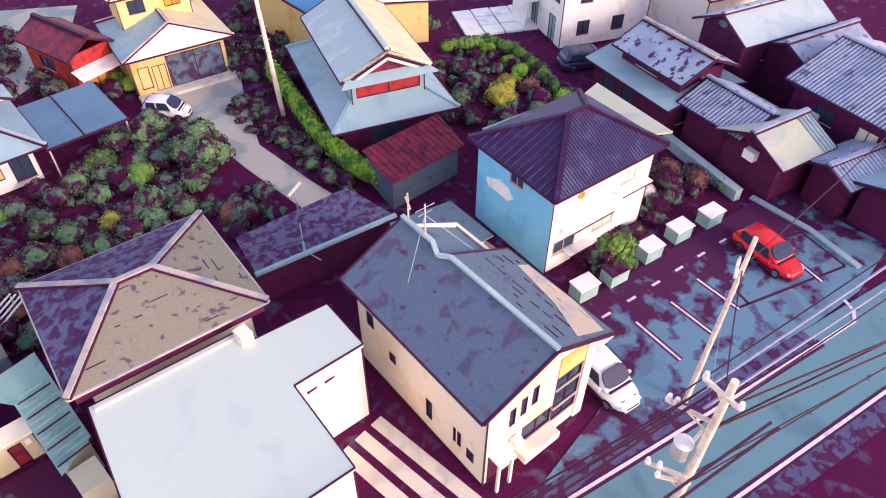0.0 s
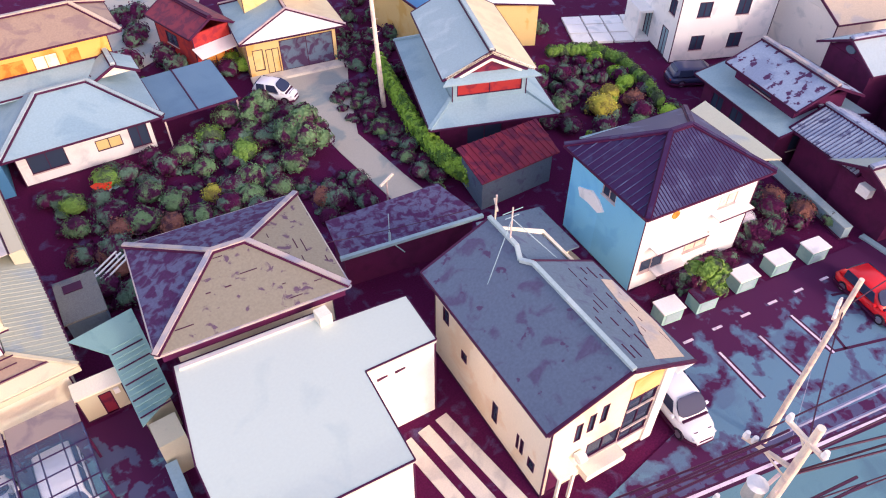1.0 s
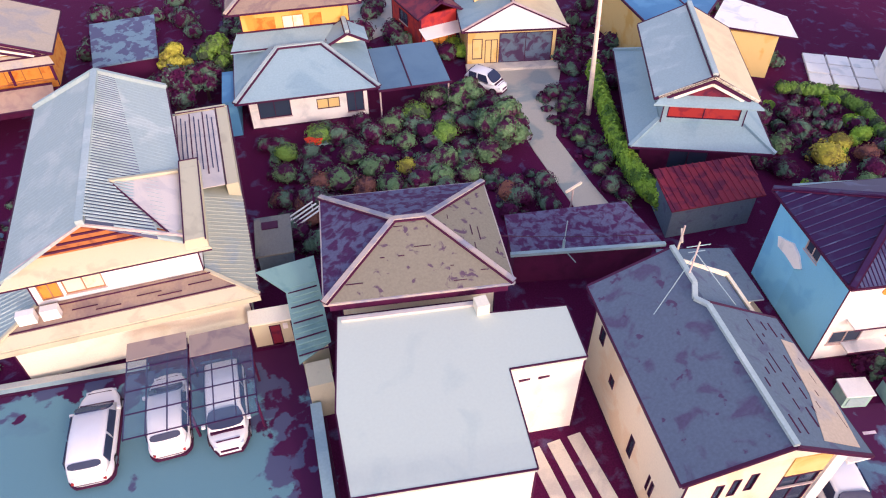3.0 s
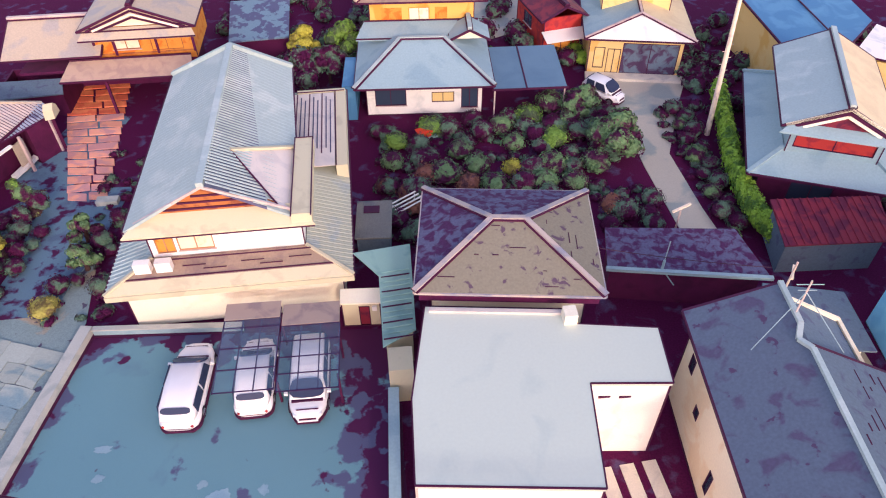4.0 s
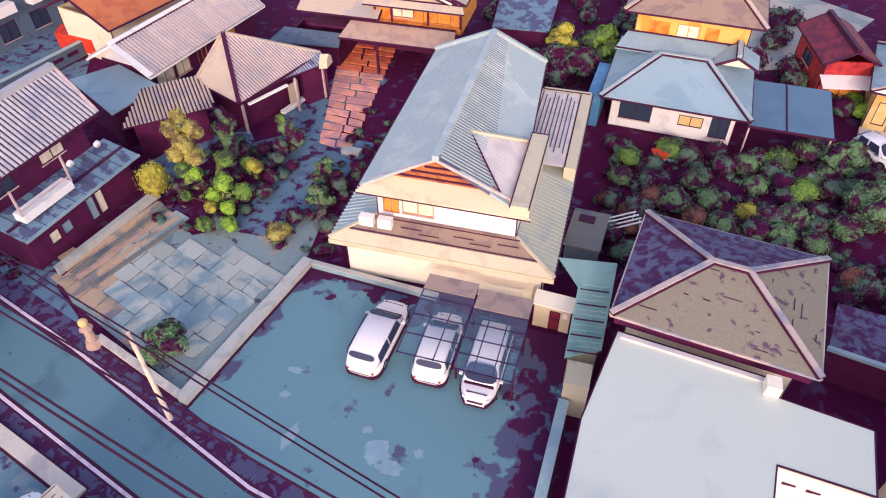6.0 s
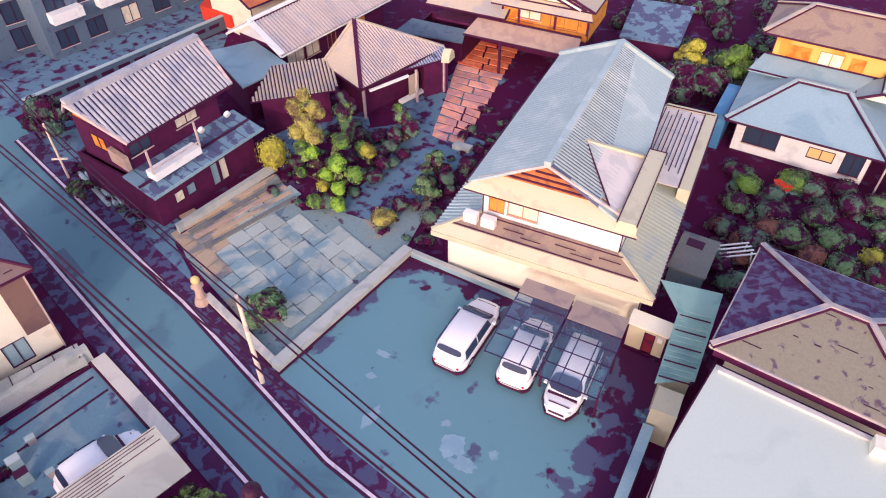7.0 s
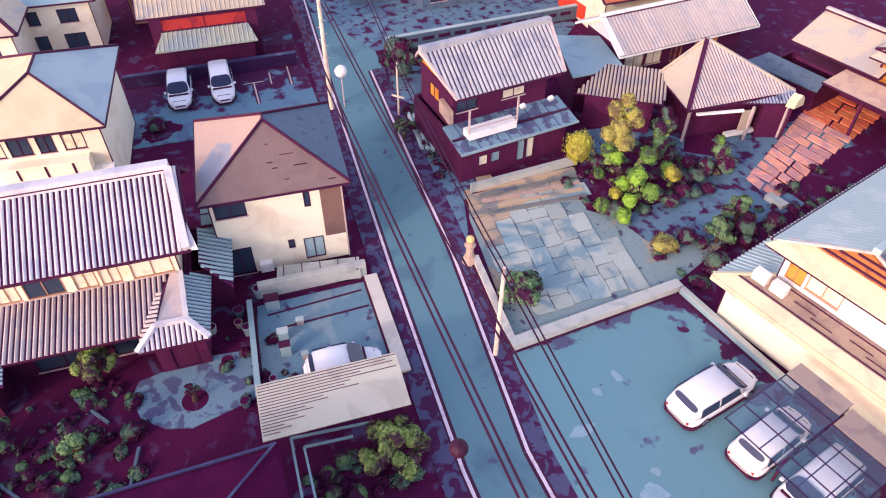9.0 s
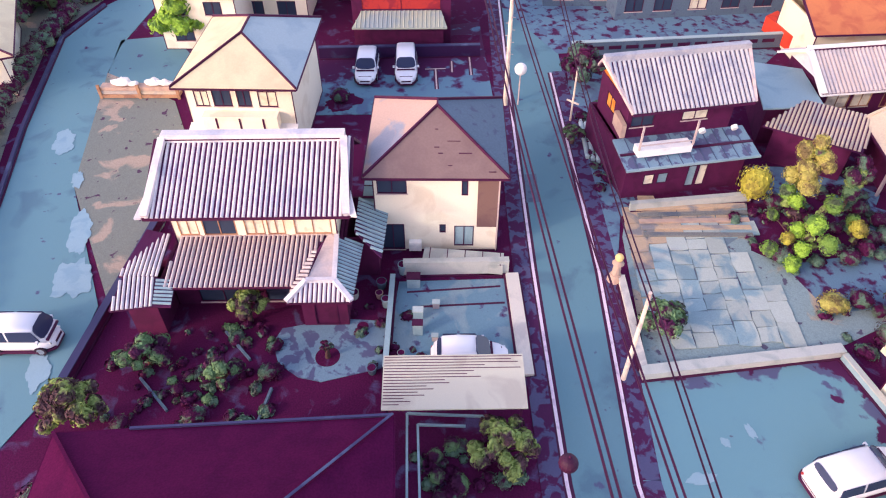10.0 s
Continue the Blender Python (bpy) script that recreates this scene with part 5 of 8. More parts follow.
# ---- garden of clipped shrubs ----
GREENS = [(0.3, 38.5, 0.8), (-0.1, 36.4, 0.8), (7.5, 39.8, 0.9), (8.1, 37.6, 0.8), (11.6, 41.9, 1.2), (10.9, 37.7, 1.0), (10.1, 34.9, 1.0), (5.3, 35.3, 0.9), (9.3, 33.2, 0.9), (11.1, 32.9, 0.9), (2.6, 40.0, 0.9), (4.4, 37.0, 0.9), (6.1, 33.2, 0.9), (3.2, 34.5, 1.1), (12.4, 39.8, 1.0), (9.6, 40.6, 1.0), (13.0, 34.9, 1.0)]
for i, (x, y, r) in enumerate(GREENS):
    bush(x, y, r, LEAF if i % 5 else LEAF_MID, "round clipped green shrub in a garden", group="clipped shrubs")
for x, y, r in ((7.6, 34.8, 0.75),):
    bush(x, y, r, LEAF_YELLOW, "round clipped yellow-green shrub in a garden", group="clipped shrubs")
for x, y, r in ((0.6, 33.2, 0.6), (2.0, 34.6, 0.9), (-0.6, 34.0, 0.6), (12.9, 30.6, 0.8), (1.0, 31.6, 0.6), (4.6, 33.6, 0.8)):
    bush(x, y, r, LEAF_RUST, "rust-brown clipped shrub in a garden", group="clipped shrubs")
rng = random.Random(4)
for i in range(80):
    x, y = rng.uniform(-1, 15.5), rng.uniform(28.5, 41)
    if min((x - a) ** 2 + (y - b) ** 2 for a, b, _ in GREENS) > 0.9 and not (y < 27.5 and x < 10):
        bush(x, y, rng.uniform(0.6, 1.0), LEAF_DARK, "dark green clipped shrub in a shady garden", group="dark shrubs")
tree(14.6, 36.4, 3.0, 1.9, LEAF, "spreading green garden tree beside a lane", 11, 12, 3000, 0.13)
tree(13.4, 40.6, 2.6, 1.6, LEAF, "small green tree in a garden", 12, 9, 2200, 0.13)

# ---- house behind the garden ----
ob = thing("house", corner_m(2.6, 46.3, -3.0), "house with blue-grey tile roofs and an amber upper storey", "house")
walls(ob, -4.0, 4.2, -3.7, 3.2, 0, 2.9, WHITE, [("S", 1.7, 0.8, 2.2, 1.5, "win"), ("S", 5.4, 1.0, 1.6, 0.8, "yellow"), ("S", 7.3, 0.5, 1.2, 1.7, "win")])
F = hip_roof(ob, -4.7, 4.9, -5.1, 4.0, 3.0, (-1.5, -0.9, 4.5), (1.6, -0.9, 4.5), TILE_BLUE, cap=None)
HIPS = [((-4.7, -5.1, 3.0), (-1.5, -0.9, 4.5)), ((4.9, -5.1, 3.0), (1.6, -0.9, 4.5)), ((-1.5, -0.9, 4.5), (1.6, -0.9, 4.5))]
# dark strips drawn as shadow lines beside the caps
lines(ob, HIPS, 0.42, 0.1, TRIM_DARK, "ridge_bed", "", 0.03)
lines(ob, HIPS, 0.24, 0.16, TILE, "ridge_cap", "", 0.08)
walls(ob, -3.7, 3.9, 1.5, 5.2, 3.4, 6.4, AMBER, [("S", 1.6, 4.6, 1.5, 1.1, "orange"), ("S", 3.6, 4.6, 1.5, 1.1, "blind"), ("S", 5.2, 4.6, 0.9, 1.1, "orange")], frame_mat=ORANGE)
plates(ob, [[(-4.7, -0.2, 4.15), (4.9, -0.2, 4.15), (4.2, 1.6, 4.75), (-4.1, 1.6, 4.75)]], 0.12, TILE_BLUE, "pent_roof", "blue-grey pent roof below the upper windows")
lines(ob, [((-4.7, -0.2, 4.17), (4.9, -0.2, 4.17)), ((-4.1, 1.42, 4.78), (4.2, 1.42, 4.78))], 0.1, 0.08, TRIM_DARK, "roof_edge")
hip_roof(ob, -4.6, 4.8, 0.9, 6.0, 6.4, (-2.2, 3.4, 7.8), (2.5, 3.4, 7.8), TILE_MAUVE, cap=TILE_TAN)
gable_roof(ob, 2.0, 4.9, -0.9, 1.4, 4.3, 5.05, TILE_BLUE, "y", cap=TILE)
gable_end(ob, [(2.2, -0.7, 4.3), (4.7, -0.7, 4.3), (3.45, -0.7, 4.9)], 0.12, (0, 1, 0), CREAM)
part("side_annex", box(bmesh.new(), -5.6, -4.72, -4.2, 0.0, 0, 2.7), BLUE_SHEET, ob, "blue sheet-clad side annex")
ob = thing("solar_carport", pose(9.9, 43.8, 0, 0, 0, -1.5), "carport roofed with two blue solar panels", "carport")
for x0, x1 in ((-2.6, -0.35), (-0.25, 2.5)):
    pp = [(x0, -2.6, 2.5), (x1, -2.6, 2.5), (x1, 2.6, 3.0), (x0, 2.6, 3.0)]
    p = part("panel", slab(bmesh.new(), pp, 0.06), SOLAR, ob, "dark blue solar panel")
for x in (-2.5, 2.4):
    for y in (-2.4, 2.3):
        part("post", box(bmesh.new(), x - 0.05, x + 0.05, y - 0.05, y + 0.05, 0, 2.4 + (y + 2.6) * 0.09), TRIM_PALE, ob)
lines(ob, [((-2.7, -2.65, 2.48), (2.6, -2.65, 2.48)), ((-0.3, -2.6, 2.5), (-0.3, 2.6, 3.0))], 0.08, 0.14, TRIM_DARK, "beam")
car(pose(15.8, 43.5, 0.05, 0, 0, 40), 3.3, 1.4, 1.5, CAR_WHITE, "small white kei car beside a lane", "van")

# ---- yellow house and red house to the north ----
ob = thing("house", corner_m(19.4, 49.0, -11), "yellow rendered house with a grey roof, sunny slopes painted lighter", "house")
walls(ob, -3.5, 3.5, -2.6, 3.5, 0, 3.2, YELLOW, [("S", 4.6, 0.2, 4.2, 2.5, "mesh"), ("S", 1.9, 0.2, 1.0, 2.0, "yellow"), ("S", 0.8, 0.6, 0.8, 1.7, "yellow")])
# white S and beige E slopes put sunlight into the roof colour
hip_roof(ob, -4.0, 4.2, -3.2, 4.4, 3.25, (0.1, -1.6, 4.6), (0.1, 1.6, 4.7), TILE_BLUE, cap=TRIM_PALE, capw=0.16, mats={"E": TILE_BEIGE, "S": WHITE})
walls(ob, -2.6, 2.6, 0.9, 4.2, 3.4, 6.2, YELLOW, [("S", 1.3, 4.7, 1.2, 1.0, "win"), ("S", 3.9, 4.7, 1.2, 1.0, "orange")])
hip_roof(ob, -3.2, 3.2, 0.3, 4.8, 6.2, (-0.8, 2.5, 7.4), (0.8, 2.5, 7.4), TILE_BEIGE, cap=TRIM_PALE, capw=0.16)
part("step", box(bmesh.new(), -3.6, 4.0, -3.6, -2.65, 0, 0.25), CONCRETE_W, ob)
ob = thing("house", corner_m(13.4, 53.0, 12), "red-walled house behind a hedge", "house")
walls(ob, -1.6, 1.6, -3.0, 2.4, 0, 3.4, RED_PAINT, [("S", 1.6, 0.4, 1.8, 1.2, "orange"), ("W", 2.2, 1.6, 1.6, 1.0, "win")])
gable_roof(ob, -2.0, 2.0, -3.4, 2.9, 3.4, 4.4, RED_STEEL, cap=TRIM_DARK)
part("awning", slab(bmesh.new(), [(-1.8, -4.2, 2.0), (1.8, -4.2, 2.0), (1.8, -3.0, 2.4), (-1.8, -3.0, 2.4)], 0.06), WHITE, ob, "white sheet awning")
for x, y in ((15.2, 50.2), (15.6, 48.6), (14.0, 50.8)):
    bush(x, y, 0.8, LEAF_BRIGHT, "bright green round shrub")
for i in range(7):
    bush(6.5 + i * 1.3, 48.8 + (i % 2) * 0.8, 0.9, LEAF_DARK, "dark green hedge shrub", group="hedge shrubs")

# ---- hedge, pole and tiered house ----
HED = [(23.8, 42.0), (22.9, 38.8), (22.1, 36.0), (21.3, 33.2), (20.8, 30.0), (20.7, 28.0), (21.1, 26.0)]
ob = thing("hedge", pose(0, 0, 0), "long bright green clipped hedge", "hedge")
for i, (p, q) in enumerate(zip(HED, HED[1:])):
    blobs = [(p[0] + (q[0] - p[0]) * k / 4, p[1] + (q[1] - p[1]) * k / 4, 1.1, 0.55, 0.6, 0.9) for k in range(4)]
    o = new("hedge_section", foliage("hedge_section", 40 + i, blobs, 1300, 0.11, LEAF_BRIGHT))
    o.parent = ob
for i in range(15):
    x, y = 19.6 + (i % 2) * 0.7 + 0.08 * i, 27.5 + i * 0.95
    bush(x - 0.5, y, 0.55 + 0.2 * ((i * 7) % 3) / 2, LEAF_DARK if i % 4 else LEAF, "dark green shrub along a hedge", group="hedge shrubs")


def pole(x, y, h, label, r=0.17, arms=(), ang=0.0, lean=(0, 0), steps=True):
    """Concrete pole with arms (height, half length) across it, pins and insulators."""
    ob = thing("utility_pole", pose(x, y, 0, lean[0], lean[1], ang), label, "pole")
    part("shaft", taper(bmesh.new(), (0, 0, -0.3), (0, 0, h), r, r * 0.62, 12), POLE_CON, ob)
    for z, w in arms:
        am = part("crossarm", box(bmesh.new(), -w, w, 0.12, 0.24, z - 0.06, z + 0.06), POLE_CON, ob, "pale steel crossarm")
        for k in (-0.92, -0.5, 0.5, 0.92):
            part("insulator", taper(bmesh.new(), (k * w, 0.18, z + 0.06), (k * w, 0.18, z + 0.26), 0.07, 0.04, 8), WHITE, am, "white porcelain insulator")
        part("brace", bar(bmesh.new(), (w * 0.6, 0.2, z - 0.05), (0, 0.16, z - 0.5), 0.04), POLE_CON, ob)
    if steps:
        for i in range(8):
            s = 1 if i % 2 else -1
            part("step_bolt", bar(bmesh.new(), (0, 0, h * 0.35 + i * 0.45), (s * 0.32, 0, h * 0.35 + i * 0.45), 0.03), TRIM_PALE, ob)
    return ob


pole(21.75, 38.0, 10.2, "tall pale concrete pole beside a hedge", 0.19, (), 0, (0, -3))
ob = thing("house", corner_m(26.7, 34.2, -22), "two-tier blue-grey tiled house with red windows", "house")
walls(ob, -3.4, 3.4, -5.2, 5.2, 0, 2.8, WOOD_DARK, [("S", 3, 0.4, 2.4, 1.9, "win")])
a, b, c, d = (-4.3, -6.2, 2.75), (4.3, -6.2, 2.75), (4.3, 6.2, 2.75), (-4.3, 6.2, 2.75)
e, f, g, h = (-2.5, -4.4, 3.7), (2.5, -4.4, 3.7), (2.5, 4.6, 3.7), (-2.5, 4.6, 3.7)
for q in ([a, b, f, e], [b, c, g, f], [c, d, h, g], [d, a, e, h]):
    plates(ob, [q], 0.14, TILE_BLUE, "roof", "blue-grey lower roof")
lines(ob, [(a, e), (b, f), (c, g), (d, h)], 0.24, 0.16, TILE_BLUE, "ridge_cap", "", 0.06)
lines(ob, [(a, b), (b, c), (c, d), (d, a)], 0.12, 0.14, TRIM_DARK, "gutter", "", -0.06)
walls(ob, -2.45, 2.45, -4.6, 4.5, 3.5, 5.3, TILE_BLUE, [("S", 2.45, 3.95, 4.3, 0.95, "red"), ("W", 4, 4.0, 2, 0.8, "win")])
# slope colours carry the light: beige E sunlit, blue-grey W away from the sun
gable_roof(ob, -3.1, 3.1, -4.7, 5.2, 5.3, 6.9, TILE_BLUE, cap=TILE, mats={"E": TILE_BEIGE, "W": TILE})
gable_end(ob, [(-2.2, -4.5, 5.4), (2.2, -4.5, 5.4), (0, -4.5, 6.6)], 0.14, (0, 1, 0), RED_STEEL)
for k, tone in ((0.0, CREAM2), (0.3, TRIM_DARK), (0.55, CREAM2)):
    lines(ob, [((-2.9 + k * 1.6, -4.72, 5.36), (0, -4.72, 6.82 - k * 0.85)), ((2.9 - k * 1.6, -4.72, 5.36), (0, -4.72, 6.82 - k * 0.85))], 0.06, 0.17, tone, "barge_board")
plates(ob, [[(-3.2, -5.2, 5.15), (3.2, -5.2, 5.15), (2.6, -4.5, 5.45), (-2.6, -4.5, 5.45)]], 0.1, TILE_BLUE, "pent_roof")
ob = thing("house", pose(0, 0, 0), "house with a bright blue sheet roof and white canopy", "house")
BR = [(27.6, 51.0, 4.7), (28.0, 42.2, 4.0), (32.2, 41.6, 4.0), (36.4, 45.6, 4.0), (36.0, 52.0, 4.7)]
part("roof", slab(bmesh.new(), BR, 0.12), BLUE_SHEET, ob, "bright blue sheet roof")
part("wall", slab(bmesh.new(), [(28.3, 50.4, 3.85), (28.5, 42.6, 3.85), (32.0, 42.1, 3.85), (35.9, 45.8, 3.85), (35.5, 51.4, 3.85)], 3.85), YELLOW, ob, "amber rendered wall")
lines(ob, [(BR[0], BR[1]), (BR[1], BR[2]), (BR[2], BR[3])], 0.12, 0.14, TRIM_DARK, "gutter", "", -0.06)
lines(ob, [((32.2, 41.65, 4.02), (31.8, 51.4, 4.72))], 0.1, 0.06, TRIM_DARK, "roof_seam", "", 0.02)
part("canopy", slab(bmesh.new(), [(32.6, 41.2, 3.9), (37.9, 37.9, 3.6), (39.2, 41.0, 3.7), (36.6, 45.3, 3.9)], 0.1), WHITE, ob, "white sheet canopy")
lines(ob, [((32.6, 41.15, 3.85), (37.9, 37.85, 3.55))], 0.08, 0.1, TRIM_DARK, "canopy_edge")
part("wall", slab(bmesh.new(), [(32.9, 41.3, 3.45), (37.0, 38.8, 3.45), (38.2, 41.0, 3.45), (36.2, 44.4, 3.45)], 3.45), YELLOW, ob, "amber wall below the canopy")

fence("garden_wall", [(-0.75, 18.1), (-0.95, 11.6)], 1.3, 0.4, TILE_BLUE, "blue-grey block wall beside a white building", "wall", TILE_BLUE)
# pale flat patches laid on the asphalt as painted sun flecks
for x, y, rx, ry, s in ((-8.2, 14.0, 0.5, 0.6, 11), (-7.4, 13.4, 0.6, 0.35, 12), (-9.0, 14.9, 0.22, 0.2, 13), (-6.4, 14.4, 0.2, 0.25, 14), (-13.6, 17.0, 0.4, 0.2, 15), (-12.2, 13.6, 0.3, 0.6, 16), (-13.4, 15.6, 0.25, 0.2, 17)):
    blot("pavement", x, y, rx, ry, s * 2.9, PALE_PATCH, "pale patch painted as a sun fleck on the asphalt", 0.049 + 0.0012 * s)
for x, y, rx, ry, s in ((-47.2, -14.6, 1.5, 0.7, 21), (-37.0, -12.9, 2.0, 0.7, 22), (-33.0, -13.0, 1.6, 1.0, 23), (-27.0, -14.2, 1.2, 0.6, 24), (-42.5, -13.4, 1.0, 0.4, 25)):
    blot("pavement", x, y, rx, ry, s * 2.9, PALE_PATCH, "pale patch painted as a sun fleck on the asphalt", 0.049 + 0.0012 * s)
sheet("pavement", [(18.8, 22.2), (20.8, 22.8), (22.4, 20.4), (22.2, 15.0), (20.9, 14.6), (20.9, 17.0)], 0.03, 0.04, PAVER_TAN, "tan gravel strip between two houses")
ob = thing("wire_post", pose(15.3, 27.0, 0, 0, 0, 25), "thin post with a pale crossbar beside a lane", "post")
part("shaft", taper(bmesh.new(), (0, 0, 0), (0, 0, 3.1), 0.06, 0.05, 8), TRIM_PALE, ob)
part("crossbar", box(bmesh.new(), -0.65, 0.65, -0.06, 0.06, 3.0, 3.12), POLE_CON, ob)
ob = thing("wire_post", pose(18.3, 20.9, 0, 0, 0, 60), "thin post with stub arms behind a house", "post")
part("shaft", taper(bmesh.new(), (0, 0, 0), (0, 0, 4.6), 0.06, 0.05, 8), POLE_CON, ob)
part("crossbar", box(bmesh.new(), -0.5, 0.5, -0.05, 0.05, 3.9, 4.0), POLE_CON, ob)
ob = thing("garden_shed", pose(-1.35, 29.2, 0, 0, 0, -3), "small flat-roofed grey garden shed", "shed")
part("body", box(bmesh.new(), -0.9, 0.9, -1.5, 1.5, 0, 1.75), SLATE, ob)
part("roof", box(bmesh.new(), -1.0, 1.0, -1.6, 1.6, 1.752, 1.85), GRAVEL, ob)
part("hatch", box(bmesh.new(), -0.6, 0.3, 0.5, 1.1, 1.852, 1.9), TRIM_DARK, ob)
ob = thing("drying_rack", pose(0.6, 31.4, 0, 0, 0, 35), "white metal drying rack in a yard", "rack")
for x in (-0.9, 0.9):
    for y in (-0.5, 0.5):
        part("leg", bar(bmesh.new(), (x, y, 0), (x * 0.9, y * 0.6, 1.1), 0.07), WHITE, ob)
for y in (-0.45, -0.15, 0.15, 0.45):
    part("rail", bar(bmesh.new(), (-1.0, y, 1.12), (1.0, y, 1.12), 0.07), WHITE, ob)
ob = thing("plastic_cart", pose(2.2, 39.4, 0, 0, 0, 20), "small red and teal plastic cart in a garden", "cart")
part("tub", loft(bmesh.new(), [[(x * k, y * k, z) for x, y in ((-0.5, -0.3), (0.5, -0.3), (0.5, 0.3), (-0.5, 0.3))] for z, k in ((0.3, 0.8), (0.8, 1.1))]), FLAME, ob, "scarlet plastic tub")
part("base", box(bmesh.new(), -0.6, 0.9, -0.3, 0.3, 0.12, 0.3), TEAL, ob)
for x in (-0.4, 0.4):
    part("wheel", bar(bmesh.new(), (x, -0.36, 0.14), (x, 0.36, 0.14), 0.28, 0.28, sides=10), RUBBER, ob)

# ---- east side: planters, cars, poles ----
for i, (x, y) in enumerate(((22.9, 12.3), (25.0, 11.8), (27.9, 11.5), (30.5, 11.2), (33.0, 10.6))):
    ob = thing("planter", pose(x, y, 0.045, 0, 0, -12), "teal box planter with a white top slab", "planter", "box planters")
    part("box", box(bmesh.new(), -0.62, 0.62, -0.45, 0.45, 0, 0.88), TEAL, ob)
    part("top_slab", box(bmesh.new(), -0.68, 0.68, -0.5, 0.5, 0.882, 0.96), WHITE if i != 1 else SOIL, ob)
    part("door_panel", box(bmesh.new(), -0.45, 0.45, -0.475, -0.452, 0.15, 0.75), TILE_BLUE, ob)
tree(25.1, 12.0, 2.0, 1.15, LEAF_MID, "leafy shrub growing in a box planter", 21, 8, 900, 0.14, z=0.95)
car(pose(32.5, 6.75, 0.05, 0, 0, -15), 4.1, 1.7, 1.42, CAR_RED, "bright red hatchback parked on dark asphalt", "hatch")
car(pose(18.95, 8.35, 0.05, 0, 0, -12), 4.2, 1.7, 1.6, CAR_WHITE, "white hatchback parked beside a cream house", "hatch")
for x, y, r, mt in ((34.2, 14.2, 0.9, LEAF_DARK), (35.6, 13.0, 0.8, LEAF_RUST), (33.0, 13.2, 0.7, LEAF_DARK), (36.4, 11.6, 0.6, LEAF), (32.2, 13.6, 0.6, LEAF_DARK), (35.2, 14.8, 0.8, LEAF_RUST), (28.6, 13.0, 0.6, LEAF_DARK), (30.6, 12.8, 0.6, LEAF_DARK)):
    bush(x, y, r, mt, "shrub beside a parking yard", group="yard shrubs")
pole(20.9, 4.9, 10.3, "tall pale concrete utility pole", 0.14, [(8.6, 0.5)], 20)
ob = pole(15.2, 2.45, 9.6, "concrete utility pole with crossarms and a transformer", 0.21)
for p, q, n in (((0.07, 0.90, 8.85), (-0.22, -0.56, 8.85), (0.04, 0.96)), ((-0.27, 1.66, 7.20), (0.06, -0.15, 7.20), (0.05, 0.2)), ((-0.72, 1.37, 3.90), (-0.13, -0.15, 3.90), (0.04, 0.3)), ((-0.55, 0.90, 3.30), (0.10, -0.19, 3.30), (0.04,))):
    p, q = Vector(p), Vector(q)
    arm = part("crossarm", bar(bmesh.new(), p, q, 0.13, 0.13), POLE_CON, ob, "pale steel crossarm")
    for k in n:
        c = p.lerp(q, k)
        part("insulator", taper(bmesh.new(), c + Vector((0, 0, 0.07)), c + Vector((0, 0, 0.34)), 0.12, 0.08, 8), WHITE, arm, "white porcelain insulator")
    part("brace", bar(bmesh.new(), p.lerp(q, 0.35), Vector((0, 0, p.z - 0.6)), 0.05), POLE_CON, ob)
part("stay", bar(bmesh.new(), (0.25, 0.1, 8.6), (0.3, 0.05, 2.5), 0.07), POLE_CON, ob, "pale cable duct strapped to the pole")
ob = thing("transformer", pose(15.1, 3.02, 4.7), "grey can transformer on a utility pole", "transformer")
part("tank", taper(bmesh.new(), (0, 0, 0), (0, 0, 0.8), 0.34, 0.34, 14), CONCRETE, ob)
part("lid", taper(bmesh.new(), (0, 0, 0.802), (0, 0, 0.9), 0.37, 0.2, 14), WHITE, ob)
part("bracket", box(bmesh.new(), 0.2, 1.2, -0.2, -0.08, 0.3, 0.42), TRIM_PALE, ob)
pole(-17.9, 12.9, 6.6, "pale wooden pole at the corner of a low wall", 0.13, (), 0, (2, 3), False)
pole(-42.6, 16.3, 10.5, "tall pale pole beside the lane", 0.18, [(9.6, 0.8)], 60)
ob = thing("street_lamp", pose(-42.3, 17.2, 0), "round white street lamp beside the lane", "lamp")
part("post", taper(bmesh.new(), (0, 0, 0), (0, 0, 2.6), 0.06, 0.05, 8), TRIM_PALE, ob)
bm = bmesh.new()
bmesh.ops.create_uvsphere(bm, u_segments=14, v_segments=10, radius=0.45, matrix=Matrix.Translation((0, 0, 2.95)))
part("globe", bm, WHITE, ob, "white globe")
# overhead cables along the lane
for o in (-0.13, 0.13):
    cable((15.7, 0.95 + o, 8.3), (-42.6, 14.5 + o, 8.3), 1.0, 0.05, CABLE)
    cable((15.7, 3.1 + o, 8.0), (-42.6, 16.6 + o, 8.0), 0.9, 0.045, CABLE)
    cable((15.2, 3.4 + o, 7.5), (-17.9, 12.75 + o, 6.5), 0.3, 0.038, CABLE)
    cable((-17.9, 12.75 + o, 6.5), (-44, 20.6 + o, 7.0), 0.6, 0.038, CABLE)
    cable((15.2, 3.2 + o * 2, 7.6), (75, -9.0 + o * 6, 8.6), 0.6, 0.06, CABLE_PALE, "pale overhead cable between poles")
    cable((15.2, 3.2 + o * 4.6, 7.56), (75, -9.0 + o * 9, 8.5), 0.6, 0.03, CABLE)
for y, z, e in ((2.1, 8.8, -21.0), (2.3, 7.2, -20.0), (2.4, 7.1, -17.5), (2.2, 3.8, -15.0), (2.4, 3.9, -16.2)):
    cable((15.2, y, z), (75, e, z + 0.8), 0.7, 0.03 if z < 5 else 0.04, CABLE, "overhead cable between poles")
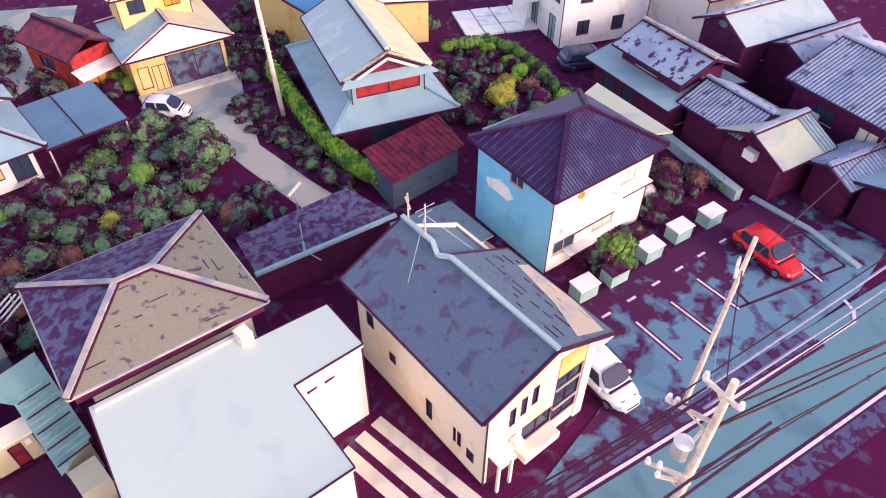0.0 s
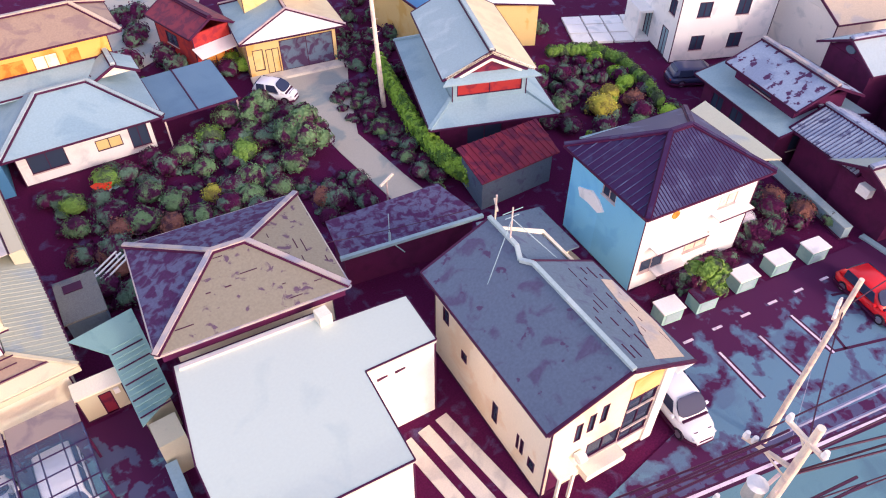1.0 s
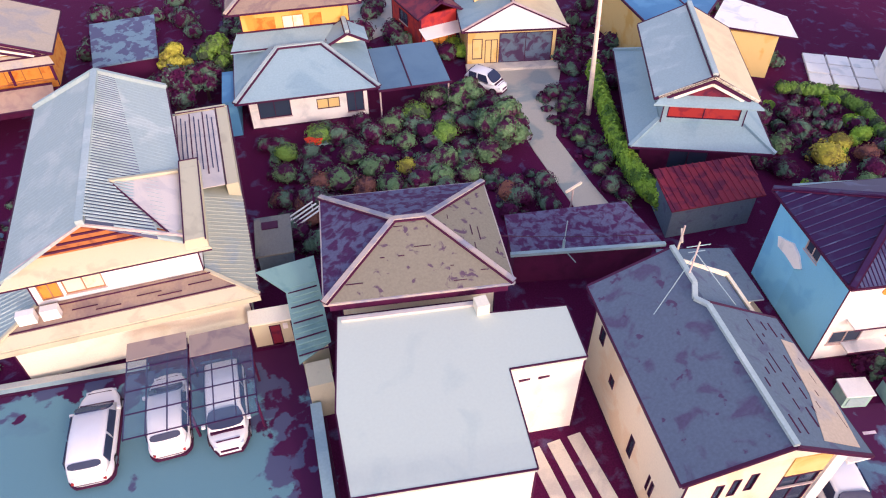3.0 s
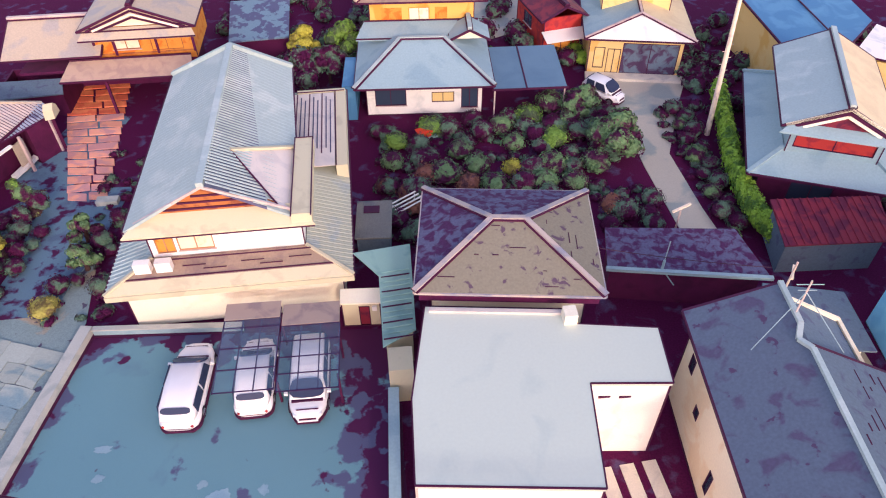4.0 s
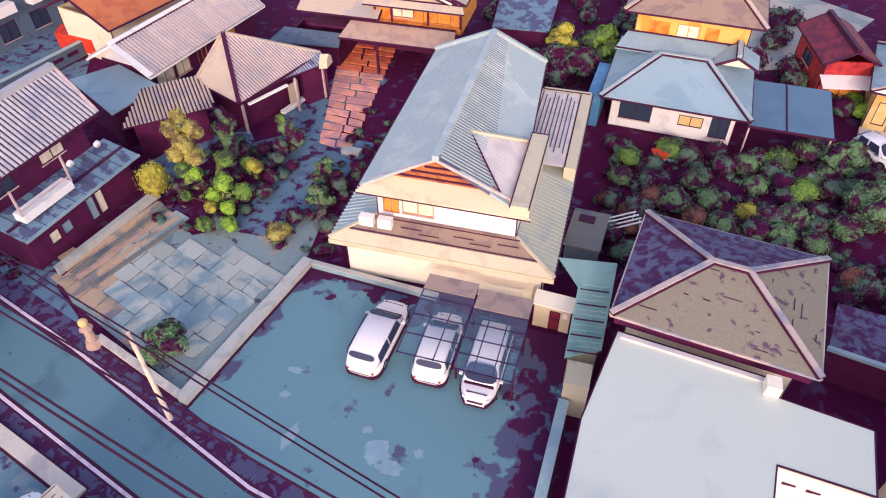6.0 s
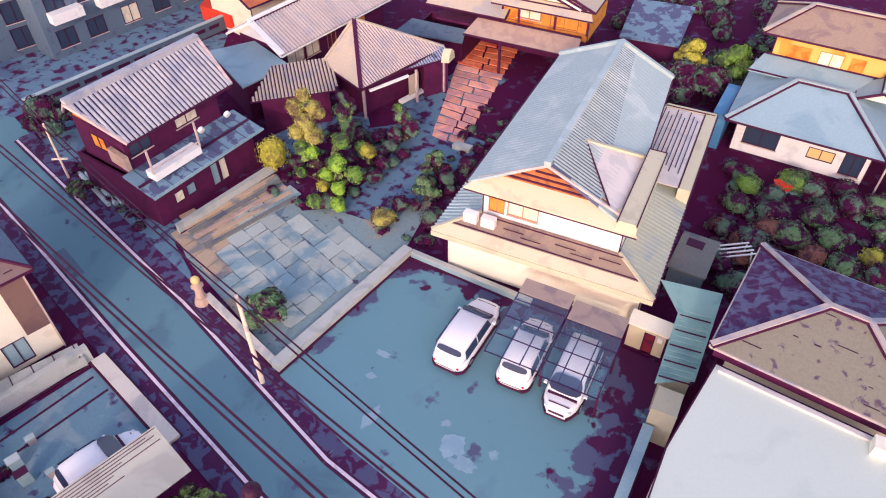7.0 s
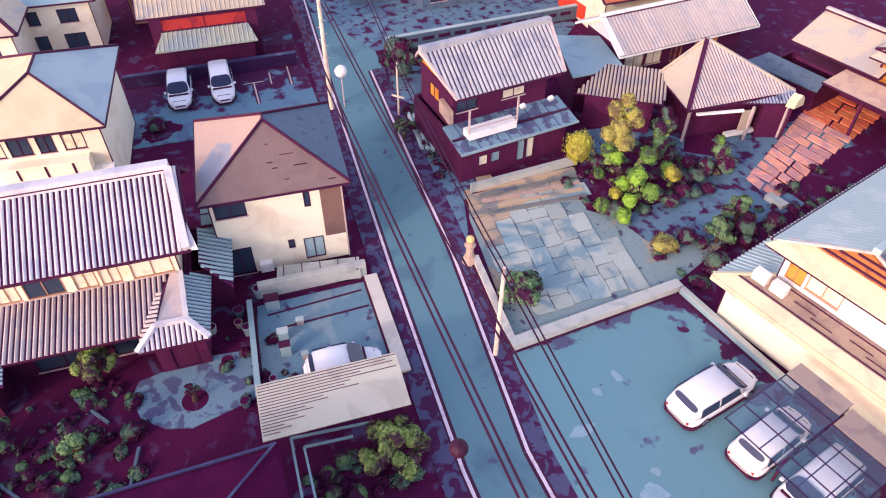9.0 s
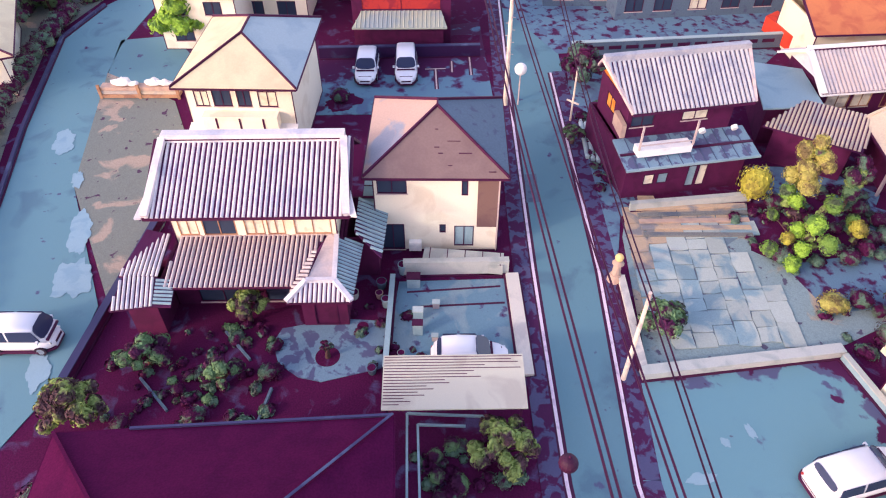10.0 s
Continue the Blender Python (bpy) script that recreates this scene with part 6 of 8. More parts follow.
cable((21.2, 5.2, 7.0), (21.6, 4.1, 0.2), 0.0, 0.05, CABLE_PALE, "pale stay wire beside a pole")
cable((20.9, 4.9, 8.7), (15.2, 2.45, 8.5), 0.3, 0.025, CABLE)
cable((20.9, 4.9, 8.9), (60, 4, 8.5), 0.8, 0.025, CABLE)
cable((5, 24, 5.0), (18, 22, 3.2), 0.3, 0.02, CABLE)
ob = thing("cable_joint", pose(-11.3, 6.0, 7.1), "dark round joint box on an overhead cable", "cable box")
bm = bmesh.new()
bmesh.ops.create_uvsphere(bm, u_segments=14, v_segments=10, radius=0.33)
part("box_body", bm, CABLE, ob)
part("hanger", bar(bmesh.new(), (0, 0, 0.1), (0, 0, 0.45), 0.05), TRIM_DARK, ob)

# ---- houses to the east ----
def east_house(cx, cy, ang, w, d, ze, zr, roof, wallm, label, axis="y", ops=(), ribs=(), gable=None):
    ob = thing("house", corner_m(cx, cy, ang), label, "house")
    walls(ob, -w / 2 + 0.6, w / 2 - 0.6, -d / 2 + 0.6, d / 2 - 0.6, 0, ze - 0.02, wallm, ops)
    gable_roof(ob, -w / 2, w / 2, -d / 2, d / 2, ze, zr, roof, axis, ribs=ribs, rib_mat=TILE_COOL, cap=TILE_COOL)
    if axis == "y":
        for s in (-1, 1):
            y = s * (d / 2 - 0.6)
            gable_end(ob, [(-w / 2 + 0.6, y, ze), (w / 2 - 0.6, y, ze), (0, y, zr - 0.25)], 0.14, (0, -s, 0), gable or wallm)
    else:
        for s in (-1, 1):
            x = s * (w / 2 - 0.6)
            gable_end(ob, [(x, -d / 2 + 0.6, ze), (x, d / 2 - 0.6, ze), (x, 0, zr - 0.25)], 0.14, (-s, 0, 0), gable or wallm)
    return ob


WD = [("S", 2.0, 0.8, 1.6, 1.2, "win"), ("W", 1.6, 0.8, 1.2, 1.2, "win"), ("W", 3.6, 0.8, 1.2, 1.2, "win")]
ob = east_house(42.4, 20.2, -14, 7.4, 8.6, 2.7, 3.5, TILE_BLUE, WOOD_DARK, "dark timber house with a blue-grey tile roof", "y", WD)
walls(ob, -2.0, 2.0, -3.3, 2.3, 3.0, 4.2, WOOD_DARK, [("W", 2.5, 3.3, 2.0, 0.7, "win")])
gable_roof(ob, -2.7, 2.7, -4.0, 2.8, 4.15, 5.3, MOSS_TILE, "y", cap=TRIM_GREY)
east_house(40.7, 13.9, -13, 5.0, 5.4, 2.95, 4.0, TROUGH, WOOD_DARK, "dark timber house with pale ribbed tiles", "y", WD[:1], [("W", 0.26, 0.105), ("E", 0.26, 0.105)])
ob = east_house(39.5, 10.6, -14, 4.9, 5.2, 2.95, 4.1, TILE_SAGE, WOOD_DARK, "dark house with a plain grey roof", "x", [], [], WOOD_DARK)
rib_rows(ob, [(1.2, -2.6, 2.97), (2.45, -2.6, 2.97), (2.45, 0, 4.12), (1.2, 0, 4.12)], 0.3, 0.08, TILE_BLUE)
part("air_conditioner", box(bmesh.new(), -2.3, -1.86, -0.5, 0.3, 2.2, 2.8), WHITE, ob, "white air-conditioner box")
ob = east_house(47.6, 6.5, -14, 9.8, 10.2, 4.45, 6.1, TROUGH, WOOD_DARK, "dark house with a wide ribbed grey tile roof", "y", [("W", 2.5, 2.6, 1.4, 1.0, "win"), ("W", 5.5, 2.6, 1.4, 1.0, "blind")], [("W", 0.26, 0.105), ("E", 0.26, 0.105)])
part("air_conditioner", box(bmesh.new(), -4.9, -4.35, 2.2, 3.0, 2.4, 3.0), WHITE, ob, "white air-conditioner box")
east_house(40.6, 6.2, -18, 4.6, 3.6, 2.6, 3.3, TROUGH, WOOD_DARK, "low dark wing with blue-grey ribbed tiles", "x", [], [("S", 0.3, 0.122), ("N", 0.3, 0.122)])
ob = east_house(50.2, 17.2, -18, 9.0, 5.2, 4.9, 6.2, TILE_PALE, WOOD_DARK, "large dark-gabled house with a blue-grey roof", "x", [("S", 3, 3, 1.4, 1.0, "win")])
part("gable_vent", bar(bmesh.new(), (-4.0, 0.2, 5.3), (-3.88, 0.2, 5.3), 0.8, 0.5, sides=12), SLATE, ob, "oval grey gable vent")
east_house(50.6, 13.2, -16, 7.2, 4.6, 4.2, 5.2, TILE_COOL, WOOD_DARK, "house wing with a pale grey roof", "x", [])
east_house(41.0, 2.6, -16, 6.0, 4.6, 2.8, 3.6, TILE_BLUE, WOOD_DARK, "low dark house with a blue-grey roof", "x", [])
east_house(54.5, 24.0, -20, 7.0, 8.0, 5.0, 6.6, TILE_TAN, WHITE, "far white house with a tan roof", "x", [("S", 2, 2.6, 1.2, 1.0, "win")])
fence("garden_wall", [(38.2, 17.0), (36.0, 10.4)], 0.8, 0.5, TILE_BLUE, "blue-grey block wall beside a parking yard", "wall", TILE)
ob = thing("apartment_house", corner_m(48.8, 31.8, -25), "white three-storey apartment house with small windows", "house")
walls(ob, -4.0, 4.0, -3.5, 3.5, 0, 8.2, WHITE, [("W", 5.4, 0.1, 1.1, 2.2, "shutter"), ("W", 5.8, 3.6, 1.0, 1.2, "win"), ("W", 2.2, 0.1, 1.1, 2.2, "shutter"), ("W", 2.2, 3.6, 1.0, 1.2, "win"), ("W", 4.0, 6.2, 1.2, 1.1, "win")] + [("S", u, z, 1.1, 1.2, "win") for u in (2.0, 5.2) for z in (1.0, 3.7, 6.2)])
part("roof", box(bmesh.new(), -4.2, 4.2, -3.7, 3.7, 8.2, 8.5), WHITE_ROOF, ob)
part("porch", box(bmesh.new(), -5.2, -4.02, 0.6, 3.3, 2.4, 2.6), WHITE, ob)
part("porch_wall", box(bmesh.new(), -5.2, -5.0, 0.6, 3.3, 0, 2.4), WHITE, ob)
car(pose(43.2, 27.3, 0.02, 0, 0, 60), 4.5, 1.8, 1.45, CAR_NAVY, "dark navy car beside a white apartment house", "hatch")
ob = thing("terrace", pose(43.9, 37.4, 0, 0, 0, -30), "terrace of large white stone slabs", "paving")
for i in range(4):
    for j in range(3):
        part("stone", box(bmesh.new(), -3.4 + i * 1.75, -1.8 + i * 1.75, -2.4 + j * 1.65, -0.9 + j * 1.65, 0, 0.18 + 0.03 * ((i + j) % 2)), WHITE, ob)
for x, y, r, mt in ((33.8, 28.0, 1.15, LEAF_YELLOW), (35.9, 29.2, 0.8, LEAF_YELLOW), (37.4, 24.8, 0.8, LEAF_BRIGHT), (36.0, 26.2, 0.9, LEAF_DARK), (32.4, 26.2, 0.9, LEAF_DARK), (34.6, 25.0, 0.8, LEAF), (31.8, 30.0, 0.9, LEAF), (34.2, 31.2, 0.9, LEAF_DARK), (36.8, 27.6, 0.8, LEAF_RUST), (30.6, 27.6, 0.8, LEAF_DARK), (33.2, 24.2, 0.8, LEAF_DARK), (38.2, 29.7, 0.7, LEAF_BRIGHT), (35.0, 33.4, 0.9, LEAF_DARK), (32.6, 33.6, 0.9, LEAF_DARK)):
    bush(x, y, r, mt, "garden shrub between the houses", group="garden shrubs")

# ---- south-west: brown, ribbed-tile and beige houses ----
ob = thing("house", corner_m(-32.4, 8.0, 72), "cream house with a brown slate pyramid roof", "house")
walls(ob, -3.4, 3.4, -3.35, 3.4, 0, 5.55, CREAM2, [("S", 1.0, 4.2, 1.6, 0.9, "win"), ("S", 4.9, 4.1, 0.35, 1.0, "win"), ("S", 3.7, 1.4, 0.35, 0.6, "win"), ("S", 0.9, 0.1, 1.3, 1.9, "win"), ("S", 4.9, 0.4, 1.1, 1.5, "shutter"), ("E", 3, 3.6, 1.3, 1.0, "win"), ("W", 3, 3.6, 1.3, 1.0, "win")])
part("recess_panel", box(bmesh.new(), 2.2, 3.3, -3.44, -3.352, 1.9, 5.3), PANEL_BROWN, ob, "brown recessed balcony panel")
part("downpipe", box(bmesh.new(), 3.3, 3.38, -3.45, -3.36, 0.1, 5.5), TRIM_PALE, ob)
part("air_conditioner", box(bmesh.new(), -1.6, -0.9, -3.75, -3.4, 0.3, 0.9), WHITE, ob, "white air-conditioner box")
# W slope in a sunlit tone, E in a shaded one: light put into colours
F = hip_roof(ob, -3.85, 3.8, -3.8, 4.0, 5.6, (0.0, 0.1, 7.5), (0.0, 0.7, 7.5), TILE_BROWN, cap=TRIM_DARK, capw=0.1, bed=False, mats={"E": SLATE, "W": SUNLIT_SLATE})
slate_joints(ob, F["S"], 12, 3, 0.35)
fence("garden_wall", [(-27.9, 4.6), (-26.3, 10.2)], 1.0, 0.3, CONCRETE, "low concrete block wall before a cream house", "wall", CONCRETE)
fence("garden_wall", [(-26.0, 10.3), (-19.4, 8.5)], 0.25, 0.7, CONCRETE_W, "pale concrete kerb beside the lane", "wall")
ob = thing("house", corner_m(-32.9, -1.75, 73.5), "traditional house with silver ribbed clay tiles", "house")
walls(ob, -4.2, 4.2, -3.3, 1.9, 2.9, 5.2, CREAM, [("S", 0.8, 3.45, 1.0, 1.5, "blind"), ("S", 2.4, 3.45, 1.7, 1.5, "win"), ("S", 4.2, 3.45, 1.0, 1.5, "blind"), ("S", 5.3, 3.45, 0.9, 1.5, "blind"), ("S", 7.2, 3.45, 1.9, 1.5, "blind")], frame_mat=WOOD)
gable_roof(ob, -5.1, 5.1, -4.15, 2.2, 5.35, 7.2, TROUGH, "x", rx=-0.05, cap=None, ribs=[("S", 0.265, 0.082), ("N", 0.265, 0.082)], rib_mat=TILE_PINK)
lines(ob, [((-4.7, -0.05, 7.2), (4.7, -0.05, 7.2))], 0.5, 0.46, TILE_PINK, "ridge_cap", "pale layered ridge of clay tiles", 0.16)
lines(ob, [((-4.7, -0.31, 7.3), (4.7, -0.31, 7.3))], 0.03, 0.06, TRIM_DARK, "ridge_joint")
for s in (-1, 1):
    gable_end(ob, [(s * 4.2, -3.3, 5.2), (s * 4.2, 1.9, 5.2), (s * 4.2, -0.05, 6.9)], 0.14, (-s, 0, 0), CREAM)
    lines(ob, [((s * 4.95, -4.2, 5.45), (s * 4.65, -0.2, 7.3))], 0.36, 0.26, TILE_PINK, "ridge_cap", "", 0.05)
walls(ob, -4.4, 4.4, -5.0, 1.95, 0, 2.85, WOOD_DARK, [("S", 2.5, 0.2, 2.6, 1.9, "win"), ("S", 6.0, 0.2, 2.6, 1.9, "win")])
LF = [(-4.3, -6.4, 2.75), (2.2, -6.4, 2.75), (3.6, -3.3, 3.35), (-3.9, -3.3, 3.35)]
plates(ob, [LF], 0.14, TROUGH, "roof", "lower ribbed tile roof")
rib_rows(ob, LF, 0.25, 0.085, TILE_WARM)
PF = [(2.0, -7.3, 2.55), (5.2, -7.3, 2.55), (4.3, -6.3, 3.0), (2.9, -6.3, 3.0)]
PE = [(5.2, -7.3, 2.55), (5.5, -3.4, 2.75), (4.2, -3.5, 3.42), (4.3, -6.3, 3.0)]
PW = [(2.2, -6.4, 2.78), (2.0, -7.3, 2.55), (2.9, -6.3, 3.0), (3.7, -3.3, 3.4)]
# rib colours carry light: warm on the sunny slope, blue on the shaded one
for q, rm in ((PF, TILE_PINK), (PE, TILE_BLUE), (PW, TILE_WARM)):
    plates(ob, [q], 0.12, TROUGH, "roof", "small porch roof of ribbed tile")
    rib_rows(ob, q, 0.23, 0.08, rm)
plates(ob, [[(2.9, -6.3, 3.0), (4.3, -6.3, 3.0), (4.2, -3.5, 3.42), (3.7, -3.3, 3.4)]], 0.12, TILE_WARM, "roof", "top of the porch roof")
lines(ob, [(PF[0], PF[3]), (PF[1], PF[2]), (PF[3], PF[2]), (PF[2], PE[2])], 0.24, 0.2, TILE_PINK, "ridge_cap", "", 0.1)
lines(ob, [(PF[0], PF[1]), (LF[0], LF[1])], 0.08, 0.12, TRIM_DARK, "gutter", "", -0.06)
ER = [(6.5, -4.4, 2.7), (6.7, -0.6, 2.7), (5.1, -0.4, 3.5), (5.1, -3.2, 3.5)]
plates(ob, [ER], 0.12, TROUGH, "roof", "small blue-grey side roof")
rib_rows(ob, ER, 0.3, 0.1, TILE_BLUE)
walls(ob, 4.42, 6.2, -3.0, 0.6, 0, 2.75, WOOD_DARK, [])
for q, rm, r in (([(-6.5, -7.7, 2.55), (-4.45, -7.4, 2.55), (-4.6, -5.85, 2.95), (-6.3, -5.8, 2.95)], TILE_PINK, 0.075), ([(-3.6, -7.4, 2.5), (-3.7, -5.9, 2.75), (-4.6, -5.85, 2.95), (-4.45, -7.4, 2.55)], TILE_BLUE, 0.075), ([(-6.5, -5.78, 3.0), (-4.6, -5.83, 3.0), (-4.4, -3.3, 3.5), (-5.6, -3.2, 3.8)], TILE_PINK, 0.075)):
    plates(ob, [q], 0.12, TROUGH, "roof", "side porch roof of ribbed tile")
    rib_rows(ob, q, 0.22, r, rm)
for s in (-1, 1):
    plates(ob, [[(s * 5.1, -4.15, 5.4), (s * 5.45, -4.25, 5.46), (s * 5.1, -2.9, 6.0)]], 0.12, TILE_PINK, "roof_flare", "flared corner of the eave")
SR = [(5.2, -0.3, 2.7), (6.7, -0.3, 2.6), (6.7, 3.4, 2.6), (5.2, 3.4, 2.7)]
plates(ob, [SR], 0.1, TILE_BLUE, "side_roof", "flat blue-grey sheet roof")
lines(ob, [((5.2, y, 2.71), (6.7, y, 2.61)) for y in (0.6, 1.6, 2.6)], 0.06, 0.05, TRIM_DARK, "roof_seam")
walls(ob, 5.3, 6.5, 0.7, 3.2, 0, 2.55, WOOD_DARK, [])
walls(ob, 2.5, 4.8, -6.6, -5.05, 0, 2.7, WOOD_DARK, [("S", 1.2, 0.1, 1.2, 2.0, "door")])
walls(ob, -6.0, -4.5, -7.0, -4.0, 0, 2.45, WOOD_DARK, [])
ob = thing("house", corner_m(-45.7, -0.9, 71), "cream house with a pale beige pyramid roof", "house")
walls(ob, -3.4, 3.4, -4.2, 4.2, 0, 5.55, CREAM2, [("S", 1.0, 3.9, 0.9, 1.1, "blind"), ("S", 2.3, 3.9, 1.2, 1.2, "win"), ("S", 3.7, 3.9, 0.9, 1.2, "win"), ("S", 5.2, 3.9, 1.2, 1.1, "blind"), ("S", 2.5, 0.6, 2.0, 1.4, "win"), ("S", 5.2, 0.6, 1.6, 1.4, "win")])
# grey E slope is the beige roof's shaded side, painted in
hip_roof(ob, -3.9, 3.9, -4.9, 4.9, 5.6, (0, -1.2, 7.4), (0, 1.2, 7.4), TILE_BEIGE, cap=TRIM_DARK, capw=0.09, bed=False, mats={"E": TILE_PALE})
part("balcony", box(bmesh.new(), -2.4, 2.4, -5.0, -4.22, 2.7, 3.6), CREAM2, ob, "cream balcony front")
for u in (-1.5, 0.0, 1.5):
    part("balcony_slot", box(bmesh.new(), u - 0.06, u + 0.06, -5.03, -5.002, 2.75, 3.5), TRIM_DARK, ob)
part("pent_roof", slab(bmesh.new(), [(-3.5, -5.0, 2.5), (3.5, -5.0, 2.5), (3.5, -4.21, 2.68), (-3.5, -4.21, 2.68)], 0.08), WHITE, ob, "thin white canopy below the balcony")

ob = thing("carport", corner_m(-18.6, 4.5, 73.5), "carport with a beige corrugated roof", "carport")
CP = [(-3.15, -1.35, 2.3), (3.15, -1.35, 2.3), (3.15, 1.4, 2.5), (-3.15, 1.4, 2.5)]
part("roof", slab(bmesh.new(), CP, 0.06), mat("beige_sheet", rgb(216, 210, 190), 0.7, rgb(204, 196, 178), 0.5, 0.04, 0.55, 0.04), ob, "beige corrugated sheet")
for k, x1 in enumerate((3.1, 2.6, 2.9, 1.4, 3.0, 0.9, 0.6, 1.2, -0.4, -0.2, -1.2, -0.9, -1.6, -1.3, -2.2, -1.9, -2.4)):
    y = 1.3 - 0.15 * k
    part("roof_seam", bar(bmesh.new(), (-3.1, y, 2.405 + y * 0.073), (x1, y, 2.405 + y * 0.073), 0.028, 0.02), WOOD_DARK, ob)
for x in (-2.9, 2.9):
    for y in (-1.2, 1.2):
        part("post", box(bmesh.new(), x - 0.05, x + 0.05, y - 0.05, y + 0.05, 0, 2.2), TRIM_DARK, ob)
car(pose(-21.0, 6.1, 0.05, 0, 0, 163.5), 3.8, 1.65, 1.5, CAR_WHITE, "white car half under a beige carport", "hatch")
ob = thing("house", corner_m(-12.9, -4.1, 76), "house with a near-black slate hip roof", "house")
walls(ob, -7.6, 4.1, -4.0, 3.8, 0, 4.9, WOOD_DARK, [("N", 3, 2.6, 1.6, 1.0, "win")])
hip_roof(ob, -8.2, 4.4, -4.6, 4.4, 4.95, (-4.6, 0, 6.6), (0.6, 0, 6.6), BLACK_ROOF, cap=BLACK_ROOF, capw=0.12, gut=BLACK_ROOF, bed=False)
lines(ob, [((4.4, 4.4, 4.95), (0.6, 0, 6.6)), ((4.4, 4.4, 4.9), (-5.4, 4.4, 4.9))], 0.1, 0.1, NAVY, "flashing", "thin blue-grey flashing", 0.12)
# garden before the ribbed-tile house
tree(-27.0, -3.9, 2.6, 1.1, LEAF_OLIVE, "small olive-green garden tree before a tiled house", 31, 12, 1500, 0.1, tight=0.72)
tree(-25.7, -8.9, 2.0, 1.4, LEAF, "green garden tree in a dark garden", 32, 9, 1100, 0.1, tight=0.8)
tree(-23.3, -5.5, 1.8, 1.1, LEAF, "green garden tree in a dark garden", 33, 8, 900, 0.1, tight=0.8)
tree(-23.1, -12.0, 2.8, 1.7, LEAF_OLIVE, "leafy green tree beside a wall", 34, 18, 2400, 0.12, tight=0.62)
tree(-15.7, 5.8, 2.2, 1.75, LEAF_OLIVE, "leafy olive-green tree beside the lane", 35, 24, 2400, 0.13, tight=0.5)
rng = random.Random(9)
for i in range(7):
    x, y = rng.uniform(-27, -19.5), rng.uniform(-10.5, -2.8)
    bush(x, y, 0.8 * rng.uniform(0.4, 0.8), LEAF_DARK, "dark low garden shrub", group="dark shrubs")
for i in range(8):
    bush(-18.5 + rng.uniform(-1, 1.5), -12 + rng.uniform(-2, 1), rng.uniform(0.7, 1.1), LEAF_DARK if i % 2 else LEAF, "hedge shrub beside a wall", group="dark shrubs")
sheet("pavement", [(-26.0, -2.4), (-25.8, 0.5), (-24.8, 3), (-22.0, 2.3), (-22.1, -1.1), (-22.7, -2.1), (-23.8, -2.9), (-25.2, -3.0)], 0.03, 0.04, TERRACE, "pale concrete garden terrace")
solo("pavement", taper(bmesh.new(), (-23.5, -0.5, 0.031), (-23.5, -0.5, 0.036), 0.62, 0.6, 28), SOIL, "dark round planting hole in a garden terrace", "", "", "structure")
solo("pavement", taper(bmesh.new(), (-24.9, 1.6, 0.031), (-24.9, 1.6, 0.036), 0.3, 0.28, 20), SOIL, "dark round planting hole in a garden terrace", "", "", "structure")
tree(-23.5, -0.5, 1.3, 0.45, LEAF_DARK, "small bare-limbed tree in a round planting hole", 77, 5, 240, 0.08, tight=0.7)
fence("garden_wall", [(-39.4, -7.2), (-30.1, -11.0), (-25.2, -13.0)], 0.5, 0.35, WOOD_DARK, "dark wall between a garden and a side road", "wall", NAVY)
car(pose(-28.9, -14.9, 0.05, 0, 0, 163), 3.6, 1.6, 1.75, CAR_WHITE, "white minivan parked on a side road", "kei")
for i in range(22):
    k = i / 21
    x, y = -30 - 38 * k, -19.9 + 0.6 * k + 3.6 * max(0, k - 0.55) / 0.45 * k
    bush(x, y, 1.0, LEAF_DARK, "dark clipped hedge shrub beside a side road", group="side road hedge")
fence("garden_wall", [(-30, -18.9), (-42.1, -17.95), (-50, -17.5), (-63.8, -16.0), (-69.5, -12.8)], 0.3, 0.25, NAVY, "low dark kerb wall along a side road", "wall")
ob = thing("house", corner_m(-60.5, -22.6, 6), "cream-roofed house beyond a dark hedge", "house")
walls(ob, -6.0, 6.0, -3.6, 3.6, 0, 3.5, CREAM2, [("E", 3, 1.2, 1.6, 1.2, "win")])
hip_roof(ob, -7, 7, -4.6, 4.6, 3.6, (-3, 0, 5.2), (3, 0, 5.2), TILE_BEIGE, cap=TRIM_DARK, capw=0.1, bed=False)
ob = thing("timber_barrier", pose(-52.1, -9.4, 0, 0, 0, 72), "low weathered timber barrier beside a side road", "barrier")
for k, (z, d) in enumerate(((0.08, 0.9), (0.36, 0.8), (0.64, 0.72))):
    part("board", box(bmesh.new(), -2.9, 2.9, -d / 2, d / 2, z, z + 0.26), (WOOD, TILE_TAN, TRIM_TAN)[k], ob)
for x in (-2.95, 0.0, 2.9):
    part("post", box(bmesh.new(), x - 0.1, x + 0.1, -0.52, -0.36, 0, 1.15), WOOD, ob)
tree(-59.0, -6.0, 4.2, 2.2, LEAF_BRIGHT, "round green tree beyond a side road", 36, 10, 1800, 0.2)
tree(-70, -17.5, 3.6, 2.4, LEAF_DARK, "dark green trees beside a road", 37, 10, 1800, 0.2)
tree(-67, -20.5, 3.2, 2.2, LEAF_DARK, "dark green trees beside a road", 38, 10, 1800, 0.2)
for x, y, a in ((-50.3, 7.6, 73), (-49.6, 10.6, 75)):
    car(pose(x, y, 0.05, 0, 0, a), 4.5 if y < 9 else 5.0, 1.75, 1.5, CAR_WHITE, "white car parked in a yard beside the lane", "hatch" if y < 9 else "wagon", "cars in the far yard")
ob = thing("house", corner_m(-56.3, 12.2, 73), "far house with a pale tile roof and red band", "house")
walls(ob, -4.0, 4.0, -2.6, 2.6, 0, 4.4, WOOD_DARK, [("S", 4, 3.15, 6.4, 0.95, "red")])
